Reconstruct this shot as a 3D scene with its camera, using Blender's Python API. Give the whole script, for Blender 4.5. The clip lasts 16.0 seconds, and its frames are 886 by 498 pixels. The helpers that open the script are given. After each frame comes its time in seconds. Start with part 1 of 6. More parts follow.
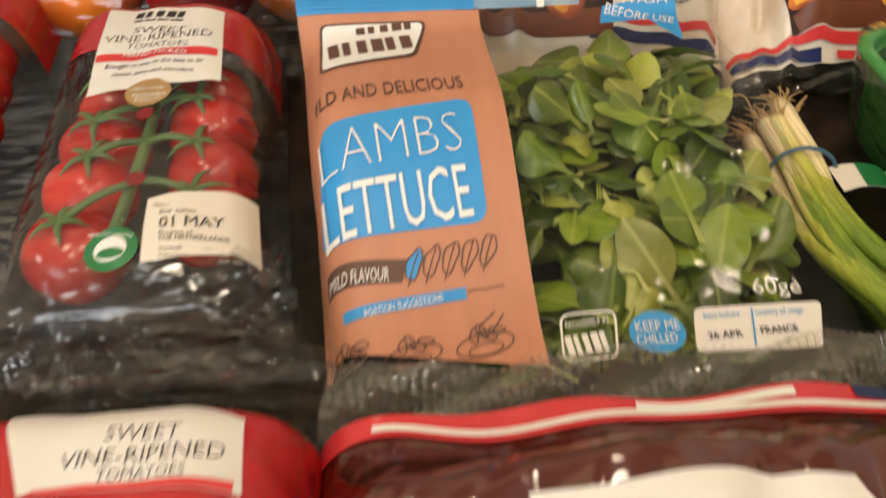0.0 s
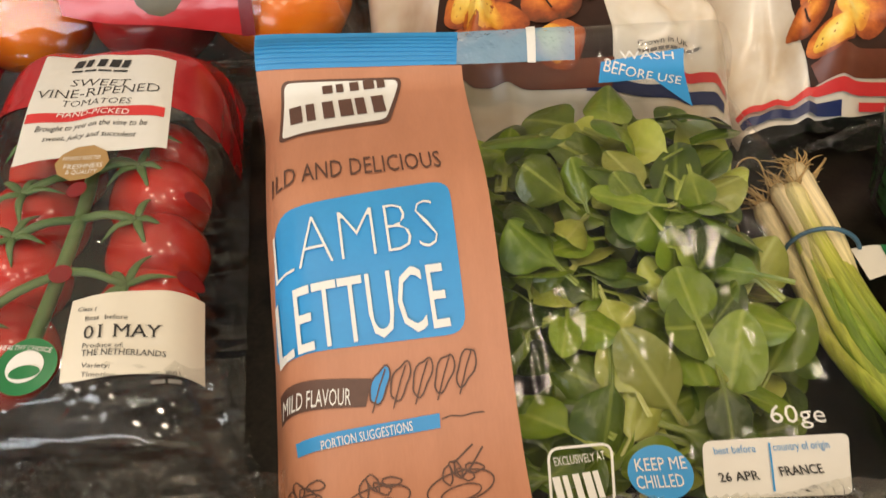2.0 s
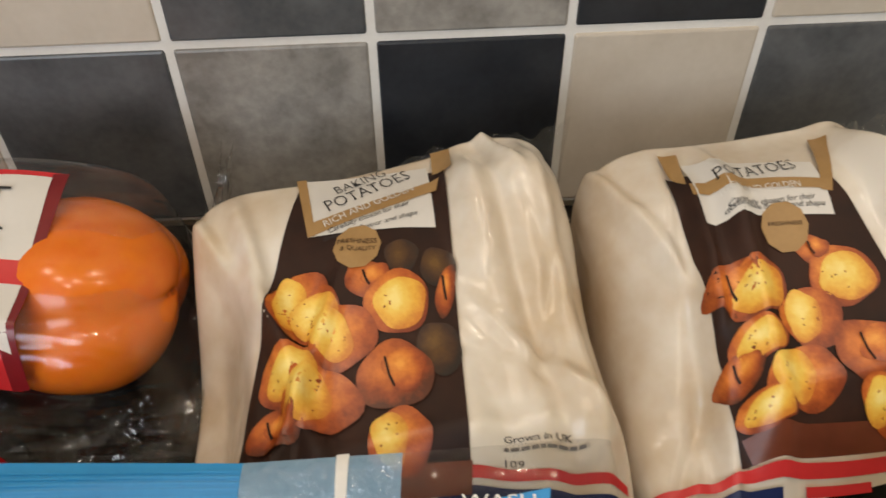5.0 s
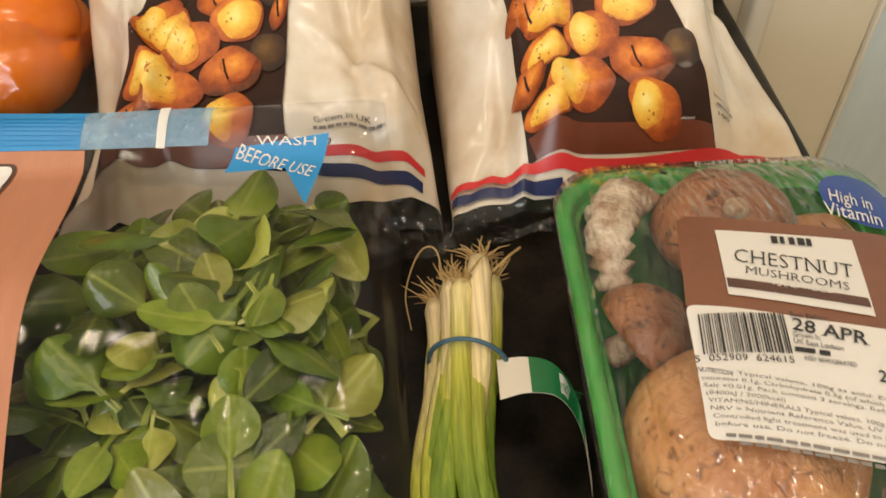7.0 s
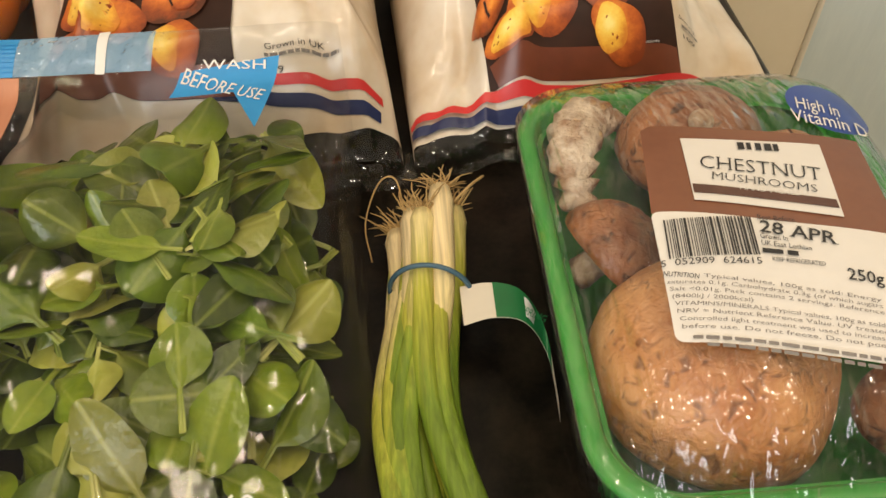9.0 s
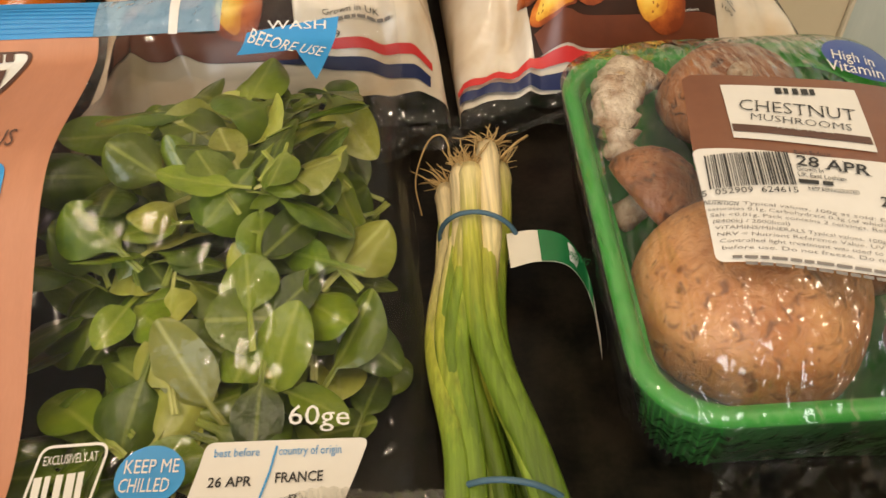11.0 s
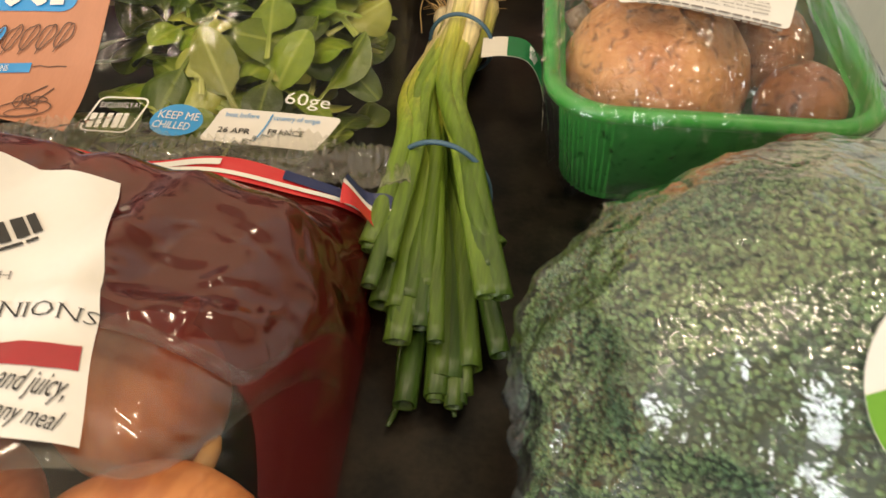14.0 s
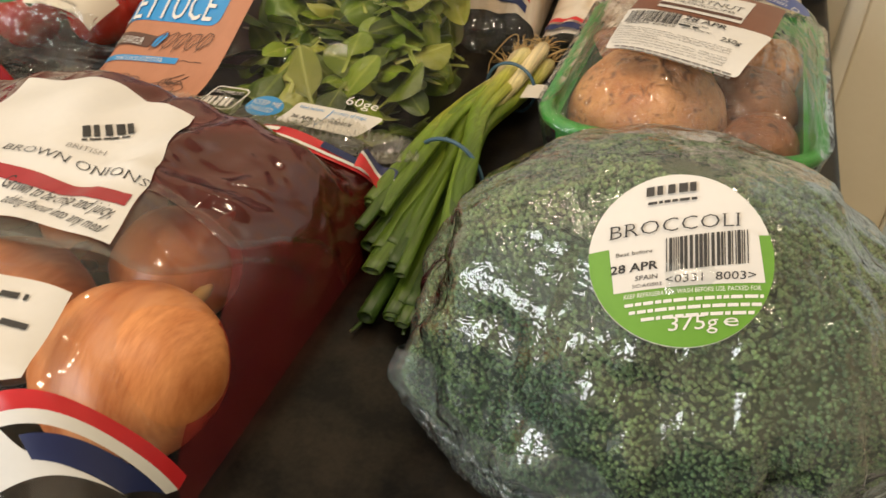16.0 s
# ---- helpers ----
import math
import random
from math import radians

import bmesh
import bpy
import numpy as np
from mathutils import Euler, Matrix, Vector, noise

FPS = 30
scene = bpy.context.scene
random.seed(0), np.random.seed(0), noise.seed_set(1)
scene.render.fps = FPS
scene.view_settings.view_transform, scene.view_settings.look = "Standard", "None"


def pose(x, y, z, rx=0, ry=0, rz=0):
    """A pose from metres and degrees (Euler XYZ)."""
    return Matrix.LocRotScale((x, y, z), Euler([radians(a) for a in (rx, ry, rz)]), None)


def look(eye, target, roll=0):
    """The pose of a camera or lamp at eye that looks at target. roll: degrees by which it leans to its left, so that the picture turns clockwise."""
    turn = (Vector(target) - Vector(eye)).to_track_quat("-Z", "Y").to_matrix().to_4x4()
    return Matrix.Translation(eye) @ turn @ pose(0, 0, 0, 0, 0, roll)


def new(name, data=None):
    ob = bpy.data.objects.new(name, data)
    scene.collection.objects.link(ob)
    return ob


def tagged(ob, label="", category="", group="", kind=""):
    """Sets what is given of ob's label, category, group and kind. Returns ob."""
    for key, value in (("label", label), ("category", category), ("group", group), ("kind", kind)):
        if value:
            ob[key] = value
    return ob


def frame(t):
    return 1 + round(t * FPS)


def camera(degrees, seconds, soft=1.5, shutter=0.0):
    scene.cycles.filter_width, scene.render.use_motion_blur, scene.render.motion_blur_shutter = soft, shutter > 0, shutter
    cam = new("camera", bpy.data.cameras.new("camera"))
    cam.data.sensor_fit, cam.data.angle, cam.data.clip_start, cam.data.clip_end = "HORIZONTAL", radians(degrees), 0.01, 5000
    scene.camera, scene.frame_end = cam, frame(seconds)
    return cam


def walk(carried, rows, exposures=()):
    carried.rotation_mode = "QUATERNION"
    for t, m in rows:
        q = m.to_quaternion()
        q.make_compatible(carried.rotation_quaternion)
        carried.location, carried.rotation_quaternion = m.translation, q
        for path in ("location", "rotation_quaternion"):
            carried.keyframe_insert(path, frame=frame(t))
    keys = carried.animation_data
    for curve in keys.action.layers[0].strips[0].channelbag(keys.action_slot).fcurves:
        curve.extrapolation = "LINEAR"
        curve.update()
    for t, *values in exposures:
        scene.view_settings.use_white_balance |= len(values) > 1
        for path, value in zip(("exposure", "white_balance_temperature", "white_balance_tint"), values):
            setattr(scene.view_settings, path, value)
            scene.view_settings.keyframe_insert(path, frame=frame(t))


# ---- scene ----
cam = camera(60.1, 16.0, shutter=0.5)
PATH = [
    (0, (0.009, 0.025, 0.271), (0.104, 1.434, -1.145), -1.6),
    (0.5, (0.02, 0.079, 0.272), (0.129, 1.483, -1.148), -0.9),
    (1, (0.018, 0.083, 0.275), (0.146, 1.47, -1.161), -0.0),
    (1.5, (0.019, 0.081, 0.273), (0.144, 1.462, -1.168), -0.1),
    (2, (0.022, 0.089, 0.274), (0.132, 1.462, -1.177), -0.5),
    (2.5, (0.025, 0.125, 0.292), (0.123, 1.502, -1.155), -0.7),
    (3, (0.034, 0.228, 0.317), (0.124, 1.601, -1.135), -0.7),
    (3.5, (0.048, 0.275, 0.314), (0.16, 1.671, -1.113), 0.0),
    (6, (0.17, 0.196, 0.319), (0.199, 1.678, -1.024), -1.9),
    (6.5, (0.195, 0.144, 0.291), (0.172, 1.567, -1.115), -2.8),
    (7, (0.208, 0.131, 0.281), (0.197, 1.501, -1.176), -3.1),
    (7.5, (0.213, 0.124, 0.275), (0.225, 1.473, -1.201), -3.3),
    (8, (0.215, 0.125, 0.265), (0.273, 1.451, -1.23), -2.3),
    (10.5, (0.205, 0.107, 0.257), (0.246, 1.42, -1.25), -2.4),
    (11, (0.202, 0.094, 0.256), (0.184, 1.431, -1.231), -4.1),
    (11.5, (0.194, 0.093, 0.258), (0.204, 1.407, -1.25), -2.6),
    (12, (0.195, 0.09, 0.258), (0.192, 1.406, -1.247), -2.9),
    (12.5, (0.193, 0.082, 0.262), (0.184, 1.406, -1.237), -2.5),
    (13, (0.202, 0.049, 0.26), (0.138, 1.394, -1.219), -2.2),
    (13.5, (0.221, -0.016, 0.233), (0.146, 1.359, -1.217), 1.4),
    (14, (0.239, -0.044, 0.227), (0.112, 1.349, -1.202), 0.8),
    (14.5, (0.254, -0.063, 0.22), (0.117, 1.401, -1.136), 0.5),
    (15, (0.267, -0.087, 0.22), (0.008, 1.423, -1.066), -0.7),
    (15.5, (0.311, -0.111, 0.229), (-0.122, 1.396, -1.013), -0.5),
    (16, (0.329, -0.119, 0.233), (-0.219, 1.36, -0.996), -0.1),
]
walk(cam, [(t, look(eye, target, roll)) for t, eye, target, roll in PATH], [(0, -0.15, 6350, 10), (2.0, -0.18, 6250, 10), (2.5, -0.30, 6100, 10), (3.3, -0.56, 6000, 10), (6.0, -0.52, 6000, 10), (7.4, -0.14, 6400, 10), (12.5, -0.08, 6500, 10), (13.5, 0.04, 6500, 10), (15.0, -0.10, 6500, 10), (16.0, -0.20, 6400, 10)])

# ---- world and lights ----
world = bpy.data.worlds.new("room_air")
scene.world = world
world.use_nodes = True
world.node_tree.nodes["Background"].inputs[0].default_value = (0.9, 0.95, 1.0, 1)
world.node_tree.nodes["Background"].inputs[1].default_value = 0.018


def area_lamp(name, eye, target, w, h, power, colour, label):
    data = bpy.data.lights.new(name, "AREA")
    data.shape, data.size, data.size_y, data.energy, data.color = "RECTANGLE", w, h, power, colour
    ob = new(name, data)
    ob.matrix_world = look(eye, target)
    return tagged(ob, label, "lamp", kind="structure")


# daylight through the kitchen window, the warm ceiling spots and two added fills
area_lamp("window_light", (-0.95, -1.75, 0.72), (0.15, 0.35, 0.0), 1.3, 1.0, 36.0, (0.93, 0.97, 1.0), "daylight through the kitchen window opening")
# the last two are added, unseen, to brighten the wall past the worktop
for sx, sy in ((-0.25, -0.15), (0.35, -0.25), (0.02, -0.62), (-0.55, 0.3), (0.75, 0.30), (1.15, -0.25)):
    area_lamp("ceiling_spot_and_fill", (sx, sy, 1.44), (sx, sy, 0), 0.13, 0.13, 3.4, (1.0, 0.79, 0.56), "small warm unseen ceiling light, as spotlight and wall fill")


# ---- materials ----
def nodes_of(name):
    m = bpy.data.materials.new(name)
    m.use_nodes = True
    nt = m.node_tree
    nt.nodes.clear()
    out = nt.nodes.new("ShaderNodeOutputMaterial")
    return m, nt, out


def noise_node(nt, scale, detail=4.0, rough=0.55, stretch=None, coord="Object", kind="ShaderNodeTexNoise"):
    tc = nt.nodes.new("ShaderNodeTexCoord")
    tx = nt.nodes.new(kind)
    tx.inputs["Scale"].default_value = scale
    if kind == "ShaderNodeTexNoise":
        tx.inputs["Detail"].default_value = detail
        tx.inputs["Roughness"].default_value = rough
    src = tc.outputs[coord]
    if stretch:
        mp = nt.nodes.new("ShaderNodeMapping")
        mp.inputs["Scale"].default_value = stretch
        nt.links.new(src, mp.inputs[0])
        src = mp.outputs[0]
    nt.links.new(src, tx.inputs["Vector"])
    return tx


def ramp_node(nt, src, stops):
    r = nt.nodes.new("ShaderNodeValToRGB")
    els = r.color_ramp.elements
    while len(els) < len(stops):
        els.new(0.5)
    for e, (p, c) in zip(els, stops):
        e.position, e.color = p, (*c, 1)
    nt.links.new(src, r.inputs[0])
    return r


def paint(name, c1, c2=None, rough=0.5, scale=30.0, fine=250.0, bump=0.15, spread=0.12, metal=0.0, stretch=None, sss=0.0, coat=0.0, vary=0.0, sheen_spec=0.5, relief=0.001):
    """A Principled surface whose colour wanders between two tones at two scales, with a fine relief."""
    c2 = c2 or tuple(x * 0.82 for x in c1)
    m, nt, out = nodes_of(name)
    b = nt.nodes.new("ShaderNodeBsdfPrincipled")
    n1 = noise_node(nt, scale, stretch=stretch)
    n2 = noise_node(nt, fine, 3.0, stretch=stretch)
    add = nt.nodes.new("ShaderNodeMath")
    add.operation = "MULTIPLY_ADD"
    add.inputs[1].default_value = 0.35
    nt.links.new(n2.outputs[0], add.inputs[0])
    nt.links.new(n1.outputs[0], add.inputs[2])
    r = ramp_node(nt, add.outputs[0], [(0.675 - spread * 1.6, c1), (0.675 + spread * 1.6, c2)])
    col = r.outputs[0]
    if vary:
        oi = nt.nodes.new("ShaderNodeObjectInfo")
        hs = nt.nodes.new("ShaderNodeHueSaturation")
        mr = nt.nodes.new("ShaderNodeMapRange")
        mr.inputs[3].default_value, mr.inputs[4].default_value = 1 - vary, 1 + vary
        nt.links.new(oi.outputs["Random"], mr.inputs[0])
        nt.links.new(mr.outputs[0], hs.inputs["Value"])
        nt.links.new(col, hs.inputs["Color"])
        col = hs.outputs[0]
    nt.links.new(col, b.inputs["Base Color"])
    b.inputs["Roughness"].default_value = rough
    b.inputs["Metallic"].default_value = metal
    b.inputs["Specular IOR Level"].default_value = sheen_spec
    b.inputs["Coat Weight"].default_value = coat
    b.inputs["Coat Roughness"].default_value = 0.1
    if sss:
        b.inputs["Subsurface Weight"].default_value = sss
        b.inputs["Subsurface Radius"].default_value = (0.006, 0.003, 0.001)
        b.inputs["Subsurface Scale"].default_value = 1.0
    if bump:
        bp = nt.nodes.new("ShaderNodeBump")
        bp.inputs["Strength"].default_value = bump
        bp.inputs["Distance"].default_value = relief
        nt.links.new(add.outputs[0], bp.inputs["Height"])
        nt.links.new(bp.outputs[0], b.inputs["Normal"])
    nt.links.new(b.outputs[0], out.inputs[0])
    return m


def film(name, tint=(0.97, 0.97, 0.97), rough=0.07, scale=35.0, strength=0.6, gloss=1.0, haze=0.03, haze_colour=(0.9, 0.9, 0.9), stretch=None, fold=0.0, grain=0.0, grain_scale=700.0):
    """Thin clear plastic: mostly see-through, with a wrinkled gloss, sharp creases at two sizes and a trace of milky haze."""
    m, nt, out = nodes_of(name)
    tr = nt.nodes.new("ShaderNodeBsdfTransparent")
    tr.inputs[0].default_value = (*tint, 1)
    gl = nt.nodes.new("ShaderNodeBsdfGlossy")
    gl.inputs["Roughness"].default_value = rough
    bp = nt.nodes.new("ShaderNodeBump")
    bp.inputs["Strength"].default_value = strength
    bp.inputs["Distance"].default_value = 0.006
    tall = noise_node(nt, scale, 2.2, 0.5, stretch).outputs[0]

    def layer(tall, source, weight):
        ad = nt.nodes.new("ShaderNodeMath")
        ad.operation = "MULTIPLY_ADD"
        ad.inputs[1].default_value = weight
        nt.links.new(source, ad.inputs[0])
        nt.links.new(tall, ad.inputs[2])
        return ad.outputs[0]

    for size, weight in ((0.9, fold), (2.7, 0.35 * fold)):
        if fold:
            n2 = noise_node(nt, scale * size, 2.0, 0.5, stretch)
            n2.noise_type = "RIDGED_MULTIFRACTAL"
            n2.inputs["Distortion"].default_value = 0.5
            tall = layer(tall, n2.outputs[0], weight)
    if grain:
        tall = layer(tall, noise_node(nt, grain_scale, 1.5, 0.5).outputs[0], grain)
    nt.links.new(tall, bp.inputs["Height"])
    nt.links.new(bp.outputs[0], gl.inputs["Normal"])
    fr = nt.nodes.new("ShaderNodeLayerWeight")
    fr.inputs[0].default_value = 0.5
    nt.links.new(bp.outputs[0], fr.inputs["Normal"])
    pw = nt.nodes.new("ShaderNodeMath")
    pw.operation = "POWER"
    pw.inputs[1].default_value = 4.0
    nt.links.new(fr.outputs["Facing"], pw.inputs[0])
    k = nt.nodes.new("ShaderNodeMath")
    k.operation = "MULTIPLY_ADD"
    k.use_clamp = True
    k.inputs[1].default_value, k.inputs[2].default_value = 0.6 * gloss, 0.045 * gloss
    nt.links.new(pw.outputs[0], k.inputs[0])
    df = nt.nodes.new("ShaderNodeBsdfDiffuse")
    df.inputs[0].default_value = (*haze_colour, 1)
    m1 = nt.nodes.new("ShaderNodeMixShader")
    m1.inputs[0].default_value = haze
    nt.links.new(tr.outputs[0], m1.inputs[1])
    nt.links.new(df.outputs[0], m1.inputs[2])
    m2 = nt.nodes.new("ShaderNodeMixShader")
    nt.links.new(k.outputs[0], m2.inputs[0])
    nt.links.new(m1.outputs[0], m2.inputs[1])
    nt.links.new(gl.outputs[0], m2.inputs[2])
    nt.links.new(m2.outputs[0], out.inputs[0])
    return m


GRANITE = paint("black_mottled_laminate", (0.0030, 0.0026, 0.0022), (0.020, 0.015, 0.010), 0.32, 45, 420, 0.06, 0.1, sheen_spec=0.17)
GROUT = paint("white_grout", (0.84, 0.83, 0.8), (0.74, 0.72, 0.68), 0.7, 20, 300, 0.25)
CREAM_WALL = paint("cream_wall_paint", (0.86, 0.77, 0.60), (0.83, 0.74, 0.56), 0.6, 6, 180, 0.06)
CREAM_GLOSS = paint("ivory_gloss_paint", (0.86, 0.81, 0.70), (0.83, 0.78, 0.66), 0.32, 6, 120, 0.05)
PALE_BLUE = paint("pale_blue_rippled_panel", (0.74, 0.83, 0.83), (0.64, 0.74, 0.75), 0.35, 9, 60, 0.3, 0.2, stretch=(6, 6, 1))
CEILING = paint("white_ceiling_paint", (0.78, 0.76, 0.72), (0.74, 0.72, 0.68), 0.8, 4, 120, 0.1)
FLOORING = paint("grey_floor_vinyl", (0.3, 0.29, 0.27), (0.22, 0.21, 0.2), 0.45, 8, 90, 0.1)
TILE_DARK = paint("charcoal_tile_glaze", (0.062, 0.067, 0.074), (0.12, 0.125, 0.132), 0.36, 34, 200, 0.12, 0.12)
TILE_BLACK = paint("black_tile_glaze", (0.012, 0.015, 0.021), (0.030, 0.034, 0.042), 0.34, 34, 200, 0.12, 0.14)
TILE_GREY = paint("grey_tile_glaze", (0.36, 0.345, 0.32), (0.20, 0.19, 0.175), 0.36, 40, 200, 0.12, 0.11)
TILE_CREAM = paint("stone_cream_tile_glaze", (0.64, 0.58, 0.50), (0.54, 0.48, 0.40), 0.34, 26, 200, 0.1, 0.18)
CLEAR = film("clear_film", rough=0.05, scale=30, strength=0.5, gloss=0.28, haze=0.006, stretch=(1, 0.45, 1), fold=0.9)
CRINKLED = film("crinkled_clear_film", rough=0.05, scale=30, strength=0.8, gloss=1.1, haze=0.004, stretch=(0.4, 1.4, 1), fold=0.9)
CLEAR_CRIMP = film("crimped_clear_seal", tint=(0.90, 0.90, 0.89), rough=0.05, scale=55, strength=0.8, gloss=1.4, haze=0.006, fold=0.6)
CLING = film("stretched_cling_film", rough=0.07, scale=60, strength=0.9, gloss=1.5, haze=0.012, stretch=(1.8, 0.5, 1), fold=0.9)
WHITE_LABEL = paint("white_label_paper", (0.72, 0.69, 0.645), (0.68, 0.65, 0.605), 0.45, 12, 300, 0.04)
CREAM_LABEL = paint("ivory_sticker", (0.72, 0.66, 0.555), (0.69, 0.63, 0.525), 0.4, 12, 300, 0.04)
BLACK_INK = paint("black_ink", (0.016, 0.015, 0.015), (0.028, 0.026, 0.026), 0.5, 60, 500, 0)
GREY_INK = paint("grey_ink", (0.16, 0.14, 0.13), (0.22, 0.2, 0.18), 0.5, 60, 500, 0)
BROWN_INK = paint("brown_ink", (0.085, 0.038, 0.026), (0.11, 0.05, 0.034), 0.5, 60, 500, 0)
RED_INK = paint("red_ink", (0.62, 0.035, 0.035), (0.56, 0.03, 0.03), 0.4, 60, 500, 0)
WHITE_INK = paint("white_ink", (0.76, 0.74, 0.70), (0.72, 0.70, 0.66), 0.5, 60, 500, 0)
GOLD_INK = paint("dull_gold_ink", (0.4, 0.24, 0.09), (0.34, 0.2, 0.07), 0.45, 60, 500, 0)
NAVY_INK = paint("navy_ink", (0.012, 0.02, 0.085), (0.016, 0.026, 0.1), 0.4, 60, 500, 0)
BLUE_INK = paint("sky_blue_ink", (0.03, 0.28, 0.62), (0.028, 0.25, 0.57), 0.42, 40, 500, 0.02)
ROYAL_INK = paint("royal_blue_ink", (0.018, 0.06, 0.31), (0.018, 0.055, 0.28), 0.35, 40, 500, 0)
GREEN_INK = paint("leaf_green_ink", (0.012, 0.17, 0.05), (0.012, 0.14, 0.04), 0.4, 40, 500, 0)
LIME_INK = paint("lime_green_ink", (0.14, 0.33, 0.03), (0.12, 0.29, 0.025), 0.4, 40, 500, 0)
CARD = paint("brown_kraft_print", (0.5, 0.215, 0.12), (0.44, 0.185, 0.1), 0.42, 25, 350, 0.08, stretch=(3, 0.6, 1))
BAG_WHITE = paint("white_potato_bag_film", (0.80, 0.74, 0.65), (0.60, 0.47, 0.32), 0.24, 13, 60, 0.2, 0.12, sss=0.02, relief=0.003, coat=0.15)


def add_folds(m, scale, strength, depth, stretch):
    """Long sharp folds over a printed film's own fine relief."""
    nt = m.node_tree
    fold = noise_node(nt, scale, 1.0, 0.4, stretch)
    fold.noise_type = "RIDGED_MULTIFRACTAL"
    fold.inputs["Distortion"].default_value = 0.6
    bump = nt.nodes.new("ShaderNodeBump")
    bump.inputs["Strength"].default_value, bump.inputs["Distance"].default_value = strength, depth
    skin = next(n for n in nt.nodes if n.type == "BSDF_PRINCIPLED")
    nt.links.new(skin.inputs["Normal"].links[0].from_socket, bump.inputs["Normal"])
    nt.links.new(fold.outputs[0], bump.inputs["Height"])
    nt.links.new(bump.outputs[0], skin.inputs["Normal"])


add_folds(BAG_WHITE, 40, 0.35, 0.004, (1.4, 0.7, 1.0))
RED_FILM = paint("glossy_red_film", (0.44, 0.010, 0.012), (0.36, 0.008, 0.010), 0.24, 20, 80, 0.3, coat=0.15)
PINK_RED = paint("coral_red_film", (0.60, 0.030, 0.035), (0.52, 0.022, 0.027), 0.26, 20, 80, 0.3, coat=0.15)
add_folds(RED_FILM, 32, 0.8, 0.006, (0.8, 1.2, 1.0))
add_folds(PINK_RED, 40, 0.7, 0.005, (0.8, 1.2, 1.0))
MAROON = paint("maroon_band", (0.2, 0.008, 0.012), (0.16, 0.006, 0.01), 0.3, 20, 80, 0.2)
TOMATO_SKIN = paint("ripe_tomato_skin", (0.54, 0.016, 0.006), (0.42, 0.009, 0.004), 0.24, 25, 200, 0.02, sss=0.08, coat=0.2, vary=0.15)
CALYX = paint("tomato_calyx_green", (0.07, 0.13, 0.03), (0.11, 0.17, 0.05), 0.6, 60, 300, 0.3)
PEPPER_ORANGE = paint("orange_pepper_skin", (0.88, 0.25, 0.008), (0.80, 0.16, 0.005), 0.24, 18, 120, 0.04, sss=0.1, coat=0.25)


def leaf_paint(name, dark, light, rib):
    """A salad leaf: mottled green blade, a pale midrib down its middle and faint side veins."""
    m = paint(name, dark, light, 0.28, 55, 300, 0.5, 0.13, sss=0.05, vary=0.5, sheen_spec=0.45, relief=0.002)
    nt = m.node_tree
    b = next(n for n in nt.nodes if n.type == "BSDF_PRINCIPLED")
    col = b.inputs["Base Color"].links[0].from_socket
    tc = nt.nodes.new("ShaderNodeTexCoord")
    sep = nt.nodes.new("ShaderNodeSeparateXYZ")
    nt.links.new(tc.outputs["Object"], sep.inputs[0])
    ab = nt.nodes.new("ShaderNodeMath")
    ab.operation = "ABSOLUTE"
    nt.links.new(sep.outputs[0], ab.inputs[0])
    mid = nt.nodes.new("ShaderNodeMapRange")
    mid.inputs[1].default_value, mid.inputs[2].default_value = 0.0003, 0.0013
    mid.inputs[3].default_value, mid.inputs[4].default_value = 0.45, 0.0
    nt.links.new(ab.outputs[0], mid.inputs[0])
    stalk = nt.nodes.new("ShaderNodeMapRange")
    stalk.inputs[1].default_value, stalk.inputs[2].default_value = 0.004, 0.020
    stalk.inputs[3].default_value, stalk.inputs[4].default_value = 0.85, 0.0
    nt.links.new(sep.outputs[1], stalk.inputs[0])
    side = nt.nodes.new("ShaderNodeMath")
    side.operation = "MULTIPLY_ADD"
    side.inputs[1].default_value = -0.9
    nt.links.new(ab.outputs[0], side.inputs[0])
    nt.links.new(sep.outputs[1], side.inputs[2])
    wv = nt.nodes.new("ShaderNodeMath")
    wv.operation = "SINE"
    sc = nt.nodes.new("ShaderNodeMath")
    sc.operation = "MULTIPLY"
    sc.inputs[1].default_value = 1500.0
    nt.links.new(side.outputs[0], sc.inputs[0])
    nt.links.new(sc.outputs[0], wv.inputs[0])
    vein = nt.nodes.new("ShaderNodeMapRange")
    vein.inputs[1].default_value, vein.inputs[2].default_value = 0.86, 1.0
    vein.inputs[3].default_value, vein.inputs[4].default_value = 0.0, 0.10
    nt.links.new(wv.outputs[0], vein.inputs[0])
    m1 = nt.nodes.new("ShaderNodeMath")
    m1.operation = "MAXIMUM"
    m2 = nt.nodes.new("ShaderNodeMath")
    m2.operation = "MAXIMUM"
    nt.links.new(mid.outputs[0], m1.inputs[0])
    nt.links.new(stalk.outputs[0], m1.inputs[1])
    nt.links.new(m1.outputs[0], m2.inputs[0])
    nt.links.new(vein.outputs[0], m2.inputs[1])
    mx = nt.nodes.new("ShaderNodeMix")
    mx.data_type = "RGBA"
    nt.links.new(m2.outputs[0], mx.inputs[0])
    nt.links.new(col, mx.inputs[6])
    mx.inputs[7].default_value = (*rib, 1)
    nt.links.new(mx.outputs[2], b.inputs["Base Color"])
    return m


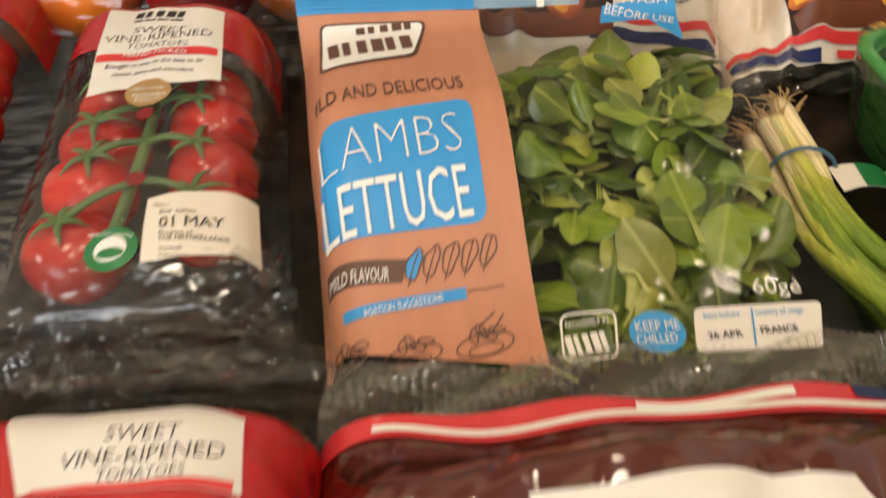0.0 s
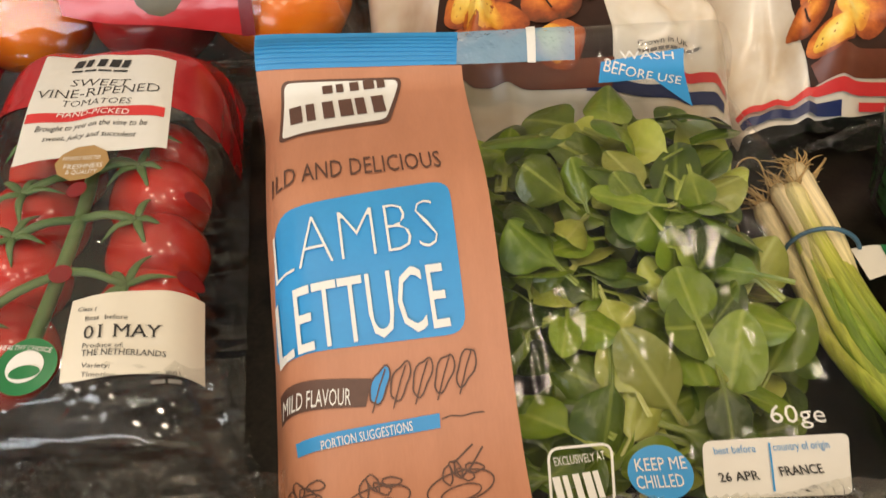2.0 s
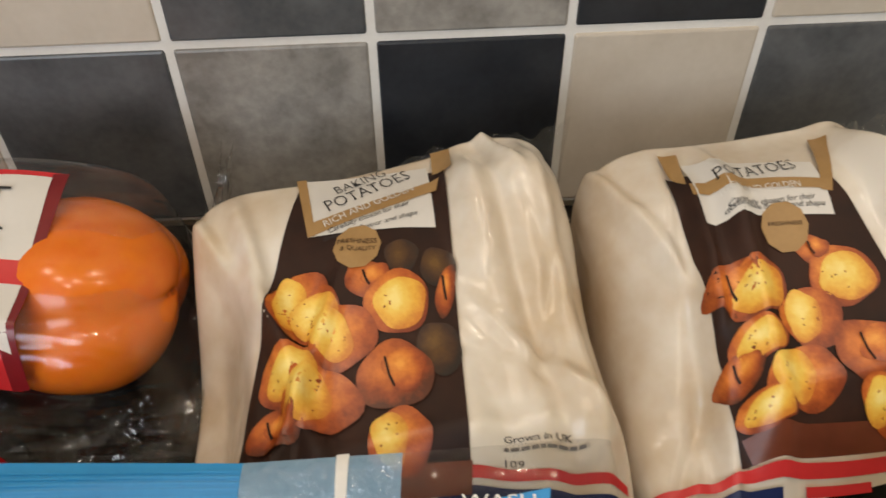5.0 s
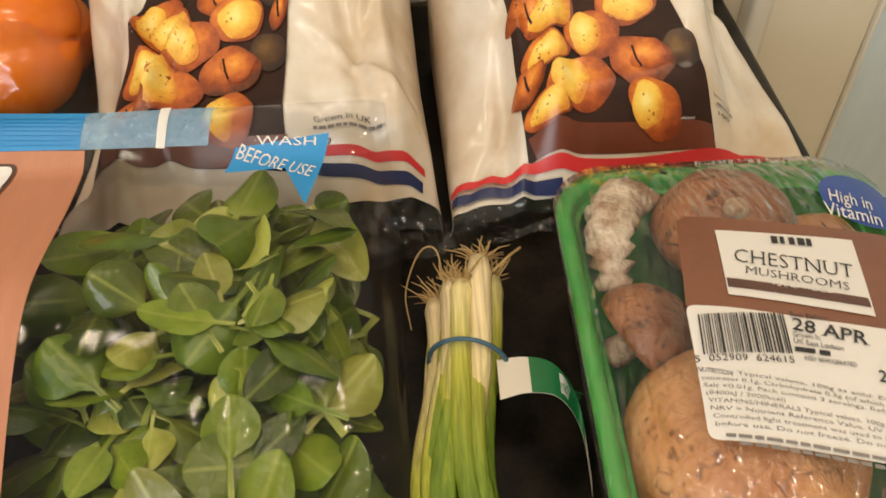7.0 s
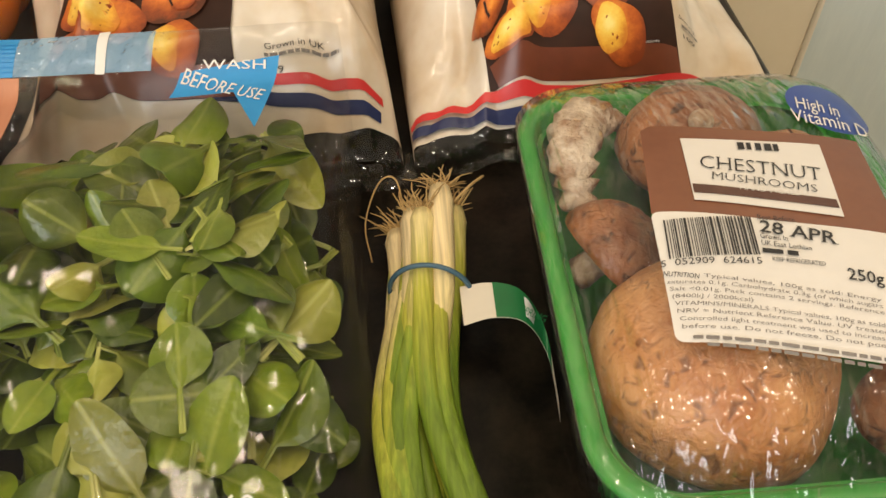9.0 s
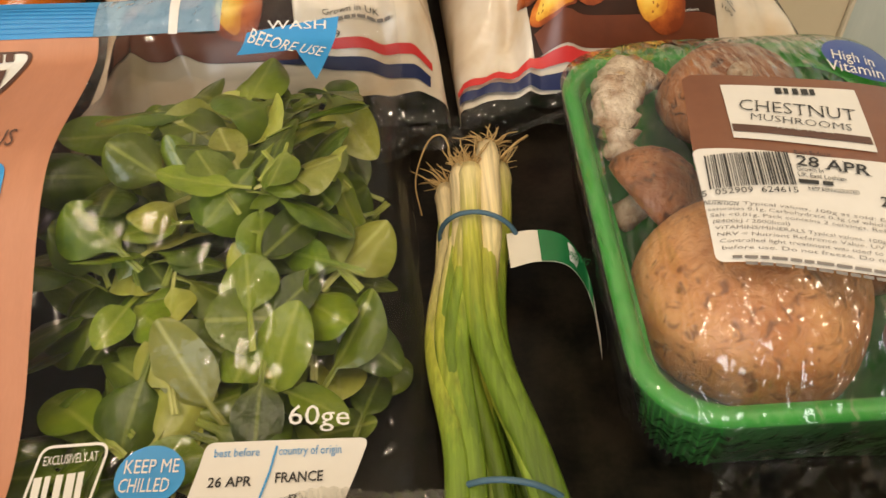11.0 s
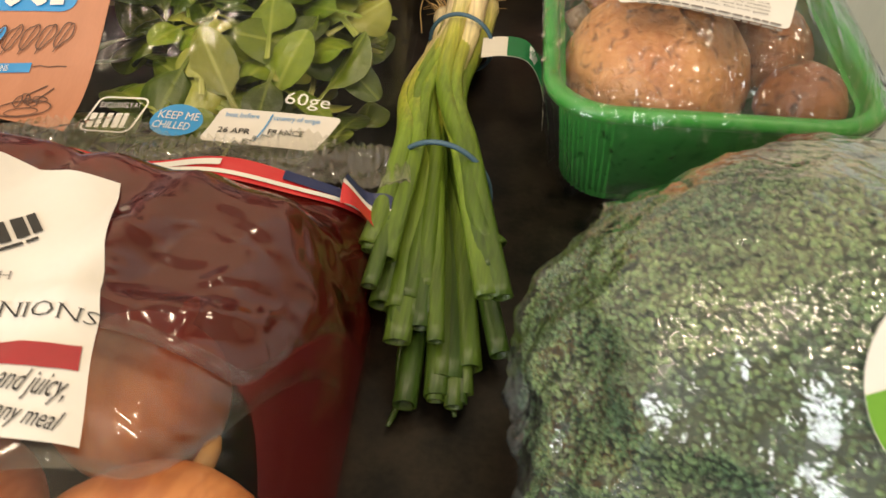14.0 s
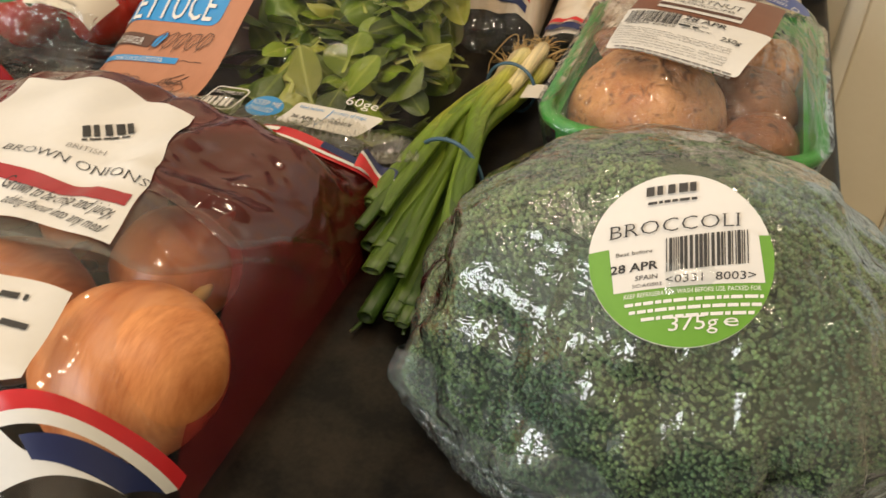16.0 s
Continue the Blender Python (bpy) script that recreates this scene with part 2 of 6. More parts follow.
LEAF = leaf_paint("lettuce_leaf", (0.030, 0.062, 0.003), (0.092, 0.138, 0.006), (0.24, 0.29, 0.05))
LEAF_MID = leaf_paint("fresh_lettuce_leaf", (0.082, 0.135, 0.005), (0.165, 0.215, 0.013), (0.35, 0.39, 0.08))
LEAF_PALE = leaf_paint("pale_lettuce_leaf", (0.25, 0.28, 0.030), (0.40, 0.41, 0.085), (0.52, 0.53, 0.19))


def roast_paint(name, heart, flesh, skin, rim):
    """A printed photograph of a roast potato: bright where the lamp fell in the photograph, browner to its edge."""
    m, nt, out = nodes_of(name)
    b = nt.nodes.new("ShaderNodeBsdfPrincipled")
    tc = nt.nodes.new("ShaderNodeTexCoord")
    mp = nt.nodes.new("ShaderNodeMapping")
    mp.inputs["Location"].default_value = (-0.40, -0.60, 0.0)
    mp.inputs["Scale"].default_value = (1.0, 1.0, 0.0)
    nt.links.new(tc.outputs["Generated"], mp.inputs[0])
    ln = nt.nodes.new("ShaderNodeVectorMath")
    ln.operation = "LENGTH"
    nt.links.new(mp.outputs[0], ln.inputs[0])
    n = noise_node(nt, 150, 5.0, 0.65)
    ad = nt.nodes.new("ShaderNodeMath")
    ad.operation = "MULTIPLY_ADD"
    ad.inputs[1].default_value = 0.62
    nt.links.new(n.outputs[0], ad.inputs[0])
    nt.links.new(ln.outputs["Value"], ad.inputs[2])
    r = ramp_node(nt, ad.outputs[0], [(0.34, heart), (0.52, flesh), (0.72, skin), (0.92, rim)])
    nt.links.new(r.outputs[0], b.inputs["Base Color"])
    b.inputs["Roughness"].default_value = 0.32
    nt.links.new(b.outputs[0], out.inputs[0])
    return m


TRAY_GREEN = paint("green_plastic_tray", (0.05, 0.33, 0.045), (0.04, 0.28, 0.036), 0.3, 15, 200, 0.05)


def cap_paint(name, c1, c2, fleck, amount):
    """A mushroom cap: blotched skin with small dark torn flecks and a scaly relief."""
    m = paint(name, c1, c2, 0.40, 27, 330, 0.7, 0.12, relief=0.002)
    nt = m.node_tree
    b = next(n for n in nt.nodes if n.type == "BSDF_PRINCIPLED")
    col = b.inputs["Base Color"].links[0].from_socket
    spots = noise_node(nt, 190, 3.0, 0.6)
    spots.inputs["Distortion"].default_value = 0.6
    k = nt.nodes.new("ShaderNodeMapRange")
    k.inputs[1].default_value, k.inputs[2].default_value = 0.56, 0.66
    k.inputs[3].default_value, k.inputs[4].default_value = 0.0, amount
    nt.links.new(spots.outputs[0], k.inputs[0])
    mx = nt.nodes.new("ShaderNodeMix")
    mx.data_type = "RGBA"
    nt.links.new(k.outputs[0], mx.inputs[0])
    nt.links.new(col, mx.inputs[6])
    mx.inputs[7].default_value = (*fleck, 1)
    nt.links.new(mx.outputs[2], b.inputs["Base Color"])
    bp = nt.nodes.new("ShaderNodeBump")
    bp.invert = True
    bp.inputs["Strength"].default_value, bp.inputs["Distance"].default_value = 0.7, 0.0018
    nt.links.new(spots.outputs[0], bp.inputs["Height"])
    nt.links.new(b.inputs["Normal"].links[0].from_socket, bp.inputs["Normal"])
    nt.links.new(bp.outputs[0], b.inputs["Normal"])
    return m


CAP_BROWN = cap_paint("chestnut_mushroom_cap", (0.15, 0.048, 0.017), (0.38, 0.155, 0.060), (0.04, 0.016, 0.008), 0.8)
CAP_PALE = cap_paint("bruised_pale_cap", (0.74, 0.38, 0.15), (0.46, 0.17, 0.05), (0.12, 0.04, 0.014), 0.7)
GILL = paint("mushroom_stalk", (0.80, 0.68, 0.52), (0.34, 0.19, 0.10), 0.65, 70, 350, 1.0, 0.10, relief=0.004)
ROOT = paint("dry_root", (0.55, 0.38, 0.16), (0.42, 0.27, 0.1), 0.6, 90, 300, 0.2)
BAND = paint("blue_rubber_band", (0.06, 0.13, 0.19), (0.05, 0.11, 0.16), 0.5, 60, 300, 0.1)
# broccoli under-layer: the shade between the buds is put into its dark green
BROCC = paint("broccoli_gap_shade", (0.010, 0.032, 0.010), (0.030, 0.065, 0.018), 0.6, 55, 400, 0.4, 0.16)
ONION_SKIN = paint("brown_onion_skin", (0.80, 0.34, 0.13), (0.50, 0.15, 0.04), 0.36, 14, 160, 0.35, 0.10, stretch=(6, 1, 1))

# ---- pack surfaces: a quad on the worktop and a height over it ----
def bump1(a, p):
    return max(0.0, 1.0 - abs(2 * a - 1) ** p)


def ease(a, b, x):
    s = min(1.0, max(0.0, (x - a) / (b - a)))
    return s * s * (3 - 2 * s)


def ripple(u, v, k=1.0, seed=0.0):
    """Soft creases of a slack film, between -1 and 1."""
    return (math.sin(7.1 * u + 3.3 * v + seed) * math.sin(5.3 * v - 4.7 * u + 1.7 * seed) + 0.6 * math.sin(17.0 * u * k - 9.0 * v + 2.1 * seed) * math.sin(13.0 * v * k + 6.0 * u + seed)) / 1.6


def crease(u, v, cu, cv, angle, length, width):
    """A sharp fold that starts at (cu, cv) and dies away along its angle."""
    c, s = math.cos(math.radians(angle)), math.sin(math.radians(angle))
    a, b = (u - cu) * c + (v - cv) * s, -(u - cu) * s + (v - cv) * c
    return max(0.0, 1 - abs(b) / width) * max(0.0, 1 - abs(a / length)) ** 0.7


def facets(u, v, seed, n=9):
    """Flat crumpled facets that meet in straight folds."""
    h = 0.0
    for k in range(n):
        a = 2.399 * k + seed
        cu, cv = 0.5 + 0.48 * math.sin(1.7 * k + 2.1 * seed), 0.5 + 0.45 * math.cos(2.3 * k + seed)
        h += (1 if k % 2 else -1) * abs((u - cu) * math.cos(a) + (v - cv) * math.sin(a))
    return h


class Pack:
    def __init__(self, bl, br, tr, tl, height):
        self.c, self.height = (bl, br, tr, tl), height

    def at(self, u, v):
        (ax, ay), (bx, by), (cx, cy), (dx, dy) = self.c
        x = (1 - v) * ((1 - u) * ax + u * bx) + v * ((1 - u) * dx + u * cx)
        y = (1 - v) * ((1 - u) * ay + u * by) + v * ((1 - u) * dy + u * cy)
        return x, y

    def uv(self, x, y):
        u = v = 0.5
        (ax, ay), (bx, by), (cx, cy), (dx, dy) = self.c
        for _ in range(8):
            px, py = self.at(u, v)
            ux, uy = (1 - v) * (bx - ax) + v * (cx - dx), (1 - v) * (by - ay) + v * (cy - dy)
            vx, vy = (1 - u) * (dx - ax) + u * (cx - bx), (1 - u) * (dy - ay) + u * (cy - by)
            det = ux * vy - uy * vx
            ex, ey = x - px, y - py
            u += (ex * vy - ey * vx) / det
            v += (ux * ey - uy * ex) / det
        return u, v

    def z(self, x, y):
        u, v = self.uv(x, y)
        return self.height(min(1, max(0, u)), min(1, max(0, v)))


def h_tomato(u, v):
    body = bump1(u, 5) ** 0.5 * bump1(v * 0.89 + 0.05, 7) ** 0.55
    return 0.006 + body * (0.052 + 0.014 * ease(0.1, 0.75, v) - 0.020 * ease(0.80, 1.0, v) + 0.002 * ripple(u, v, 1.4))


def h_tomato_flat(u, v):
    """The pack in front, slack towards its far seal."""
    return 0.006 + (h_tomato(u, v) - 0.006) * (1 - 0.70 * ease(0.82, 1.0, v))


def h_lettuce(u, v):
    prof = 0.034 + 0.042 * ease(0.08, 0.62, v) - 0.004 * ease(0.62, 0.85, v) + 0.012 * ease(0.88, 1.0, v)
    side = 0.35 + 0.65 * bump1(u, 18) ** 0.5
    return prof * (side + (1 - side) * 0.95 * ease(0.86, 0.94, v)) + 0.0007 * ripple(u, v, 1.2, 2.0) * bump1(u, 4) * bump1(v, 6)


def h_potato_a(u, v):
    lumps = math.cos(2.2 * math.pi * (u - 0.42)) * math.cos(1.9 * math.pi * (v - 0.55))
    side = bump1(u, 7.0) ** 0.5
    side += (1 - side) * 0.62 * ease(0.45, 0.95, v)
    rise = 0.068 * ease(-0.02, 0.22, v) + 0.026 * ease(0.12, 1.0, v)
    fold = 0.007 * math.exp(-((u - 0.12 - 0.26 * (1 - v)) / 0.03) ** 2) - 0.006 * math.exp(-((u - 0.86 + 0.1 * v) / 0.03) ** 2) + 0.005 * math.exp(-((u - 0.93 + 0.05 * v) / 0.02) ** 2)
    loose = (0.40 + 0.8 * (1 - ease(0.08, 0.20, u) + ease(0.64, 0.74, u))) * ease(0.02, 0.25, v)
    return 0.012 + side * (rise * (0.95 - 0.12 * (1 - u) * v) + 0.003 * lumps + loose * (0.018 * facets(u, v, 4.0) + 0.011 * facets(u, v, 2.2, 24)) * (1 - 0.9 * ease(0.6, 1.0, v))) + fold * bump1(v, 4) * side + side * (0.0090 * crease(u, v, 0.02, 0.95, -62, 0.7, 0.035) + 0.0075 * crease(u, v, 0.28, 0.30, 70, 0.45, 0.03) - 0.005 * crease(u, v, 0.98, 0.80, -110, 0.6, 0.03) + 0.0050 * crease(u, v, 0.80, 0.98, -75, 0.5, 0.03) + 0.004 * crease(u, v, 0.90, 0.25, 130, 0.4, 0.03))


def h_potato_b(u, v):
    lumps = math.cos(2.3 * math.pi * (u - 0.38)) * math.cos(1.9 * math.pi * (v - 0.55))
    side = bump1(u * 0.96, 4.0) ** 0.5 * (1 - 0.62 * ease(0.70, 0.92, u) * (1 - 0.9 * ease(0.75, 0.95, v)))
    side += (1 - side) * 0.55 * ease(0.45, 0.95, v) * (1 - ease(0.6, 1.0, u))
    rise = 0.058 * ease(-0.02, 0.22, v) + 0.027 * ease(0.12, 1.0, v)
    fold = 0.006 * math.exp(-((u - 0.30 - 0.05 * v) / 0.03) ** 2) - 0.005 * math.exp(-((u - 0.80) / 0.03) ** 2) - 0.005 * math.exp(-((u - 0.14 - 0.1 * v) / 0.025) ** 2)
    loose = (0.40 + 0.8 * (1 - ease(0.18, 0.28, u) + ease(0.66, 0.78, u))) * ease(0.02, 0.25, v)
    return 0.012 + side * (rise + 0.003 * lumps + loose * (0.018 * facets(u, v, 1.3) + 0.011 * facets(u, v, 5.1, 24)) * (1 - 0.9 * ease(0.6, 1.0, v))) + fold * bump1(v, 4) + side * (0.0090 * crease(u, v, 0.04, 0.95, -70, 0.8, 0.035) + 0.0075 * crease(u, v, 0.22, 0.35, 85, 0.5, 0.03) - 0.004 * crease(u, v, 0.10, 0.15, 60, 0.5, 0.03) + 0.0090 * crease(u, v, 0.97, 0.70, -100, 0.6, 0.04) + 0.005 * crease(u, v, 0.88, 0.95, -80, 0.5, 0.03))


def h_pepper(u, v):
    lobes = 0.97 + 0.03 * math.cos(4 * math.pi * (u - 0.18))
    rise = 0.076 * ease(-0.04, 0.16, v) + 0.026 * ease(0.1, 0.9, v)
    ends = bump1(u, 9) ** 0.5 * (1 - 0.45 * ease(0.92, 1.0, u))
    return 0.006 + rise * lobes * ends * (1 - 0.6 * ease(0.80, 1.0, v)) + 0.0012 * ripple(u, v, 1.6, 3.0)


def h_onion(u, v):
    lumps = 0.5 + 0.5 * math.cos(3.4 * math.pi * (u - 0.80)) * math.cos(2.4 * math.pi * (v - 0.36))
    side = bump1(u, 5) ** 0.5 if u < 0.5 else bump1(u, 4) ** 0.62
    fall = ease(0.83, 0.95, v)
    skin = 0.066 + 0.008 * lumps + 0.005 * ripple(u, v, 1.6, 5.0) + 0.006 * crease(u, v, 0.75, 0.75, 75, 0.3, 0.05) + 0.005 * crease(u, v, 0.92, 0.8, 120, 0.3, 0.05) - 0.005 * crease(u, v, 0.65, 0.9, 60, 0.35, 0.04) + 0.004 * crease(u, v, 0.85, 0.62, 10, 0.3, 0.03)
    return 0.008 + side * skin * ease(-0.02, 0.20, v) * (1 - fall) + fall * (0.036 * bump1(u, 8) ** 0.5 + 0.003 * math.sin(19 * u) * v)


def h_punnet(u, v):
    return 0.057 + 0.026 * bump1(u, 4) ** 0.55 * bump1(v, 5) ** 0.55 + 0.004 * math.cos(math.pi * (v - 0.45)) * bump1(u, 3) * bump1(v, 3)


TOMATO_1 = Pack((-0.168, 0.232), (-0.043, 0.224), (-0.060, 0.466), (-0.172, 0.470), h_tomato)
TOMATO_2 = Pack((-0.155, -0.055), (-0.030, -0.058), (-0.024, 0.205), (-0.147, 0.210), h_tomato_flat)
TOMATO_3 = Pack((-0.300, 0.265), (-0.184, 0.285), (-0.207, 0.535), (-0.322, 0.525), h_tomato)
LETTUCE = Pack((-0.022, 0.182), (0.195, 0.180), (0.184, 0.408), (-0.042, 0.404), h_lettuce)
POTATO_A = Pack((0.016, 0.384), (0.207, 0.396), (0.190, 0.566), (0.012, 0.545), h_potato_a)
POTATO_B = Pack((0.212, 0.400), (0.398, 0.424), (0.366, 0.568), (0.203, 0.562), h_potato_b)
PEPPER = Pack((-0.240, 0.462), (0.012, 0.462), (0.012, 0.586), (-0.240, 0.596), h_pepper)
ONIONS = Pack((-0.035, -0.075), (0.199, -0.062), (0.197, 0.168), (-0.030, 0.172), h_onion)
PUNNET = Pack((0.262, 0.206), (0.384, 0.200), (0.386, 0.372), (0.260, 0.378), h_punnet)


# ---- building helpers ----
def thing(name, x, y, label, category, group="", z=0.0):
    ob = new(name)
    ob.empty_display_size = 0.02
    ob.location = (x, y, z)
    return tagged(ob, label, category, group)


def part(name, source, material, parent=None, label="", smooth=True):
    """Links a bmesh or mesh, in world places, as one object under a thing or a part."""
    if isinstance(source, bmesh.types.BMesh):
        me = bpy.data.meshes.new(name)
        source.to_mesh(me)
        source.free()
    else:
        me = source
    if smooth:
        me.polygons.foreach_set("use_smooth", [True] * len(me.polygons))
    if material and not me.materials:
        me.materials.append(material)
    ob = new(name, me)
    if parent:
        ob.parent = parent
        if parent.type == "EMPTY":
            ob.matrix_parent_inverse = Matrix.Translation(-parent.location)
    if label:
        ob["label"] = label
    return ob


def mesh_of(name, verts, faces):
    me = bpy.data.meshes.new(name)
    me.from_pydata(verts, [], faces)
    me.update()
    return me


def box_bm(x0, x1, y0, y1, z0, z1, bevel=0.0, seg=2):
    bm = bmesh.new()
    bmesh.ops.create_cube(bm, size=1)
    for v in bm.verts:
        v.co = (x0 + (v.co.x + 0.5) * (x1 - x0), y0 + (v.co.y + 0.5) * (y1 - y0), z0 + (v.co.z + 0.5) * (z1 - z0))
    if bevel:
        bmesh.ops.bevel(bm, geom=bm.edges[:], offset=bevel, segments=seg, affect="EDGES", profile=0.5)
    return bm


def sheet(pack, u0=0.0, u1=1.0, v0=0.0, v1=1.0, nu=60, nv=70, lift=0.0, closed=False, floor_z=0.002, front=True):
    """The skin of a pack over a stretch of it; closed: with sides and a base; front: also towards the viewer."""
    verts, faces = [], []
    for j in range(nv + 1):
        for i in range(nu + 1):
            u, v = u0 + (u1 - u0) * i / nu, v0 + (v1 - v0) * j / nv
            x, y = pack.at(u, v)
            verts.append((x, y, pack.height(u, v) + lift))
    w = nu + 1
    faces = [(j * w + i, j * w + i + 1, (j + 1) * w + i + 1, (j + 1) * w + i) for j in range(nv) for i in range(nu)]
    if closed:
        ring = [i for i in range(nu)] + [j * w + nu for j in range(nv)] + [nv * w + i for i in range(nu, 0, -1)] + [j * w for j in range(nv, 0, -1)]
        base = len(verts)
        for k in ring:
            verts.append((verts[k][0], verts[k][1], floor_z))
        n = len(ring)
        faces += [(ring[k], base + k, base + (k + 1) % n, ring[(k + 1) % n]) for k in range(0 if front else nu, n)]
        if front:
            faces.append(tuple(base + k for k in range(n - 1, -1, -1)))
    return mesh_of("sheet", verts, faces)


def decal(pack, outline, lift=0.0005, rings=10):
    """A thin printed shape, star-shaped about its middle, that follows the pack's surface."""
    n = len(outline)
    dense = []
    for k in range(n):
        (ax, ay), (bx, by) = outline[k], outline[(k + 1) % n]
        steps = max(1, int(math.hypot(bx - ax, by - ay) / 0.004))
        dense += [(ax + (bx - ax) * s / steps, ay + (by - ay) * s / steps) for s in range(steps)]
    cx, cy = sum(p[0] for p in dense) / len(dense), sum(p[1] for p in dense) / len(dense)
    m = len(dense)
    verts, faces = [(cx, cy, pack.z(cx, cy) + lift)], []
    for r in range(1, rings + 1):
        for px, py in dense:
            x, y = cx + (px - cx) * r / rings, cy + (py - cy) * r / rings
            verts.append((x, y, pack.z(x, y) + lift))
    for k in range(m):
        faces.append((0, 1 + k, 1 + (k + 1) % m))
    for r in range(rings - 1):
        for k in range(m):
            a, b = 1 + r * m + k, 1 + r * m + (k + 1) % m
            faces.append((a, a + m, b + m, b))
    me = mesh_of("decal", verts, faces)
    return me


def quad(p, q, h, lean=0.0):
    """Corners of a strip from p to q whose height h stands to the left of p-q."""
    dx, dy = q[0] - p[0], q[1] - p[1]
    d = math.hypot(dx, dy)
    nx, ny = -dy / d * h + dx / d * lean, dx / d * h + dy / d * lean
    return [p, q, (q[0] + nx, q[1] + ny), (p[0] + nx, p[1] + ny)]


def rounded(corners, r, seg=5):
    out = []
    n = len(corners)
    for k in range(n):
        a, b, c = Vector(corners[k - 1]), Vector(corners[k]), Vector(corners[(k + 1) % n])
        p, q = b + (a - b).normalized() * r, b + (c - b).normalized() * r
        for s in range(seg + 1):
            t = s / seg
            w = p * (1 - t) ** 2 + b * 2 * t * (1 - t) + q * t * t
            out.append((w.x, w.y))
    return out


def oval(cx, cy, rx, ry, turn=0.0, n=40, wob=0.0):
    c, s = math.cos(radians(turn)), math.sin(radians(turn))
    out = []
    for k in range(n):
        a = 2 * math.pi * k / n
        r = 1 + wob * math.sin(3 * a + cx * 900) + 0.6 * wob * math.sin(5 * a + cy * 700)
        x, y = rx * r * math.cos(a), ry * r * math.sin(a)
        out.append((cx + x * c - y * s, cy + x * s + y * c))
    return out


def writing(pack, text, p, q, h, lift=0.0009, bold=0.0, italic=0.0, serif=0.0):
    """Letters from p to q along the baseline, h high, laid on a pack's surface; serif: length of the small feet."""
    cu = bpy.data.curves.new("letters", "FONT")
    cu.body, cu.resolution_u, cu.offset, cu.shear = text, 2, bold, italic
    tmp = bpy.data.objects.new("letters", cu)
    me = bpy.data.meshes.new_from_object(tmp)
    xs = [v.co.x for v in me.vertices]
    x0, x1 = min(xs), max(xs)
    dx, dy = (q[0] - p[0]), (q[1] - p[1])
    d = math.hypot(dx, dy)
    tx, ty, k = dx / d, dy / d, h / 0.70
    bm = bmesh.new()
    bm.from_mesh(me)
    if serif:
        feet = []
        for e in bm.edges:
            a, b = e.verts[0].co, e.verts[1].co
            if len(e.link_faces) == 1 and abs(a.y - b.y) < 1e-4 and abs(a.x - b.x) < 0.26 and (a.y < 0.03 or a.y > 0.62):
                feet.append((min(a.x, b.x), max(a.x, b.x), a.y, 1 if a.y < 0.3 else -1))
        for a, b, y, sgn in feet:
            bm.faces.new([bm.verts.new((x, y + r, 0)) for x, r in ((a - serif, 0), (b + serif, 0), (b + serif * 0.8, 0.04 * sgn), (a - serif * 0.8, 0.04 * sgn))])
    bmesh.ops.triangulate(bm, faces=bm.faces[:])
    sx = d / (x1 - x0)
    for _ in range(3):
        far = [e for e in bm.edges if math.hypot((e.verts[0].co.x - e.verts[1].co.x) * sx, (e.verts[0].co.y - e.verts[1].co.y) * k) > 0.005]
        if not far:
            break
        bmesh.ops.subdivide_edges(bm, edges=far, cuts=1, use_grid_fill=False)
        bmesh.ops.triangulate(bm, faces=bm.faces[:])
    for v in bm.verts:
        s, r = (v.co.x - x0) * sx, v.co.y * k
        x, y = p[0] + tx * s - ty * r, p[1] + ty * s + tx * r
        v.co = (x, y, pack.z(x, y) + lift)
    bpy.data.objects.remove(tmp)
    bpy.data.curves.remove(cu)
    bm.to_mesh(me)
    bm.free()
    me.materials.clear()
    return me


def bars(pack, p, q, h, seed=0, lift=0.0009, gap=0.35):
    """A line of unreadable print as short plain bars."""
    rnd = random.Random(seed)
    dx, dy = q[0] - p[0], q[1] - p[1]
    d = math.hypot(dx, dy)
    verts, faces, s = [], [], 0.0
    while s < d:
        e = min(d, s + h * rnd.uniform(1.5, 5.0))
        for k in range(max(1, int((e - s) / 0.004))):
            n = max(1, int((e - s) / 0.004))
            a, b = s + (e - s) * k / n, s + (e - s) * (k + 1) / n
            base = len(verts)
            for t, r in ((a, 0), (b, 0), (b, h), (a, h)):
                x, y = p[0] + dx / d * t - dy / d * r, p[1] + dy / d * t + dx / d * r
                verts.append((x, y, pack.z(x, y) + lift))
            faces.append((base, base + 1, base + 2, base + 3))
        s = e + h * gap * 2
    return mesh_of("bars", verts, faces)


def barcode(pack, p, q, h, seed=0, lift=0.0009, n=34):
    rnd = random.Random(seed)
    dx, dy = q[0] - p[0], q[1] - p[1]
    d = math.hypot(dx, dy)
    unit = d / (n * 2.9)
    verts, faces, s = [], [], 0.0
    while s < d:
        w = unit * rnd.choice((1, 1, 2, 3))
        for a, b in ((0, 0.5), (0.5, 1.0)):
            base = len(verts)
            for t, r in ((s, a * h), (s + w, a * h), (s + w, b * h), (s, b * h)):
                x, y = p[0] + dx / d * t - dy / d * r, p[1] + dy / d * t + dx / d * r
                verts.append((x, y, pack.z(x, y) + lift))
            faces.append((base, base + 1, base + 2, base + 3))
        s += w + unit * rnd.choice((1, 1, 2, 2))
    return mesh_of("stripes", verts, faces)


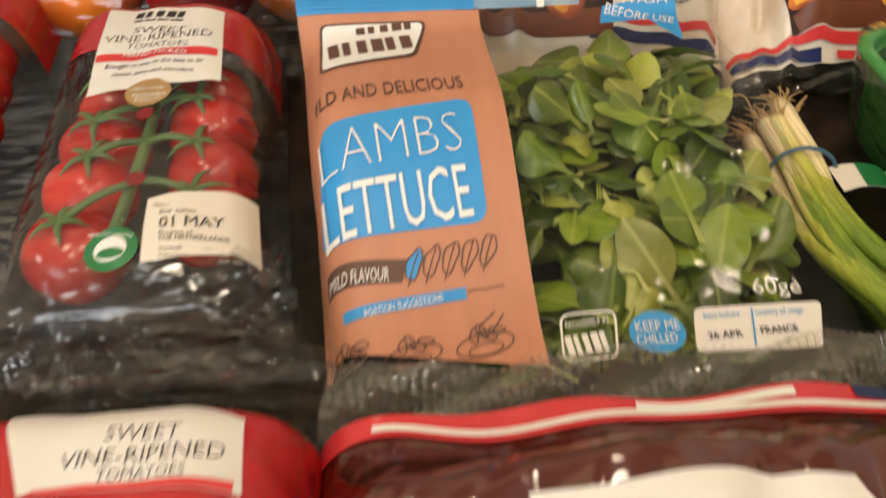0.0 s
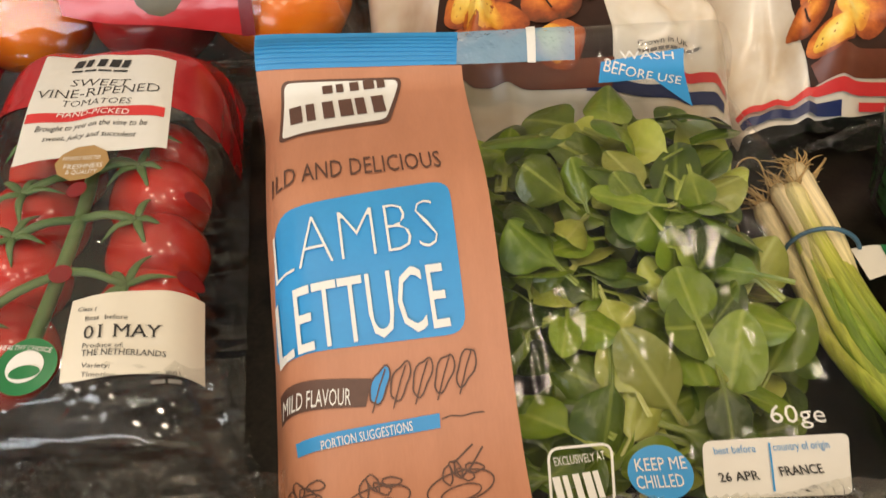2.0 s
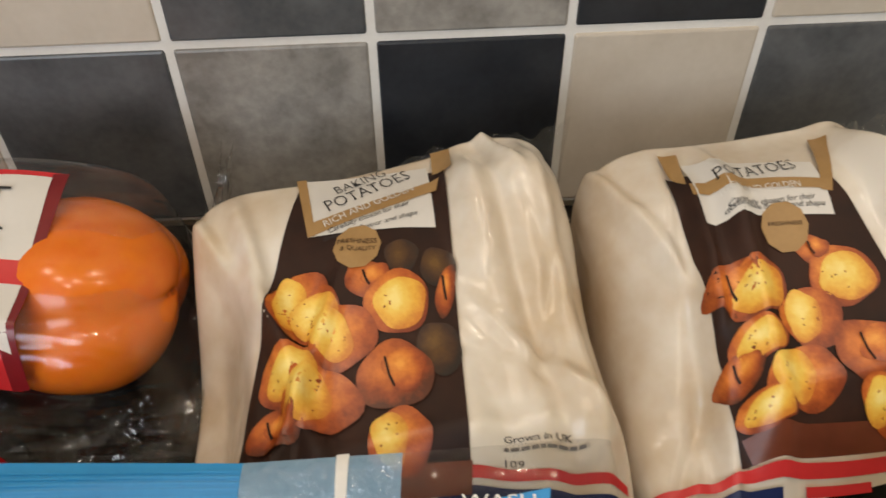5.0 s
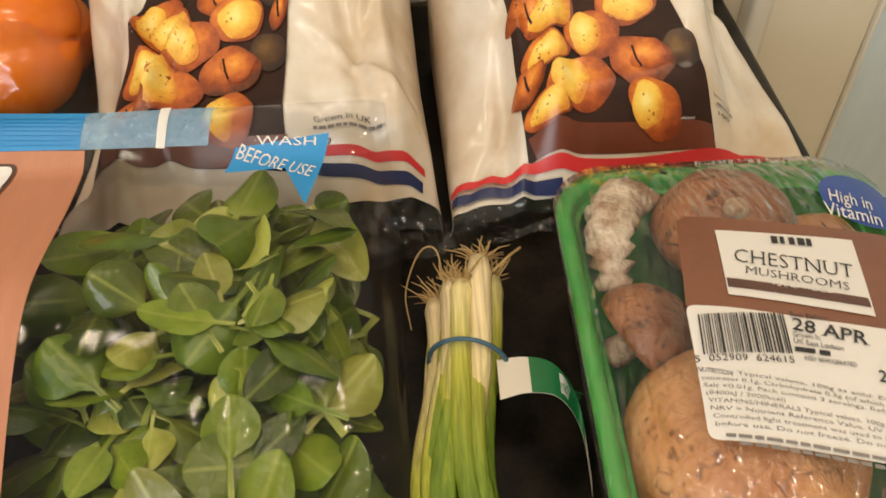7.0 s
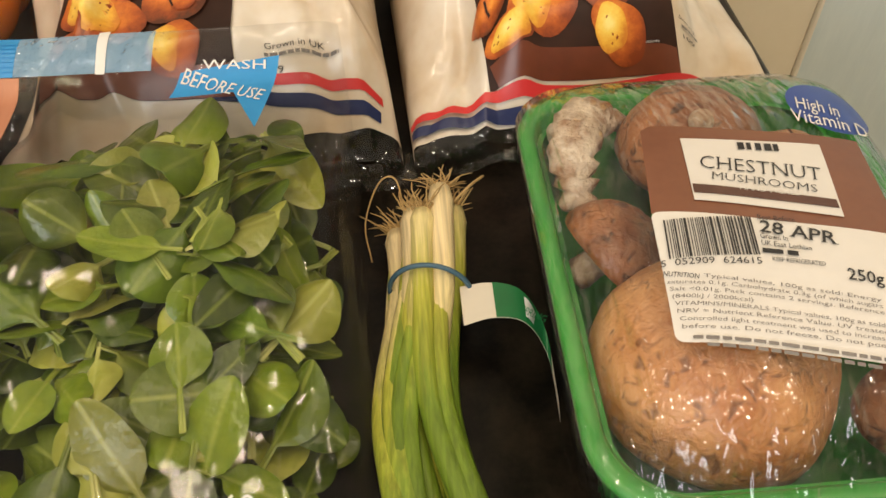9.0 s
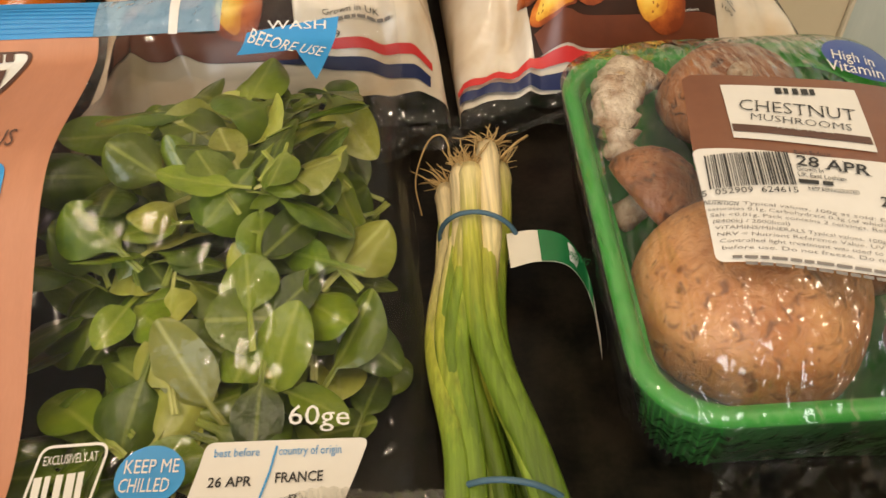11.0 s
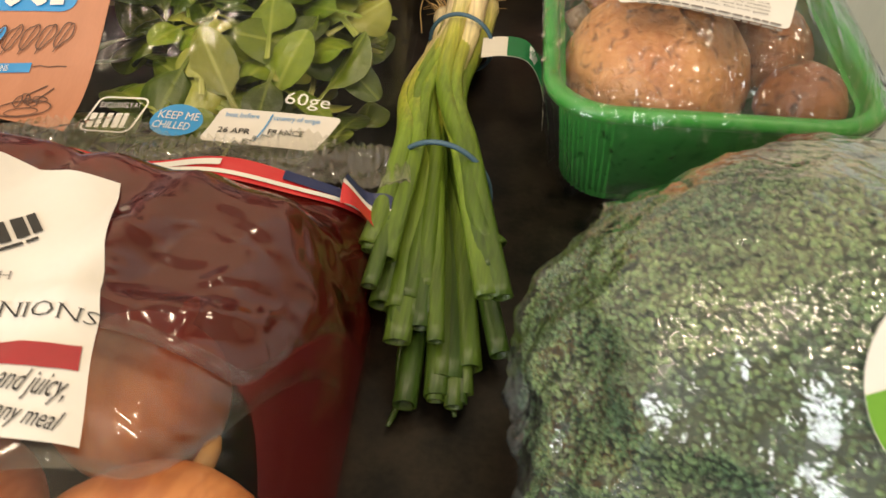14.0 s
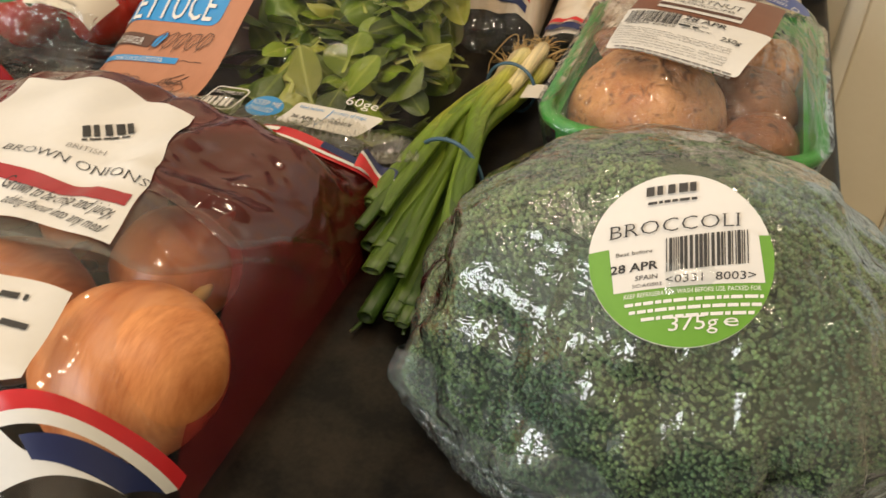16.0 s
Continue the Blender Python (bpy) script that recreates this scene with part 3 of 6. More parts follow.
def tube(points, radii, sides=8, cap=True, squash=1.0):
    """A swept, tapering tube through points as (verts, faces)."""
    pts = [Vector(p) for p in points]
    verts, faces = [], []
    for i, p in enumerate(pts):
        t = (pts[min(i + 1, len(pts) - 1)] - pts[max(i - 1, 0)]).normalized()
        side = t.cross(Vector((0, 0, 1)))
        side = side.normalized() if side.length > 1e-5 else Vector((1, 0, 0))
        up = side.cross(t)
        for k in range(sides):
            a = 2 * math.pi * k / sides
            verts.append(tuple(p + side * math.cos(a) * radii[i] + up * math.sin(a) * radii[i] * squash))
    for i in range(len(pts) - 1):
        for k in range(sides):
            a, b = i * sides + k, i * sides + (k + 1) % sides
            faces.append((a, b, b + sides, a + sides))
    if cap:
        faces += [tuple(range(sides - 1, -1, -1)), tuple((len(pts) - 1) * sides + k for k in range(sides))]
    return verts, faces


def spline(points, n):
    """n + 1 places along a smooth line through the points."""
    p = [Vector(q) for q in points]
    p = [p[0] * 2 - p[1]] + p + [p[-1] * 2 - p[-2]]
    out = []
    for s in range(n + 1):
        f = s / n * (len(p) - 3)
        i = min(int(f), len(p) - 4)
        t = f - i
        a, b, c, d = p[i:i + 4]
        out.append(0.5 * (2 * b + (c - a) * t + (2 * a - 5 * b + 4 * c - d) * t * t + (3 * b - a - 3 * c + d) * t ** 3))
    return out


def ball(cx, cy, cz, rx, ry, rz, seg=28, rings=18, lobes=0, depth=0.0, wob=0.0, seed=0, turn=0.0):
    """A rounded body with optional lobes and unevenness."""
    bm = bmesh.new()
    bmesh.ops.create_uvsphere(bm, u_segments=seg, v_segments=rings, radius=1)
    ct, st = math.cos(radians(turn)), math.sin(radians(turn))
    for v in bm.verts:
        a = math.atan2(v.co.y, v.co.x)
        k = 1 + wob * noise.noise(Vector(v.co) * 1.6 + Vector((seed, seed * 2, 0)))
        if lobes:
            k *= 1 - depth * (1 - abs(math.cos(lobes * a / 2))) ** 2 * (1 - 0.3 * v.co.z ** 2)
        x, y = v.co.x * k * rx, v.co.y * k * ry
        v.co = (cx + x * ct - y * st, cy + x * st + y * ct, cz + v.co.z * k * rz)
    return bm


# ---- the kitchen corner ----
WALL_Y, EDGE_X, PITCH = 0.640, 0.413, 0.1085
tagged(part("worktop", box_bm(-1.6, EDGE_X, -0.32, WALL_Y - 0.001, -0.038, 0.0, 0.004, 3), GRANITE), "black mottled stone-effect kitchen worktop with a square end", "worktop", kind="structure")
wall = tagged(part("wall_north", box_bm(-1.6, 2.2, WALL_Y + 0.008, WALL_Y + 0.11, -0.9, 1.5), CREAM_WALL, smooth=False), "cream painted kitchen wall behind the worktop", "wall", kind="structure")
tagged(part("floor", box_bm(-1.7, 2.3, -2.2, 0.75, -0.98, -0.9), FLOORING, smooth=False), "grey vinyl kitchen floor", "floor", kind="structure")
tagged(part("ceiling", box_bm(-1.7, 2.3, -2.2, 0.75, 1.5, 1.58), CEILING, smooth=False), "white painted kitchen ceiling", "ceiling", kind="structure")
tagged(part("wall_west", box_bm(-1.8, -1.7, -2.2, 0.75, -0.9, 1.5), CREAM_WALL, smooth=False), "cream painted kitchen side wall", "wall", kind="structure")
tagged(part("wall_south", box_bm(-1.7, 2.3, -2.3, -2.2, -0.9, 1.5), CREAM_WALL, smooth=False), "cream painted kitchen wall", "wall", kind="structure")
tagged(part("wall_east", box_bm(2.3, 2.4, -2.3, 0.75, -0.9, 1.5), CREAM_WALL, smooth=False), "cream painted kitchen side wall", "wall", kind="structure")
base_unit = thing("base_cabinet", -0.4, 0.1, "ivory kitchen base cabinet under the dark worktop", "cabinet", z=-0.9)
part("carcass", box_bm(-1.55, EDGE_X - 0.03, -0.28, WALL_Y - 0.003, -0.9, -0.039), CREAM_GLOSS, base_unit, smooth=False)
# corner pilaster, painted door and rippled pane past the worktop's end
tagged(part("trim", box_bm(0.434, 0.4495, WALL_Y - 0.016, WALL_Y + 0.007, -0.9, 1.5, 0.004), CREAM_GLOSS), "ivory gloss painted upright door frame", "door frame", kind="structure")
tagged(part("door_1", box_bm(0.4500, 0.5295, WALL_Y - 0.010, WALL_Y + 0.006, -0.9, 1.1, 0.003), CREAM_WALL), "cream painted door stile beside the worktop", "door", kind="structure")
tagged(part("trim", box_bm(0.5298, 0.5325, WALL_Y - 0.013, WALL_Y + 0.006, -0.9, 1.1, 0.001), CREAM_GLOSS), "thin ivory bead round the door panel", "trim", kind="structure")
tagged(part("window_1", box_bm(0.5328, 1.2, WALL_Y - 0.009, WALL_Y + 0.006, -0.9, 1.1, 0.002), PALE_BLUE), "pale blue rippled door panel", "door panel", kind="structure")


def patch(pack, corners, nu=24, nv=24, lift=0.0005):
    """A printed four-cornered field that follows the pack's surface."""
    a, b, c, d = corners
    verts = []
    for j in range(nv + 1):
        for i in range(nu + 1):
            u, v = i / nu, j / nv
            x = (1 - v) * ((1 - u) * a[0] + u * b[0]) + v * ((1 - u) * d[0] + u * c[0])
            y = (1 - v) * ((1 - u) * a[1] + u * b[1]) + v * ((1 - u) * d[1] + u * c[1])
            verts.append((x, y, pack.z(x, y) + lift))
    w = nu + 1
    return mesh_of("patch", verts, [(j * w + i, j * w + i + 1, (j + 1) * w + i + 1, (j + 1) * w + i) for j in range(nv) for i in range(nu)])


def stroke(pack, pts, width, lift=0.0008, loop=False):
    """A drawn line of even width on a pack's surface."""
    verts, faces = [], []
    n = len(pts)
    for k in range(n):
        a, b = (pts[k - 1], pts[(k + 1) % n]) if loop else (pts[max(k - 1, 0)], pts[min(k + 1, n - 1)])
        dx, dy = b[0] - a[0], b[1] - a[1]
        d = math.hypot(dx, dy) or 1e-6
        for s in (-0.5, 0.5):
            x, y = pts[k][0] - dy / d * width * s, pts[k][1] + dx / d * width * s
            verts.append((x, y, pack.z(x, y) + lift))
    for k in range(n if loop else n - 1):
        a, b = 2 * k, 2 * ((k + 1) % n)
        faces.append((a, b, b + 1, a + 1))
    return mesh_of("stroke", verts, faces)


def say(pack, parent, text, p, q, h, material=BLACK_INK, lift=0.0010, bold=0.0, italic=0.0, serif=0.0):
    return part("lettering", writing(pack, text, p, q, h, lift, bold, italic, serif), material, parent, smooth=False)


def lines(pack, parent, p, q, h, seed, material=GREY_INK, lift=0.0010):
    return tagged(part("print_line", bars(pack, p, q, h, seed, lift), material, parent, smooth=False), kind="stuff")


def brand(pack, parent, p, q, h, n, material=BLACK_INK, lift=0.0012):
    """A shop's name as a row of plain blocks of uneven width."""
    verts, faces = [], []
    d = Vector((q[0] - p[0], q[1] - p[1]))
    up = Vector((-d.y, d.x)).normalized() * h
    for k in range(n):
        o, wide = len(verts), (0.74, 0.52, 0.66, 0.80, 0.58)[k % 5]
        for t, r in ((0.1, 0), (0.1 + wide, 0), (0.1 + wide, 1), (0.1, 1)):
            w = Vector(p) + d * ((k + t) / n) + up * r
            verts.append((w.x, w.y, pack.z(w.x, w.y) + lift))
        faces.append((o, o + 1, o + 2, o + 3))
    return tagged(part("name_block", mesh_of("name_block", verts, faces), material, parent, smooth=False), kind="stuff")


def ridge_flap(points_a, points_b, n, amp, name, material, parent, thick=0.0):
    """A crimped sealing strip between two edges, with fine ribs across it."""
    verts, faces = [], []
    rows = 8
    for i in range(n + 1):
        t = i / n
        a = Vector(points_a[0]).lerp(Vector(points_a[1]), t)
        b = Vector(points_b[0]).lerp(Vector(points_b[1]), t)
        for r in range(rows + 1):
            p = a.lerp(b, r / rows)
            up = amp * (1 if i % 2 else -1) * (0.6 + 0.4 * math.sin(t * 23 + r)) + 0.0035 * math.sin(t * 17 + r * 0.5) + 0.002 * math.sin(t * 41 + 1.3 * r) + 0.0016 * abs(math.sin(t * 9 + 2.1 * r)) * (r / rows)
            verts.append((p.x, p.y, p.z + up))
    w = rows + 1
    faces = [(i * w + r, (i + 1) * w + r, (i + 1) * w + r + 1, i * w + r + 1) for i in range(n) for r in range(rows)]
    return part(name, mesh_of(name, verts, faces), material, parent, smooth=False)


def crumple(corners, nu, nv, amp, name, material, parent, seed=0, label=""):
    """A slack, crinkled tail of clear film between four corners."""
    r = random.Random(seed)
    a, b, c, d = [Vector(p) for p in corners]
    verts = []
    for j in range(nv + 1):
        for i in range(nu + 1):
            u, v = i / nu + r.uniform(-0.3, 0.3) / nu, j / nv + r.uniform(-0.3, 0.3) / nv
            p = (a * (1 - u) + b * u) * (1 - v) + (d * (1 - u) + c * u) * v
            verts.append((p.x, p.y, max(0.0015, p.z + r.uniform(-amp, amp))))
    w = nu + 1
    return part(name, mesh_of(name, verts, [(j * w + i, j * w + i + 1, (j + 1) * w + i + 1, (j + 1) * w + i) for j in range(nv) for i in range(nu)]), material, parent, label, smooth=False)


def tomato(pack, u, v, r, parent):
    x, y = pack.at(u, v)
    z = max(r * 0.9 + 0.004, min(pack.z(x, y) - r * 0.93 - 0.010, 0.036))
    fruit = part("tomato", ball(x, y, z, r, r * 0.97, r * 0.9, 24, 16, 0, 0, 0.05, u * 9 + v), TOMATO_SKIN, parent)
    rnd = random.Random(int(u * 1000 + v * 77))
    verts, faces = [], []
    top = Vector((x + rnd.uniform(-0.006, 0.006), y + rnd.uniform(-0.006, 0.006), z + r * 0.92))
    for k in range(5):
        a = k * 1.257 + rnd.uniform(-0.3, 0.3)
        d = Vector((math.cos(a), math.sin(a), 0))
        ln = rnd.uniform(0.012, 0.020)
        mid = top + d * ln * 0.5 + Vector((0, 0, 0.0015))
        tip = top + d * ln + Vector((0, 0, -0.003))
        vv, ff = tube(spline([top, mid, tip], 6), [0.0013, 0.0018, 0.0019, 0.0016, 0.0012, 0.0008, 0.0002], 6, True, 0.5)
        o = len(verts)
        verts += vv
        faces += [tuple(o + i for i in f) for f in ff]
    part("calyx", mesh_of("calyx", verts, faces), CALYX, fruit)
    return top


def tomato_pack(pack, label, full):
    cx, cy = pack.at(0.5, 0.5)
    th = thing("tomato_pack", cx, cy, label, "tomatoes", "packs of vine tomatoes")
    part("film", sheet(pack, closed=True, nu=44, nv=64), CRINKLED, th, "clear crinkled plastic film")
    part("printed_film", sheet(pack, 0.005, 0.995, 0.655 if full else 0.45, 0.94 if full else 0.86, 40, 26, 0.0003), RED_FILM, th, "glossy red printed film")
    tops = [tomato(pack, u, v, r, th) for u, v, r in ((0.70, 0.65, 0.0215), (0.72, 0.525, 0.0225), (0.73, 0.40, 0.022), (0.72, 0.275, 0.0215), (0.29, 0.62, 0.0215), (0.27, 0.49, 0.0225), (0.25, 0.36, 0.022), (0.24, 0.215, 0.0235))]
    ax, ay = pack.at(0.50, 0.74)
    bx, by = pack.at(0.50, 0.45)
    dx, dy = pack.at(0.42, 0.16)
    zz = 0.052
    vv, ff = tube(spline([(ax, ay, zz + 0.004), (bx, by, zz), (dx, dy, zz - 0.008)], 12), [0.0028] * 13, 8)
    main = part("vine", mesh_of("vine", vv, ff), CALYX, th, "green vine stem")
    for k, t in enumerate(tops):
        s = Vector((bx, by, zz)) + (Vector((ax, ay, zz)) - Vector((bx, by, zz))) * (0.75 - 0.42 * (k % 4))
        vv, ff = tube(spline([s, (s + t) / 2 + Vector((0, 0, 0.003)), t], 6), [0.0018] * 7, 6)
        part("twig", mesh_of("twig", vv, ff), CALYX, main)
    lx, ly = pack.c[0]
    rx, ry = pack.c[1]
    ridge_flap(((lx, ly + 0.006, 0.022), (rx + 0.004, ry + 0.006, 0.022)), ((lx + 0.002, ly - 0.016, 0.016), (rx + 0.012, ry - 0.016, 0.016)), 90, 0.0012, "bottom_seal", CLEAR_CRIMP, th)
    crumple(((lx, ly + 0.003, 0.020), (rx + 0.008, ry + 0.004, 0.020), (rx + 0.001, ry + 0.026, 0.054), (lx, ly + 0.022, 0.054)), 22, 9, 0.0046, "film_tail", CLEAR_CRIMP, th, 3, "crinkled loose clear film")
    lx, ly = pack.c[3]
    rx, ry = pack.c[2]
    ridge_flap(((lx, ly, 0.016), (rx, ry, 0.016)), ((lx - 0.004, ly + 0.020, 0.020), (rx + 0.004, ry + 0.020, 0.018)), 90, 0.0010, "top_seal", CLEAR_CRIMP, th)
    crumple(((lx, ly - 0.020, 0.052), (rx, ry - 0.020, 0.052), (rx + 0.004, ry + 0.012, 0.018), (lx - 0.003, ly + 0.012, 0.018)), 20, 7, 0.0040, "film_tail", CLEAR_CRIMP, th, 4, "crinkled loose clear film")
    return th


# ---- tomatoes ----
th = tomato_pack(TOMATO_1, "clear film pack of red vine tomatoes with a white front label", True)
lab = part("front_label", patch(TOMATO_1, [(-0.1382, 0.3492), (-0.0751, 0.3557), (-0.0793, 0.4181), (-0.1414, 0.4260)], lift=0.0007), WHITE_LABEL, th, "white paper-look front label")
brand(TOMATO_1, lab, (-0.1263, 0.4131), (-0.0980, 0.4096), 0.0060, 5)
lines(TOMATO_1, lab, (-0.1259, 0.4095), (-0.0985, 0.4063), 0.0014, 5, BLACK_INK)
say(TOMATO_1, lab, "SWEET", (-0.1241, 0.3986), (-0.0970, 0.3953), 0.0049, bold=-0.012, serif=0.05)
say(TOMATO_1, lab, "VINE-RIPENED", (-0.1371, 0.3903), (-0.0825, 0.3896), 0.0058, bold=-0.012, serif=0.05)
say(TOMATO_1, lab, "TOMATOES", (-0.1253, 0.3848), (-0.0937, 0.3820), 0.0040, bold=-0.012, serif=0.05)
stripe = part("red_stripe", patch(TOMATO_1, [(-0.1386, 0.3741), (-0.0786, 0.3747), (-0.0789, 0.3809), (-0.1387, 0.3799)], 20, 4, 0.001), RED_INK, lab)
say(TOMATO_1, lab, "HAND-PICKED", (-0.1254, 0.3772), (-0.0934, 0.3747), 0.0034, WHITE_INK, 0.0014)
say(TOMATO_1, lab, "Brought to you on the vine to be", (-0.1329, 0.3684), (-0.0848, 0.3686), 0.0035, italic=0.2)
say(TOMATO_1, lab, "sweet, juicy and succulent", (-0.1283, 0.3620), (-0.0885, 0.3617), 0.0032, italic=0.2)
seal = part("gold_roundel", decal(TOMATO_1, oval(-0.1080, 0.3471, 0.0113, 0.0097, 0, 10), 0.0012), GOLD_INK, th, "dull gold eight-sided quality roundel")
say(TOMATO_1, seal, "EXPERTLY SELECTED", (-0.1162, 0.3490), (-0.1005, 0.3479), 0.0020, WHITE_INK, 0.0016)
say(TOMATO_1, seal, "FRESHNESS", (-0.1152, 0.3441), (-0.0989, 0.3430), 0.0026, WHITE_INK, 0.0016)
say(TOMATO_1, seal, "& QUALITY", (-0.1140, 0.3412), (-0.1007, 0.3399), 0.0023, WHITE_INK, 0.0016)
lab = part("date_label", patch(TOMATO_1, [(-0.0966, 0.2456), (-0.0515, 0.2498), (-0.0551, 0.2857), (-0.0977, 0.2775)], lift=0.0008), CREAM_LABEL, th, "ivory best-before sticker")
say(TOMATO_1, lab, "Class I", (-0.0947, 0.2722), (-0.0883, 0.2717), 0.0018, lift=0.0012)
say(TOMATO_1, lab, "Best  before", (-0.0913, 0.2679), (-0.0772, 0.2690), 0.0019, lift=0.0012)
say(TOMATO_1, lab, "01 MAY", (-0.0907, 0.2606), (-0.0655, 0.2626), 0.0052, lift=0.0014, serif=0.06)
say(TOMATO_1, lab, "Produce of:", (-0.0906, 0.2574), (-0.0771, 0.2576), 0.0018, lift=0.0012)
say(TOMATO_1, lab, "THE NETHERLANDS", (-0.0906, 0.2545), (-0.0629, 0.2549), 0.0023, lift=0.0013, serif=0.06)
say(TOMATO_1, lab, "Variety:", (-0.0901, 0.2505), (-0.0804, 0.2498), 0.0017, lift=0.0012)
say(TOMATO_1, lab, "Timotion", (-0.0899, 0.2474), (-0.0784, 0.2465), 0.0016, lift=0.0012)
say(TOMATO_1, lab, "SC: IB01", (-0.0666, 0.2471), (-0.0579, 0.2491), 0.0017, lift=0.0012)
lines(TOMATO_1, lab, (-0.0664, 0.2444), (-0.0567, 0.2466), 0.0014, 9, GREY_INK, 0.0012)
seal = part("green_roundel", decal(TOMATO_1, oval(-0.1091, 0.2526, 0.0110, 0.0101), 0.001), GREEN_INK, th, "round green and white choice sticker")
part("field", decal(TOMATO_1, oval(-0.1090, 0.2520, 0.0067, 0.0057), 0.0013), WHITE_INK, seal)
part("hill", decal(TOMATO_1, oval(-0.1086, 0.2497, 0.0055, 0.0023), 0.0016), GREEN_INK, seal)
say(TOMATO_1, seal, "HEALTHY CHOICE", (-0.1197, 0.2600), (-0.1007, 0.2561), 0.0019, WHITE_INK, 0.0014)
for x, y in ((-0.0638, 0.3818), (-0.0623, 0.3343), (-0.0599, 0.2920), (-0.1078, 0.3332), (-0.1051, 0.2906)):
    part("vent_hole", decal(TOMATO_1, oval(x, y, 0.0042, 0.0042, 0, 20), 0.0006, 3), MAROON, th, "dark red round vent")
th = tomato_pack(TOMATO_2, "second film pack of vine tomatoes lying in front of the first", False)
lab = part("front_label", patch(TOMATO_2, [(-0.1057, 0.1382), (-0.0436, 0.1350), (-0.0450, 0.1609), (-0.1323, 0.2009)], lift=0.0007), WHITE_LABEL, th)
say(TOMATO_2, lab, "SWEET", (-0.0842, 0.1530), (-0.0624, 0.1518), 0.0054, bold=-0.012, serif=0.05)
say(TOMATO_2, lab, "VINE-RIPENED", (-0.0957, 0.1451), (-0.0489, 0.1454), 0.0051, bold=-0.012, serif=0.05)
say(TOMATO_2, lab, "TOMATOES", (-0.0841, 0.1400), (-0.0591, 0.1397), 0.0037, bold=-0.012, serif=0.05)
part("red_stripe", patch(TOMATO_2, [(-0.1041, 0.1381), (-0.0459, 0.1353), (-0.0458, 0.1387), (-0.1014, 0.1394)], 20, 4, 0.001), RED_INK, lab)
th = tomato_pack(TOMATO_3, "third film pack of red tomatoes at the worktop's far side", True)

# ---- lamb's lettuce ----
th = thing("lettuce_pack", 0.08, 0.29, "clear film pack of green lamb's lettuce with a brown printed panel", "salad pack")
part("film", sheet(LETTUCE, closed=True, nu=50, nv=60), CLEAR, th, "clear plastic film")
panel = part("printed_panel", patch(LETTUCE, [(-0.0271, 0.2095), (0.0598, 0.1941), (0.0554, 0.3904), (-0.0379, 0.3932)], 40, 60, 0.0004), CARD, th, "brown kraft-coloured printed panel")
head = part("header_strip", patch(LETTUCE, [(-0.0380, 0.3919), (0.0530, 0.3905), (0.0551, 0.4063), (-0.0392, 0.4136)], 50, 10, 0.0008), BLUE_INK, th, "sky blue ribbed header strip")
for k in range(7):
    y0 = 0.12 + 0.11 * k
    a, b, c, d = [Vector(p) for p in [(-0.0380, 0.3919), (0.0530, 0.3905), (0.0551, 0.4063), (-0.0392, 0.4136)]]
    p, q = a.lerp(d, y0), b.lerp(c, y0)
    part("rib", stroke(LETTUCE, [tuple(p.lerp(q, s / 20)) for s in range(21)], 0.0007, 0.0013), BLUE_INK, head)
part("clear_header", patch(LETTUCE, [(0.0530, 0.3905), (0.1081, 0.3901), (0.1100, 0.4064), (0.0551, 0.4063)], 30, 10, 0.0008), film("pale_blue_film", (0.55, 0.75, 0.92), 0.12, 160, 0.9, 1.6, 0.45, (0.35, 0.6, 0.85)), th, "see-through pale blue header strip")
part("header_mark", patch(LETTUCE, [(0.0859, 0.3896), (0.0897, 0.3894), (0.0915, 0.4071), (0.0871, 0.4069)], 4, 8, 0.0012), WHITE_INK, th)
logo = part("logo_plate", decal(LETTUCE, rounded([(-0.0264, 0.3482), (0.0207, 0.3546), (0.0279, 0.3861), (-0.0271, 0.3870)], 0.004), 0.0009), BROWN_INK, panel)
plate = part("logo_plate", decal(LETTUCE, rounded([(-0.0249, 0.3497), (0.0193, 0.3572), (0.0262, 0.3849), (-0.0256, 0.3857)], 0.0035), 0.0012), WHITE_INK, panel)
brand(LETTUCE, panel, (-0.0087, 0.3786), (0.0218, 0.3813), 0.0044, 5, BROWN_INK, 0.0016)
brand(LETTUCE, panel, (-0.0223, 0.3585), (0.0210, 0.3634), 0.0127, 6, BROWN_INK, 0.0016)
say(LETTUCE, panel, "ILD AND DELICIOUS", (-0.0274, 0.3164), (0.0405, 0.3208), 0.0107, BROWN_INK)
box = part("blue_box", decal(LETTUCE, rounded([(-0.0262, 0.2526), (0.0439, 0.2552), (0.0421, 0.3130), (-0.0257, 0.3043)], 0.0075), 0.0008, 16), BLUE_INK, panel)
say(LETTUCE, panel, "LAMBS", (-0.0250, 0.2791), (0.0365, 0.2842), 0.0202, WHITE_INK, 0.0018, bold=-0.028)
say(LETTUCE, panel, "LETTUCE", (-0.0244, 0.2523), (0.0382, 0.2573), 0.0218, WHITE_INK, 0.0018)
part("brown_banner", patch(LETTUCE, [(-0.0245, 0.2355), (0.0063, 0.2343), (0.0088, 0.2431), (-0.0249, 0.2453)], 16, 6, 0.0009), BROWN_INK, panel)
say(LETTUCE, panel, "MILD FLAVOUR", (-0.0238, 0.2365), (0.0011, 0.2350), 0.0054, WHITE_INK, 0.0014)
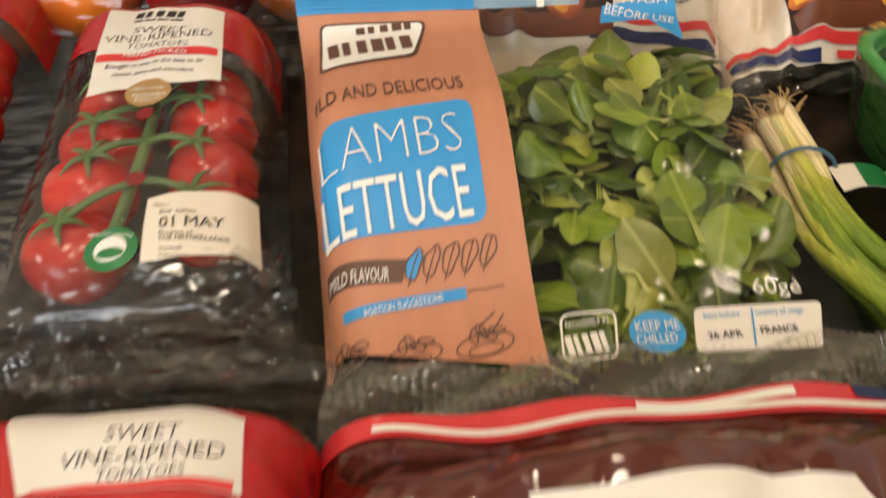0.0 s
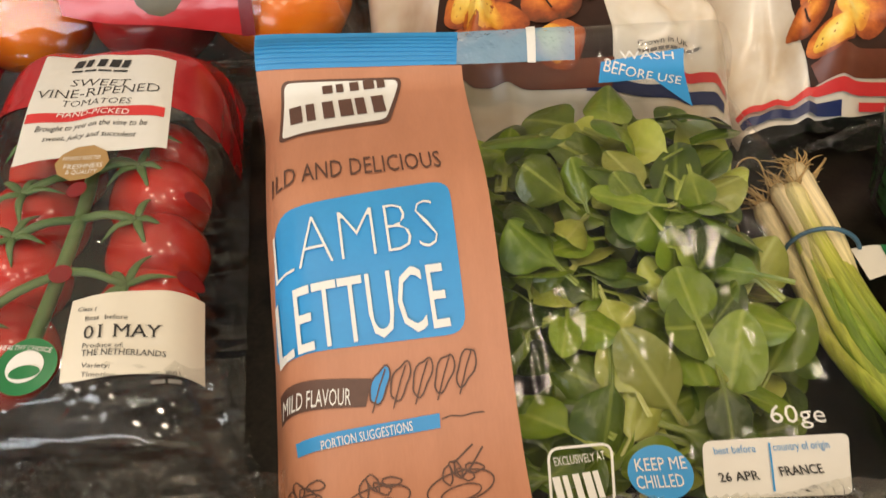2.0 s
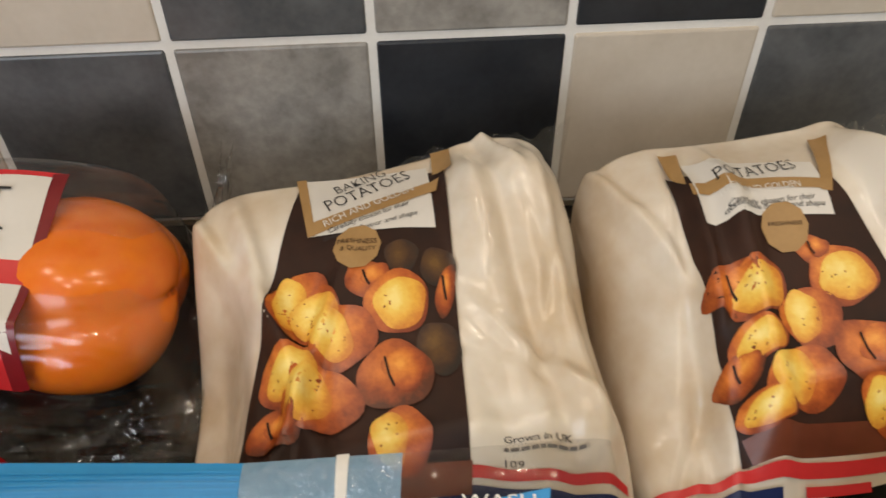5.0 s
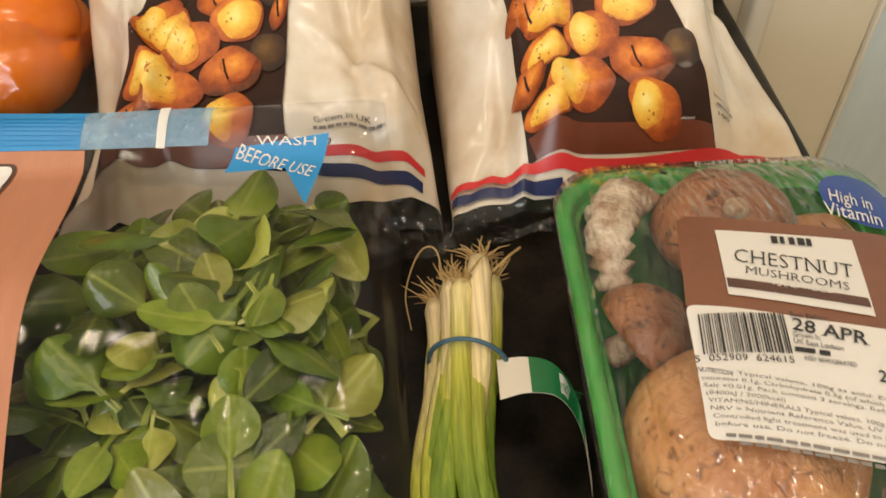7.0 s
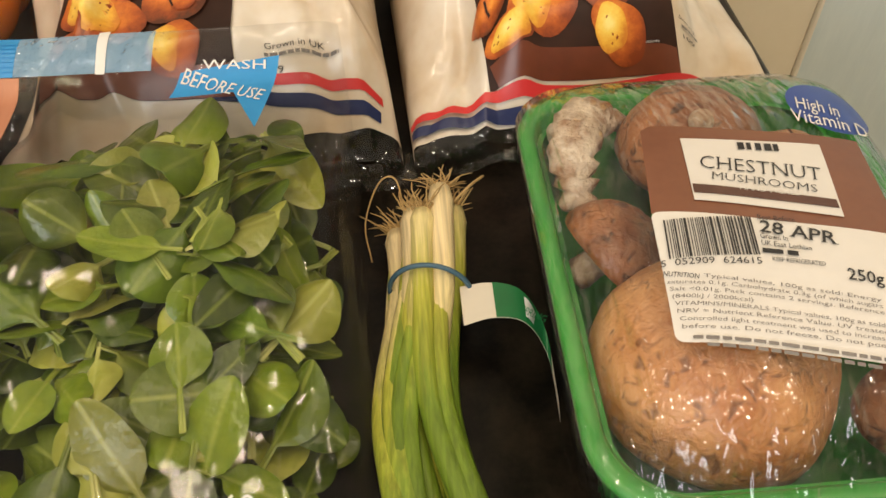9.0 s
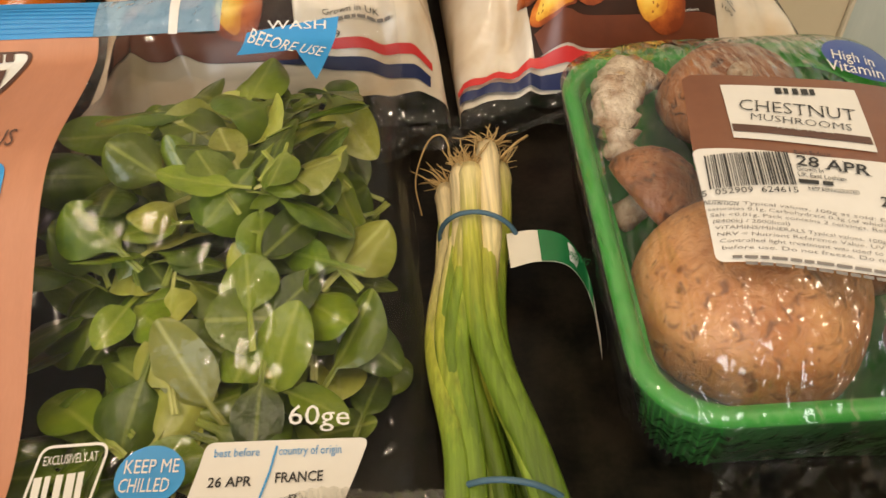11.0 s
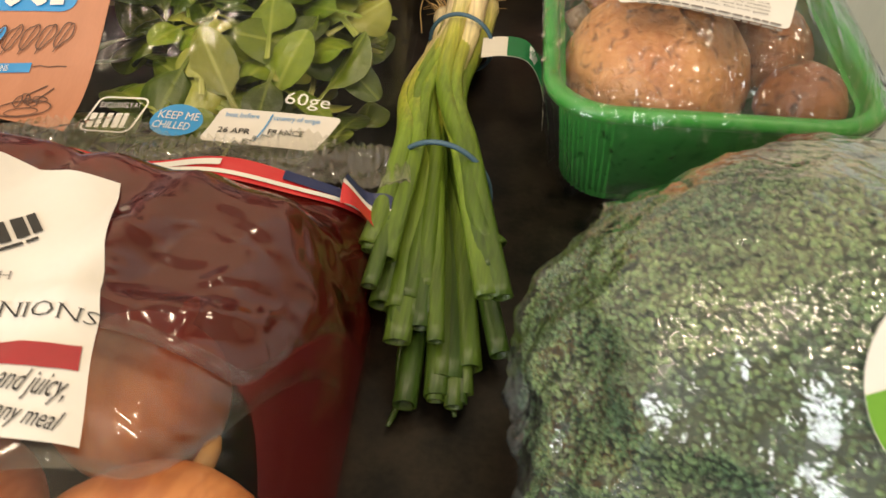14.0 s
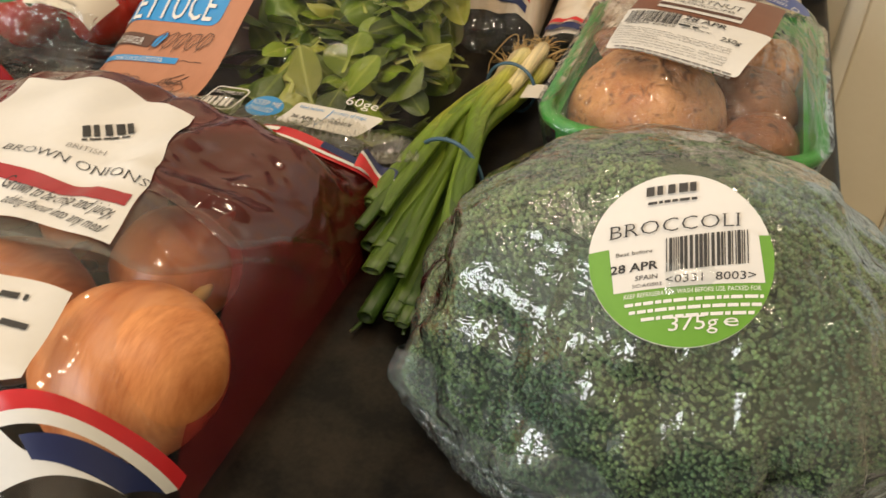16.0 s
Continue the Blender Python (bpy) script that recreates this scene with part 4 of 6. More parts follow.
for k, (x, y) in enumerate(((0.0115, 0.2405), (0.0188, 0.2413), (0.0266, 0.2421), (0.0344, 0.2428), (0.0423, 0.2442))):
    if k == 0:
        part("leaf_mark", decal(LETTUCE, oval(x, y, 0.0026, 0.0062, -25, 24, 0.08), 0.001, 3), BLUE_INK, panel)
    o = oval(x, y, 0.0028, 0.0064, -25, 24, 0.1)
    part("leaf_mark", stroke(LETTUCE, o, 0.0006, 0.0013, True), BROWN_INK, panel)
    part("leaf_mark", stroke(LETTUCE, [(x - 0.003, y - 0.0085), (x, y), (x + 0.0022, y + 0.005)], 0.0005, 0.0013), BROWN_INK, panel)
part("blue_banner", patch(LETTUCE, [(-0.0178, 0.2213), (0.0316, 0.2257), (0.0316, 0.2304), (-0.0186, 0.2260)], 20, 4, 0.0009), BLUE_INK, panel)
say(LETTUCE, panel, "PORTION SUGGESTIONS", (-0.0093, 0.2215), (0.0222, 0.2253), 0.0032, WHITE_INK, 0.0014)
part("squiggle", stroke(LETTUCE, [(0.0323, 0.2285), (0.0355, 0.2294), (0.0395, 0.2290), (0.0436, 0.2298), (0.0473, 0.2299)], 0.0005), BROWN_INK, panel)
for cx, cy, rx, ry in ((0.0367, 0.2060, 0.0115, 0.0051), (0.0087, 0.2035, 0.0113, 0.0046), (-0.0165, 0.2046, 0.0073, 0.0034)):
    part("bowl_drawing", stroke(LETTUCE, oval(cx, cy, rx, ry, 12), 0.0006, 0.001, True), BROWN_INK, panel)
    part("bowl_drawing", stroke(LETTUCE, oval(cx, cy - 0.002, rx * 0.6, ry * 0.5, 12), 0.0005, 0.001, True), BROWN_INK, panel)
    for k in range(4):
        part("leaf_mark", stroke(LETTUCE, oval(cx - 0.004 + 0.003 * k, cy + 0.004 + 0.002 * (k % 2), 0.0016, 0.0032, 30 * k, 14, 0.1), 0.0006, 0.0011, True), BROWN_INK, panel)
part("tongs_drawing", stroke(LETTUCE, [(0.0352, 0.2100), (0.0352, 0.2143), (0.0421, 0.2198)], 0.0007), BROWN_INK, panel)
part("tongs_drawing", stroke(LETTUCE, [(0.0375, 0.2093), (0.0410, 0.2128), (0.0454, 0.2188)], 0.0007), BROWN_INK, panel)
frame_pts = rounded([(0.0654, 0.1953), (0.0862, 0.1954), (0.0895, 0.2161), (0.0676, 0.2161)], 0.004)
part("shop_mark", stroke(LETTUCE, frame_pts, 0.0009, 0.001, True), WHITE_INK, th, "white outlined shop mark")
say(LETTUCE, th, "EXCLUSIVELY AT", (0.0690, 0.2102), (0.0865, 0.2109), 0.0030, WHITE_INK)
brand(LETTUCE, th, (0.0676, 0.1971), (0.0848, 0.1983), 0.0093, 5, WHITE_INK)
disc = part("blue_disc", decal(LETTUCE, oval(0.1040, 0.2049, 0.0111, 0.0095), 0.0008), BLUE_INK, th, "round sky blue storage mark")
say(LETTUCE, disc, "KEEP ME", (0.0958, 0.2058), (0.1131, 0.2054), 0.0044, WHITE_INK, 0.0013)
say(LETTUCE, disc, "CHILLED", (0.0949, 0.1999), (0.1108, 0.1994), 0.0045, WHITE_INK, 0.0013)
lab = part("date_label", decal(LETTUCE, rounded([(0.1164, 0.1944), (0.1650, 0.1920), (0.1728, 0.2132), (0.1209, 0.2143)], 0.003), 0.0008), WHITE_LABEL, th, "white best-before sticker")
say(LETTUCE, lab, "best before", (0.1238, 0.2094), (0.1382, 0.2091), 0.0026, BLUE_INK, 0.0013)
say(LETTUCE, lab, "country of origin", (0.1443, 0.2089), (0.1640, 0.2084), 0.0028, BLUE_INK, 0.0013)
say(LETTUCE, lab, "26 APR", (0.1228, 0.1999), (0.1365, 0.1996), 0.0032, lift=0.0013, bold=0.015)
say(LETTUCE, lab, "FRANCE", (0.1438, 0.2001), (0.1586, 0.2000), 0.0033, lift=0.0013, bold=0.015)
part("divider", stroke(LETTUCE, [(0.1436, 0.2118), (0.1419, 0.2039), (0.1395, 0.1951)], 0.0007, 0.0013), BLUE_INK, lab)
say(LETTUCE, th, "60ge", (0.1467, 0.2184), (0.1663, 0.2173), 0.0062, WHITE_INK, 0.001)
flag = part("blue_flag", decal(LETTUCE, [(0.1165, 0.3761), (0.1419, 0.3770), (0.1526, 0.3530), (0.1600, 0.3928), (0.1201, 0.3884)], 0.0012, 6), BLUE_INK, th, "sky blue printed advice flag")
say(LETTUCE, flag, "BEFORE USE", (0.1202, 0.3837), (0.1527, 0.3703), 0.0067, WHITE_INK, 0.0017)
say(LETTUCE, flag, "WASH", (0.1290, 0.3889), (0.1544, 0.3876), 0.0035, WHITE_INK, 0.0017)
ridge_flap(((-0.023, 0.196, 0.040), (0.204, 0.193, 0.039)), ((-0.028, 0.172, 0.034), (0.207, 0.170, 0.036)), 130, 0.0016, "bottom_seal", film("ribbed_clear_seal", (0.93, 0.92, 0.88), 0.1, 60, 0.8, 2.6, 0.09, (0.85, 0.8, 0.68), None, 0.6), th, "crimped clear seal")


def leaf_mesh(ln, wd, cup, bend, stalk, seed):
    """A spoon-shaped salad leaf: a narrow stalk that widens into a blade with a round tip, as (verts, faces)."""
    n, m = 18, 8
    verts = []
    for i in range(n + 1):
        t = 1 - (1 - i / n) ** 2
        s = max(0.0, (t - stalk) / (1 - stalk))
        blade = max(0.0, math.sin(math.pi * s ** 0.85)) ** 0.52
        half = max(wd * 0.5 * blade, 0.0016 - 0.0006 * t if t < 0.9 else 0.0002)
        for j in range(m + 1):
            w = j / m * 2 - 1
            wave = 0.0013 * math.sin(9 * t + 2.5 * w + seed * 1.7) * abs(w) * blade
            z = cup * (abs(w) ** 2.6) * half * 1.1 + bend * t * t * ln + wave - 0.0009 * math.exp(-(w / 0.16) ** 2) * (1 - 0.5 * t)
            verts.append((w * half, t * ln, z))
    k = m + 1
    faces = [(i * k + j, i * k + j + 1, (i + 1) * k + j + 1, (i + 1) * k + j) for i in range(n) for j in range(m)]
    return verts, faces


LEAF_MESHES = []
for s in range(16):
    rnd = random.Random(40 + s)
    vv, ff = leaf_mesh(rnd.uniform(0.036, 0.054), rnd.uniform(0.020, 0.029), rnd.uniform(-0.55, 0.35), rnd.uniform(-0.55, 0.2), rnd.uniform(0.2, 0.42), s)
    me = mesh_of("leaf", vv, ff)
    me.polygons.foreach_set("use_smooth", [True] * len(me.polygons))
    me.materials.append((LEAF, LEAF_MID, LEAF, LEAF_MID, LEAF_PALE)[s % 5])
    LEAF_MESHES.append(me)
rnd = random.Random(11)
made = 0
for k in range(24000):
    if made >= 295:
        break
    # rosettes: leaves fan out from a common heart
    if k % 7 == 0:
        u, v = rnd.uniform(0.42, 0.95), rnd.uniform(0.05, 0.88)
        depth = rnd.uniform(0.0, 1.0) ** 1.3
        spin = rnd.uniform(0, 6.28)
    x, y = LETTUCE.at(u, v)
    roof = LETTUCE.z(x, y)
    a = spin + (k % 7) * 0.898 + rnd.uniform(-0.5, 0.5)
    flat = k % 14 < 11
    tilt = rnd.uniform(-0.15, 0.45) if flat else rnd.uniform(0.4, 1.0)
    z = 0.006 + (roof - 0.016) * (1 - depth) + rnd.uniform(-0.006, 0.004)
    me = rnd.choice(LEAF_MESHES)
    m = Matrix.Translation((x + rnd.uniform(-0.006, 0.006), y + rnd.uniform(-0.006, 0.006), z)) @ Matrix.Rotation(a, 4, "Z") @ Matrix.Rotation(tilt, 4, "X") @ Matrix.Rotation(rnd.uniform(-0.55, 0.55) if flat else rnd.uniform(-0.8, 0.8), 4, "Y") @ Matrix.Scale(rnd.uniform(0.62, 1.1), 4)
    ok = True
    for vtx in (me.vertices[i] for i in range(0, len(me.vertices), 4)):
        w = m @ vtx.co
        uu, vv2 = LETTUCE.uv(w.x, w.y)
        if not (0.05 < uu < 0.985 and 0.07 < vv2 < 0.95) or w.z > LETTUCE.z(w.x, w.y) - 0.001 or w.z < 0.002:
            ok = False
            break
    if not ok:
        continue
    made += 1
    ob = new("leaf", me)
    ob.parent = th
    ob.matrix_parent_inverse = Matrix.Translation(-th.location)
    ob.matrix_basis = m

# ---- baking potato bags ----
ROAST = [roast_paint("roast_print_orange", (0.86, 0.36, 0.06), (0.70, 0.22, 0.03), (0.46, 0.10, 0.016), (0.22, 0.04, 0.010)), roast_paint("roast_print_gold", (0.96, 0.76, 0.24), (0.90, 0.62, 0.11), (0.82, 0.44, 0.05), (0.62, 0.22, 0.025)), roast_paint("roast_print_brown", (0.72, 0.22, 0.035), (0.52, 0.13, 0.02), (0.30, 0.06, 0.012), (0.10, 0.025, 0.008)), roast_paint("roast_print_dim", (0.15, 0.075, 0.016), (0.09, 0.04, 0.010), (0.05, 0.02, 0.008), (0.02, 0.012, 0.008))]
PHOTO_DARK = paint("dark_photo_print", (0.014, 0.010, 0.009), (0.05, 0.02, 0.012), 0.5, 18, 120, 0.05, 0.16, sheen_spec=0.2)
PHOTO_TABLE = paint("brown_photo_print", (0.2, 0.055, 0.025), (0.12, 0.03, 0.014), 0.32, 18, 120, 0.05, 0.16)


def potato_bag(pack, label, clear):
    cx, cy = pack.at(0.5, 0.5)
    th = thing("potato_bag", cx, cy, label, "potato bag", "bags of baking potatoes")
    part("bag", sheet(pack, v0=clear, closed=True, nu=130, nv=120, front=False), BAG_WHITE, th, "white plastic bag bulging over potatoes")
    part("clear_end", sheet(pack, v1=clear, nu=60, nv=8), CLEAR_CRIMP, th, "clear crinkled end of the bag")
    return th


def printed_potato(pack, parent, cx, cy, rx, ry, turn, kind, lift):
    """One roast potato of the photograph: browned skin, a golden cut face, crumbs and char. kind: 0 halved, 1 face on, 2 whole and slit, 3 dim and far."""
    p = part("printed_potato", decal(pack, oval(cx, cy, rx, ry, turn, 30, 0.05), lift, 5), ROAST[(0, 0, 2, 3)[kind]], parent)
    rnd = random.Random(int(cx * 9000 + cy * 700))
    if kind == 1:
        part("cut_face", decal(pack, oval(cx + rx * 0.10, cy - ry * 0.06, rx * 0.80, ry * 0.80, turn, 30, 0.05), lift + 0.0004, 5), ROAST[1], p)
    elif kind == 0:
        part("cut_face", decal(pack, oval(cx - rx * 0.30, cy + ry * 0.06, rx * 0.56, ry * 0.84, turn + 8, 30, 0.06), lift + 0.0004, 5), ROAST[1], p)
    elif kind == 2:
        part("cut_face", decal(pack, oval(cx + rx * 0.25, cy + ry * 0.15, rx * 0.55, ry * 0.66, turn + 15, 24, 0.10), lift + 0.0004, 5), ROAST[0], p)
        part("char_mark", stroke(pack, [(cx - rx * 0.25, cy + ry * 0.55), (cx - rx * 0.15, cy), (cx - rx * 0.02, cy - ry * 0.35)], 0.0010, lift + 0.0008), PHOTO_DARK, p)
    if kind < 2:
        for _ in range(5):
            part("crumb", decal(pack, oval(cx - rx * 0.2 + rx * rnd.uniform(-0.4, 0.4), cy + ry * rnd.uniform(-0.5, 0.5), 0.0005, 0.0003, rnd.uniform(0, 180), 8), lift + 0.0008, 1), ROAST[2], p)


th = potato_bag(POTATO_A, "white bag of baking potatoes with a roast potato photograph", 0.055)
photo = part("photo_panel", patch(POTATO_A, [(0.0405, 0.4100), (0.1352, 0.4099), (0.1340, 0.5430), (0.0674, 0.5508)], 40, 50, 0.0012), PHOTO_DARK, th, "dark printed photograph of roast potatoes")
part("table_print", patch(POTATO_A, [(0.0467, 0.4100), (0.1352, 0.4099), (0.1359, 0.4166), (0.0494, 0.4176)], 30, 8, 0.0016), PHOTO_TABLE, photo)
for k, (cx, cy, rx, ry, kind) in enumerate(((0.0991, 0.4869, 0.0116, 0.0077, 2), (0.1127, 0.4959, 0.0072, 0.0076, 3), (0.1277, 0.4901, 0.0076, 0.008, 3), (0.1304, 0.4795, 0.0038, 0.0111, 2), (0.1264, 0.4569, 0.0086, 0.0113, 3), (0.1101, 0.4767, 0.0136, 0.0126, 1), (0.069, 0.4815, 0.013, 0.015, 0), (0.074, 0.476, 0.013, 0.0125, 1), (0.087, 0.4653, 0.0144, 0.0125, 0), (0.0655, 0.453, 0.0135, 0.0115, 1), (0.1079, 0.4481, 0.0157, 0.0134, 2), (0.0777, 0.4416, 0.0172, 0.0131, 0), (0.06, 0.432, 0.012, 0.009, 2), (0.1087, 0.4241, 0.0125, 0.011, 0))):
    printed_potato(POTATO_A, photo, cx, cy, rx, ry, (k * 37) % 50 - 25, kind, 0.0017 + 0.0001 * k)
lab = part("white_label", decal(POTATO_A, [(0.0720, 0.5125), (0.1282, 0.5077), (0.1264, 0.5481), (0.0694, 0.5518)], 0.0017), WHITE_LABEL, th, "white product label")
part("gold_band", patch(POTATO_A, [(0.0720, 0.5125), (0.0756, 0.5124), (0.0692, 0.5529), (0.0647, 0.5523)], 4, 14, 0.0020), GOLD_INK, th)
part("gold_band", patch(POTATO_A, [(0.1287, 0.5403), (0.1372, 0.5384), (0.1376, 0.5569), (0.1288, 0.5590)], 6, 6, 0.0020), GOLD_INK, th)
part("gold_stripe", patch(POTATO_A, [(0.0723, 0.5118), (0.1297, 0.5277), (0.1314, 0.5358), (0.0715, 0.5193)], 16, 4, 0.0021), GOLD_INK, lab)
say(POTATO_A, lab, "BAKING", (0.0848, 0.5380), (0.1076, 0.5476), 0.0064, BLACK_INK, 0.0022, bold=-0.012, serif=0.05)
say(POTATO_A, lab, "POTATOES", (0.0814, 0.5255), (0.1191, 0.5412), 0.0086, BLACK_INK, 0.0022, bold=-0.012, serif=0.05)
say(POTATO_A, lab, "RICH AND GOLDEN", (0.0799, 0.5156), (0.1199, 0.5302), 0.0042, WHITE_INK, 0.0025)
say(POTATO_A, lab, "Carefully chosen for their", (0.0816, 0.5119), (0.1177, 0.5213), 0.0029, BLACK_INK, 0.0022, italic=0.2)
say(POTATO_A, lab, "distinctive flavour and shape", (0.0791, 0.5081), (0.1209, 0.5147), 0.0026, BLACK_INK, 0.0022, italic=0.2)
seal = part("gold_roundel", decal(POTATO_A, oval(*(0.0939, 0.5026), 0.0105, 0.0105, 0, 10), 0.0023), GOLD_INK, th)
say(POTATO_A, seal, "FRESHNESS", (0.0853, 0.5047), (0.1024, 0.5023), 0.0024, PHOTO_DARK, 0.0027)
say(POTATO_A, seal, "& QUALITY", (0.0865, 0.5009), (0.1020, 0.4991), 0.0021, PHOTO_DARK, 0.0027)
say(POTATO_A, th, "Grown in UK", (0.1485, 0.4213), (0.1751, 0.4212), 0.0018, BLACK_INK, 0.001)
lines(POTATO_A, th, (0.1482, 0.4189), (0.1815, 0.4191), 0.0009, 21, GREY_INK, 0.0018)
say(POTATO_A, th, "109", (0.1485, 0.4158), (0.1560, 0.4154), 0.0016, BLACK_INK, 0.001)
part("red_stripe", patch(POTATO_A, [(0.1233, 0.4134), (0.1991, 0.4116), (0.1988, 0.4137), (0.1256, 0.4160)], 30, 3, 0.0015), RED_INK, th)
part("navy_stripe", patch(POTATO_A, [(0.1218, 0.4093), (0.1975, 0.4064), (0.1978, 0.4095), (0.1242, 0.4121)], 30, 4, 0.0015), NAVY_INK, th)
ridge_flap(((0.016, 0.384, 0.012), (0.211, 0.396, 0.014)), ((0.018, 0.368, 0.010), (0.213, 0.380, 0.010)), 120, 0.0005, "bottom_seal", CLEAR_CRIMP, th)
ridge_flap(((0.10, 0.555, 0.080), (0.194, 0.566, 0.060)), ((0.11, 0.580, 0.082), (0.204, 0.592, 0.092)), 30, 0.0006, "top_seal", CLEAR_CRIMP, th)

th = potato_bag(POTATO_B, "white bag of baking potatoes beside the worktop's open end", 0.030)
photo = part("photo_panel", patch(POTATO_B, [(0.2505, 0.4220), (0.3457, 0.4269), (0.3085, 0.5215), (0.2390, 0.5393)], 40, 50, 0.0012), PHOTO_DARK, th, "dark printed photograph of roast potatoes")
part("table_print", patch(POTATO_B, [(0.2549, 0.4220), (0.3457, 0.4269), (0.3425, 0.4330), (0.2510, 0.4300)], 30, 8, 0.0016), PHOTO_TABLE, photo)
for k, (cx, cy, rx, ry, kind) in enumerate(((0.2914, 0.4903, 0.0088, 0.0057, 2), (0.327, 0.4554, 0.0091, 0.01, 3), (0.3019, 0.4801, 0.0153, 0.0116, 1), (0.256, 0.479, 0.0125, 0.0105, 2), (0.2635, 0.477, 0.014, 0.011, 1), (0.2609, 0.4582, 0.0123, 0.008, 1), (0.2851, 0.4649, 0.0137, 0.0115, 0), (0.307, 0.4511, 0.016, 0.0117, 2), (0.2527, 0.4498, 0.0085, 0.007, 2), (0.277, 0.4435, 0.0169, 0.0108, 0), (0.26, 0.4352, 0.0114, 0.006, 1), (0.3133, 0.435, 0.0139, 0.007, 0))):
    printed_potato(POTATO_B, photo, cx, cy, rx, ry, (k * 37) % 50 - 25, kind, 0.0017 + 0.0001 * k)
lab = part("white_label", decal(POTATO_B, [(0.2489, 0.5071), (0.3042, 0.5036), (0.3029, 0.5321), (0.2480, 0.5455)], 0.0017), WHITE_LABEL, th, "white product label")
part("gold_stripe", patch(POTATO_B, [(0.2468, 0.5225), (0.3027, 0.5148), (0.3024, 0.5203), (0.2469, 0.5300)], 16, 4, 0.0021), GOLD_INK, lab)
part("gold_band", patch(POTATO_B, [(0.3009, 0.5142), (0.3057, 0.5132), (0.3192, 0.5519), (0.3110, 0.5527)], 5, 14, 0.0021), GOLD_INK, th)
part("gold_band", patch(POTATO_B, [(0.2409, 0.5402), (0.2459, 0.5306), (0.2484, 0.5543), (0.2395, 0.5557)], 5, 8, 0.0021), GOLD_INK, th)
say(POTATO_B, lab, "POTATOES", (0.2582, 0.5262), (0.2950, 0.5280), 0.0078, BLACK_INK, 0.0022, bold=-0.012, serif=0.05)
say(POTATO_B, lab, "RICH AND GOLDEN", (0.2574, 0.5174), (0.2924, 0.5164), 0.0034, WHITE_INK, 0.0025)
say(POTATO_B, lab, "Carefully chosen for their", (0.2589, 0.5102), (0.2974, 0.5104), 0.0026, BLACK_INK, 0.0022, italic=0.2)
say(POTATO_B, lab, "distinctive flavour and shape", (0.2573, 0.5087), (0.3008, 0.5071), 0.0024, BLACK_INK, 0.0022, italic=0.2)
seal = part("gold_roundel", decal(POTATO_B, oval(*(0.2810, 0.5001), 0.0105, 0.0105, 0, 10), 0.0023), GOLD_INK, th)
say(POTATO_B, seal, "FRESHNESS", (0.2739, 0.5006), (0.2886, 0.4998), 0.0016, PHOTO_DARK, 0.0027)
say(POTATO_B, photo, "Serving Suggestion", (0.3045, 0.4311), (0.3330, 0.4326), 0.0007, WHITE_INK, 0.0024)
say(POTATO_B, th, "Grown in UK", (0.3435, 0.4415), (0.3551, 0.4438), 0.0011, BLACK_INK, 0.001)
lines(POTATO_B, th, (0.3452, 0.4394), (0.3561, 0.4416), 0.0008, 22, GREY_INK, 0.0018)
say(POTATO_B, th, "109", (0.3466, 0.4373), (0.3543, 0.4389), 0.0012, BLACK_INK, 0.001)


def hem_line(u):
    return 0.108 - 0.065 * u + 0.004 * math.sin(9 * u)


for name, u0, u1, drop, deep, ink in (("red_stripe", 0.0, 1.0, 0.0, 0.024, RED_INK), ("navy_stripe", 0.0, 0.30, 0.038, 0.030, NAVY_INK), ("navy_stripe", 0.70, 1.0, 0.036, 0.016, NAVY_INK), ("red_stripe", 0.36, 0.52, 0.036, 0.018, RED_INK)):
    verts = []
    for i in range(61):
        u = u0 + (u1 - u0) * i / 60
        for j in range(5):
            v = max(0.002, hem_line(u) - drop - deep * j / 4)
            verts.append((*POTATO_B.at(u, v), POTATO_B.height(u, v) + 0.0032))
    part(name, mesh_of(name, verts, [(5 * i + j + 1, 5 * i + j + 6, 5 * i + j + 5, 5 * i + j) for i in range(60) for j in range(4)]), ink, th)
ridge_flap(((0.208, 0.400, 0.012), (0.398, 0.424, 0.012)), ((0.206, 0.386, 0.008), (0.399, 0.410, 0.006)), 120, 0.0005, "bottom_seal", CLEAR_CRIMP, th)
ridge_flap(((0.30, 0.564, 0.070), (0.370, 0.566, 0.050)), ((0.31, 0.585, 0.075), (0.384, 0.598, 0.086)), 24, 0.0006, "top_seal", CLEAR_CRIMP, th)

# ---- sweet peppers ----
th = thing("pepper_pack", -0.11, 0.53, "film pack of sweet peppers with a red and white label", "peppers")
part("film", sheet(PEPPER, closed=True, nu=60, nv=40), CRINKLED, th, "clear crinkled plastic film")
for px_, mat_, rr in ((-0.040, PEPPER_ORANGE, 0.047), (-0.115, RED_FILM, 0.040), (-0.19, PEPPER_ORANGE, 0.040)):
    low = 1.0 if px_ > -0.1 else 0.80
    pm = ball(0, 0, 0, 0.0435 * low, 0.054 * low, rr, 48, 26, 3, 0.13, 0.05, px_ * 9)
    for w in pm.verts:
        dent = 1 - 0.10 * math.exp(-((w.co.x ** 2 + w.co.y ** 2) / 0.012 ** 2))
        w.co = (px_ + w.co.z * dent, 0.530 + w.co.y, 0.0505 * low + w.co.x)
    pepper = part("pepper", pm, mat_, th, "shiny lobed sweet pepper")
    vv, ff = tube(spline([(px_ - rr * 0.95, 0.530, 0.044), (px_ - rr * 1.1, 0.532, 0.046)], 4), [0.006, 0.005, 0.0045, 0.0045, 0.005], 8)
    part("stalk", mesh_of("stalk", vv, ff), CALYX, pepper)
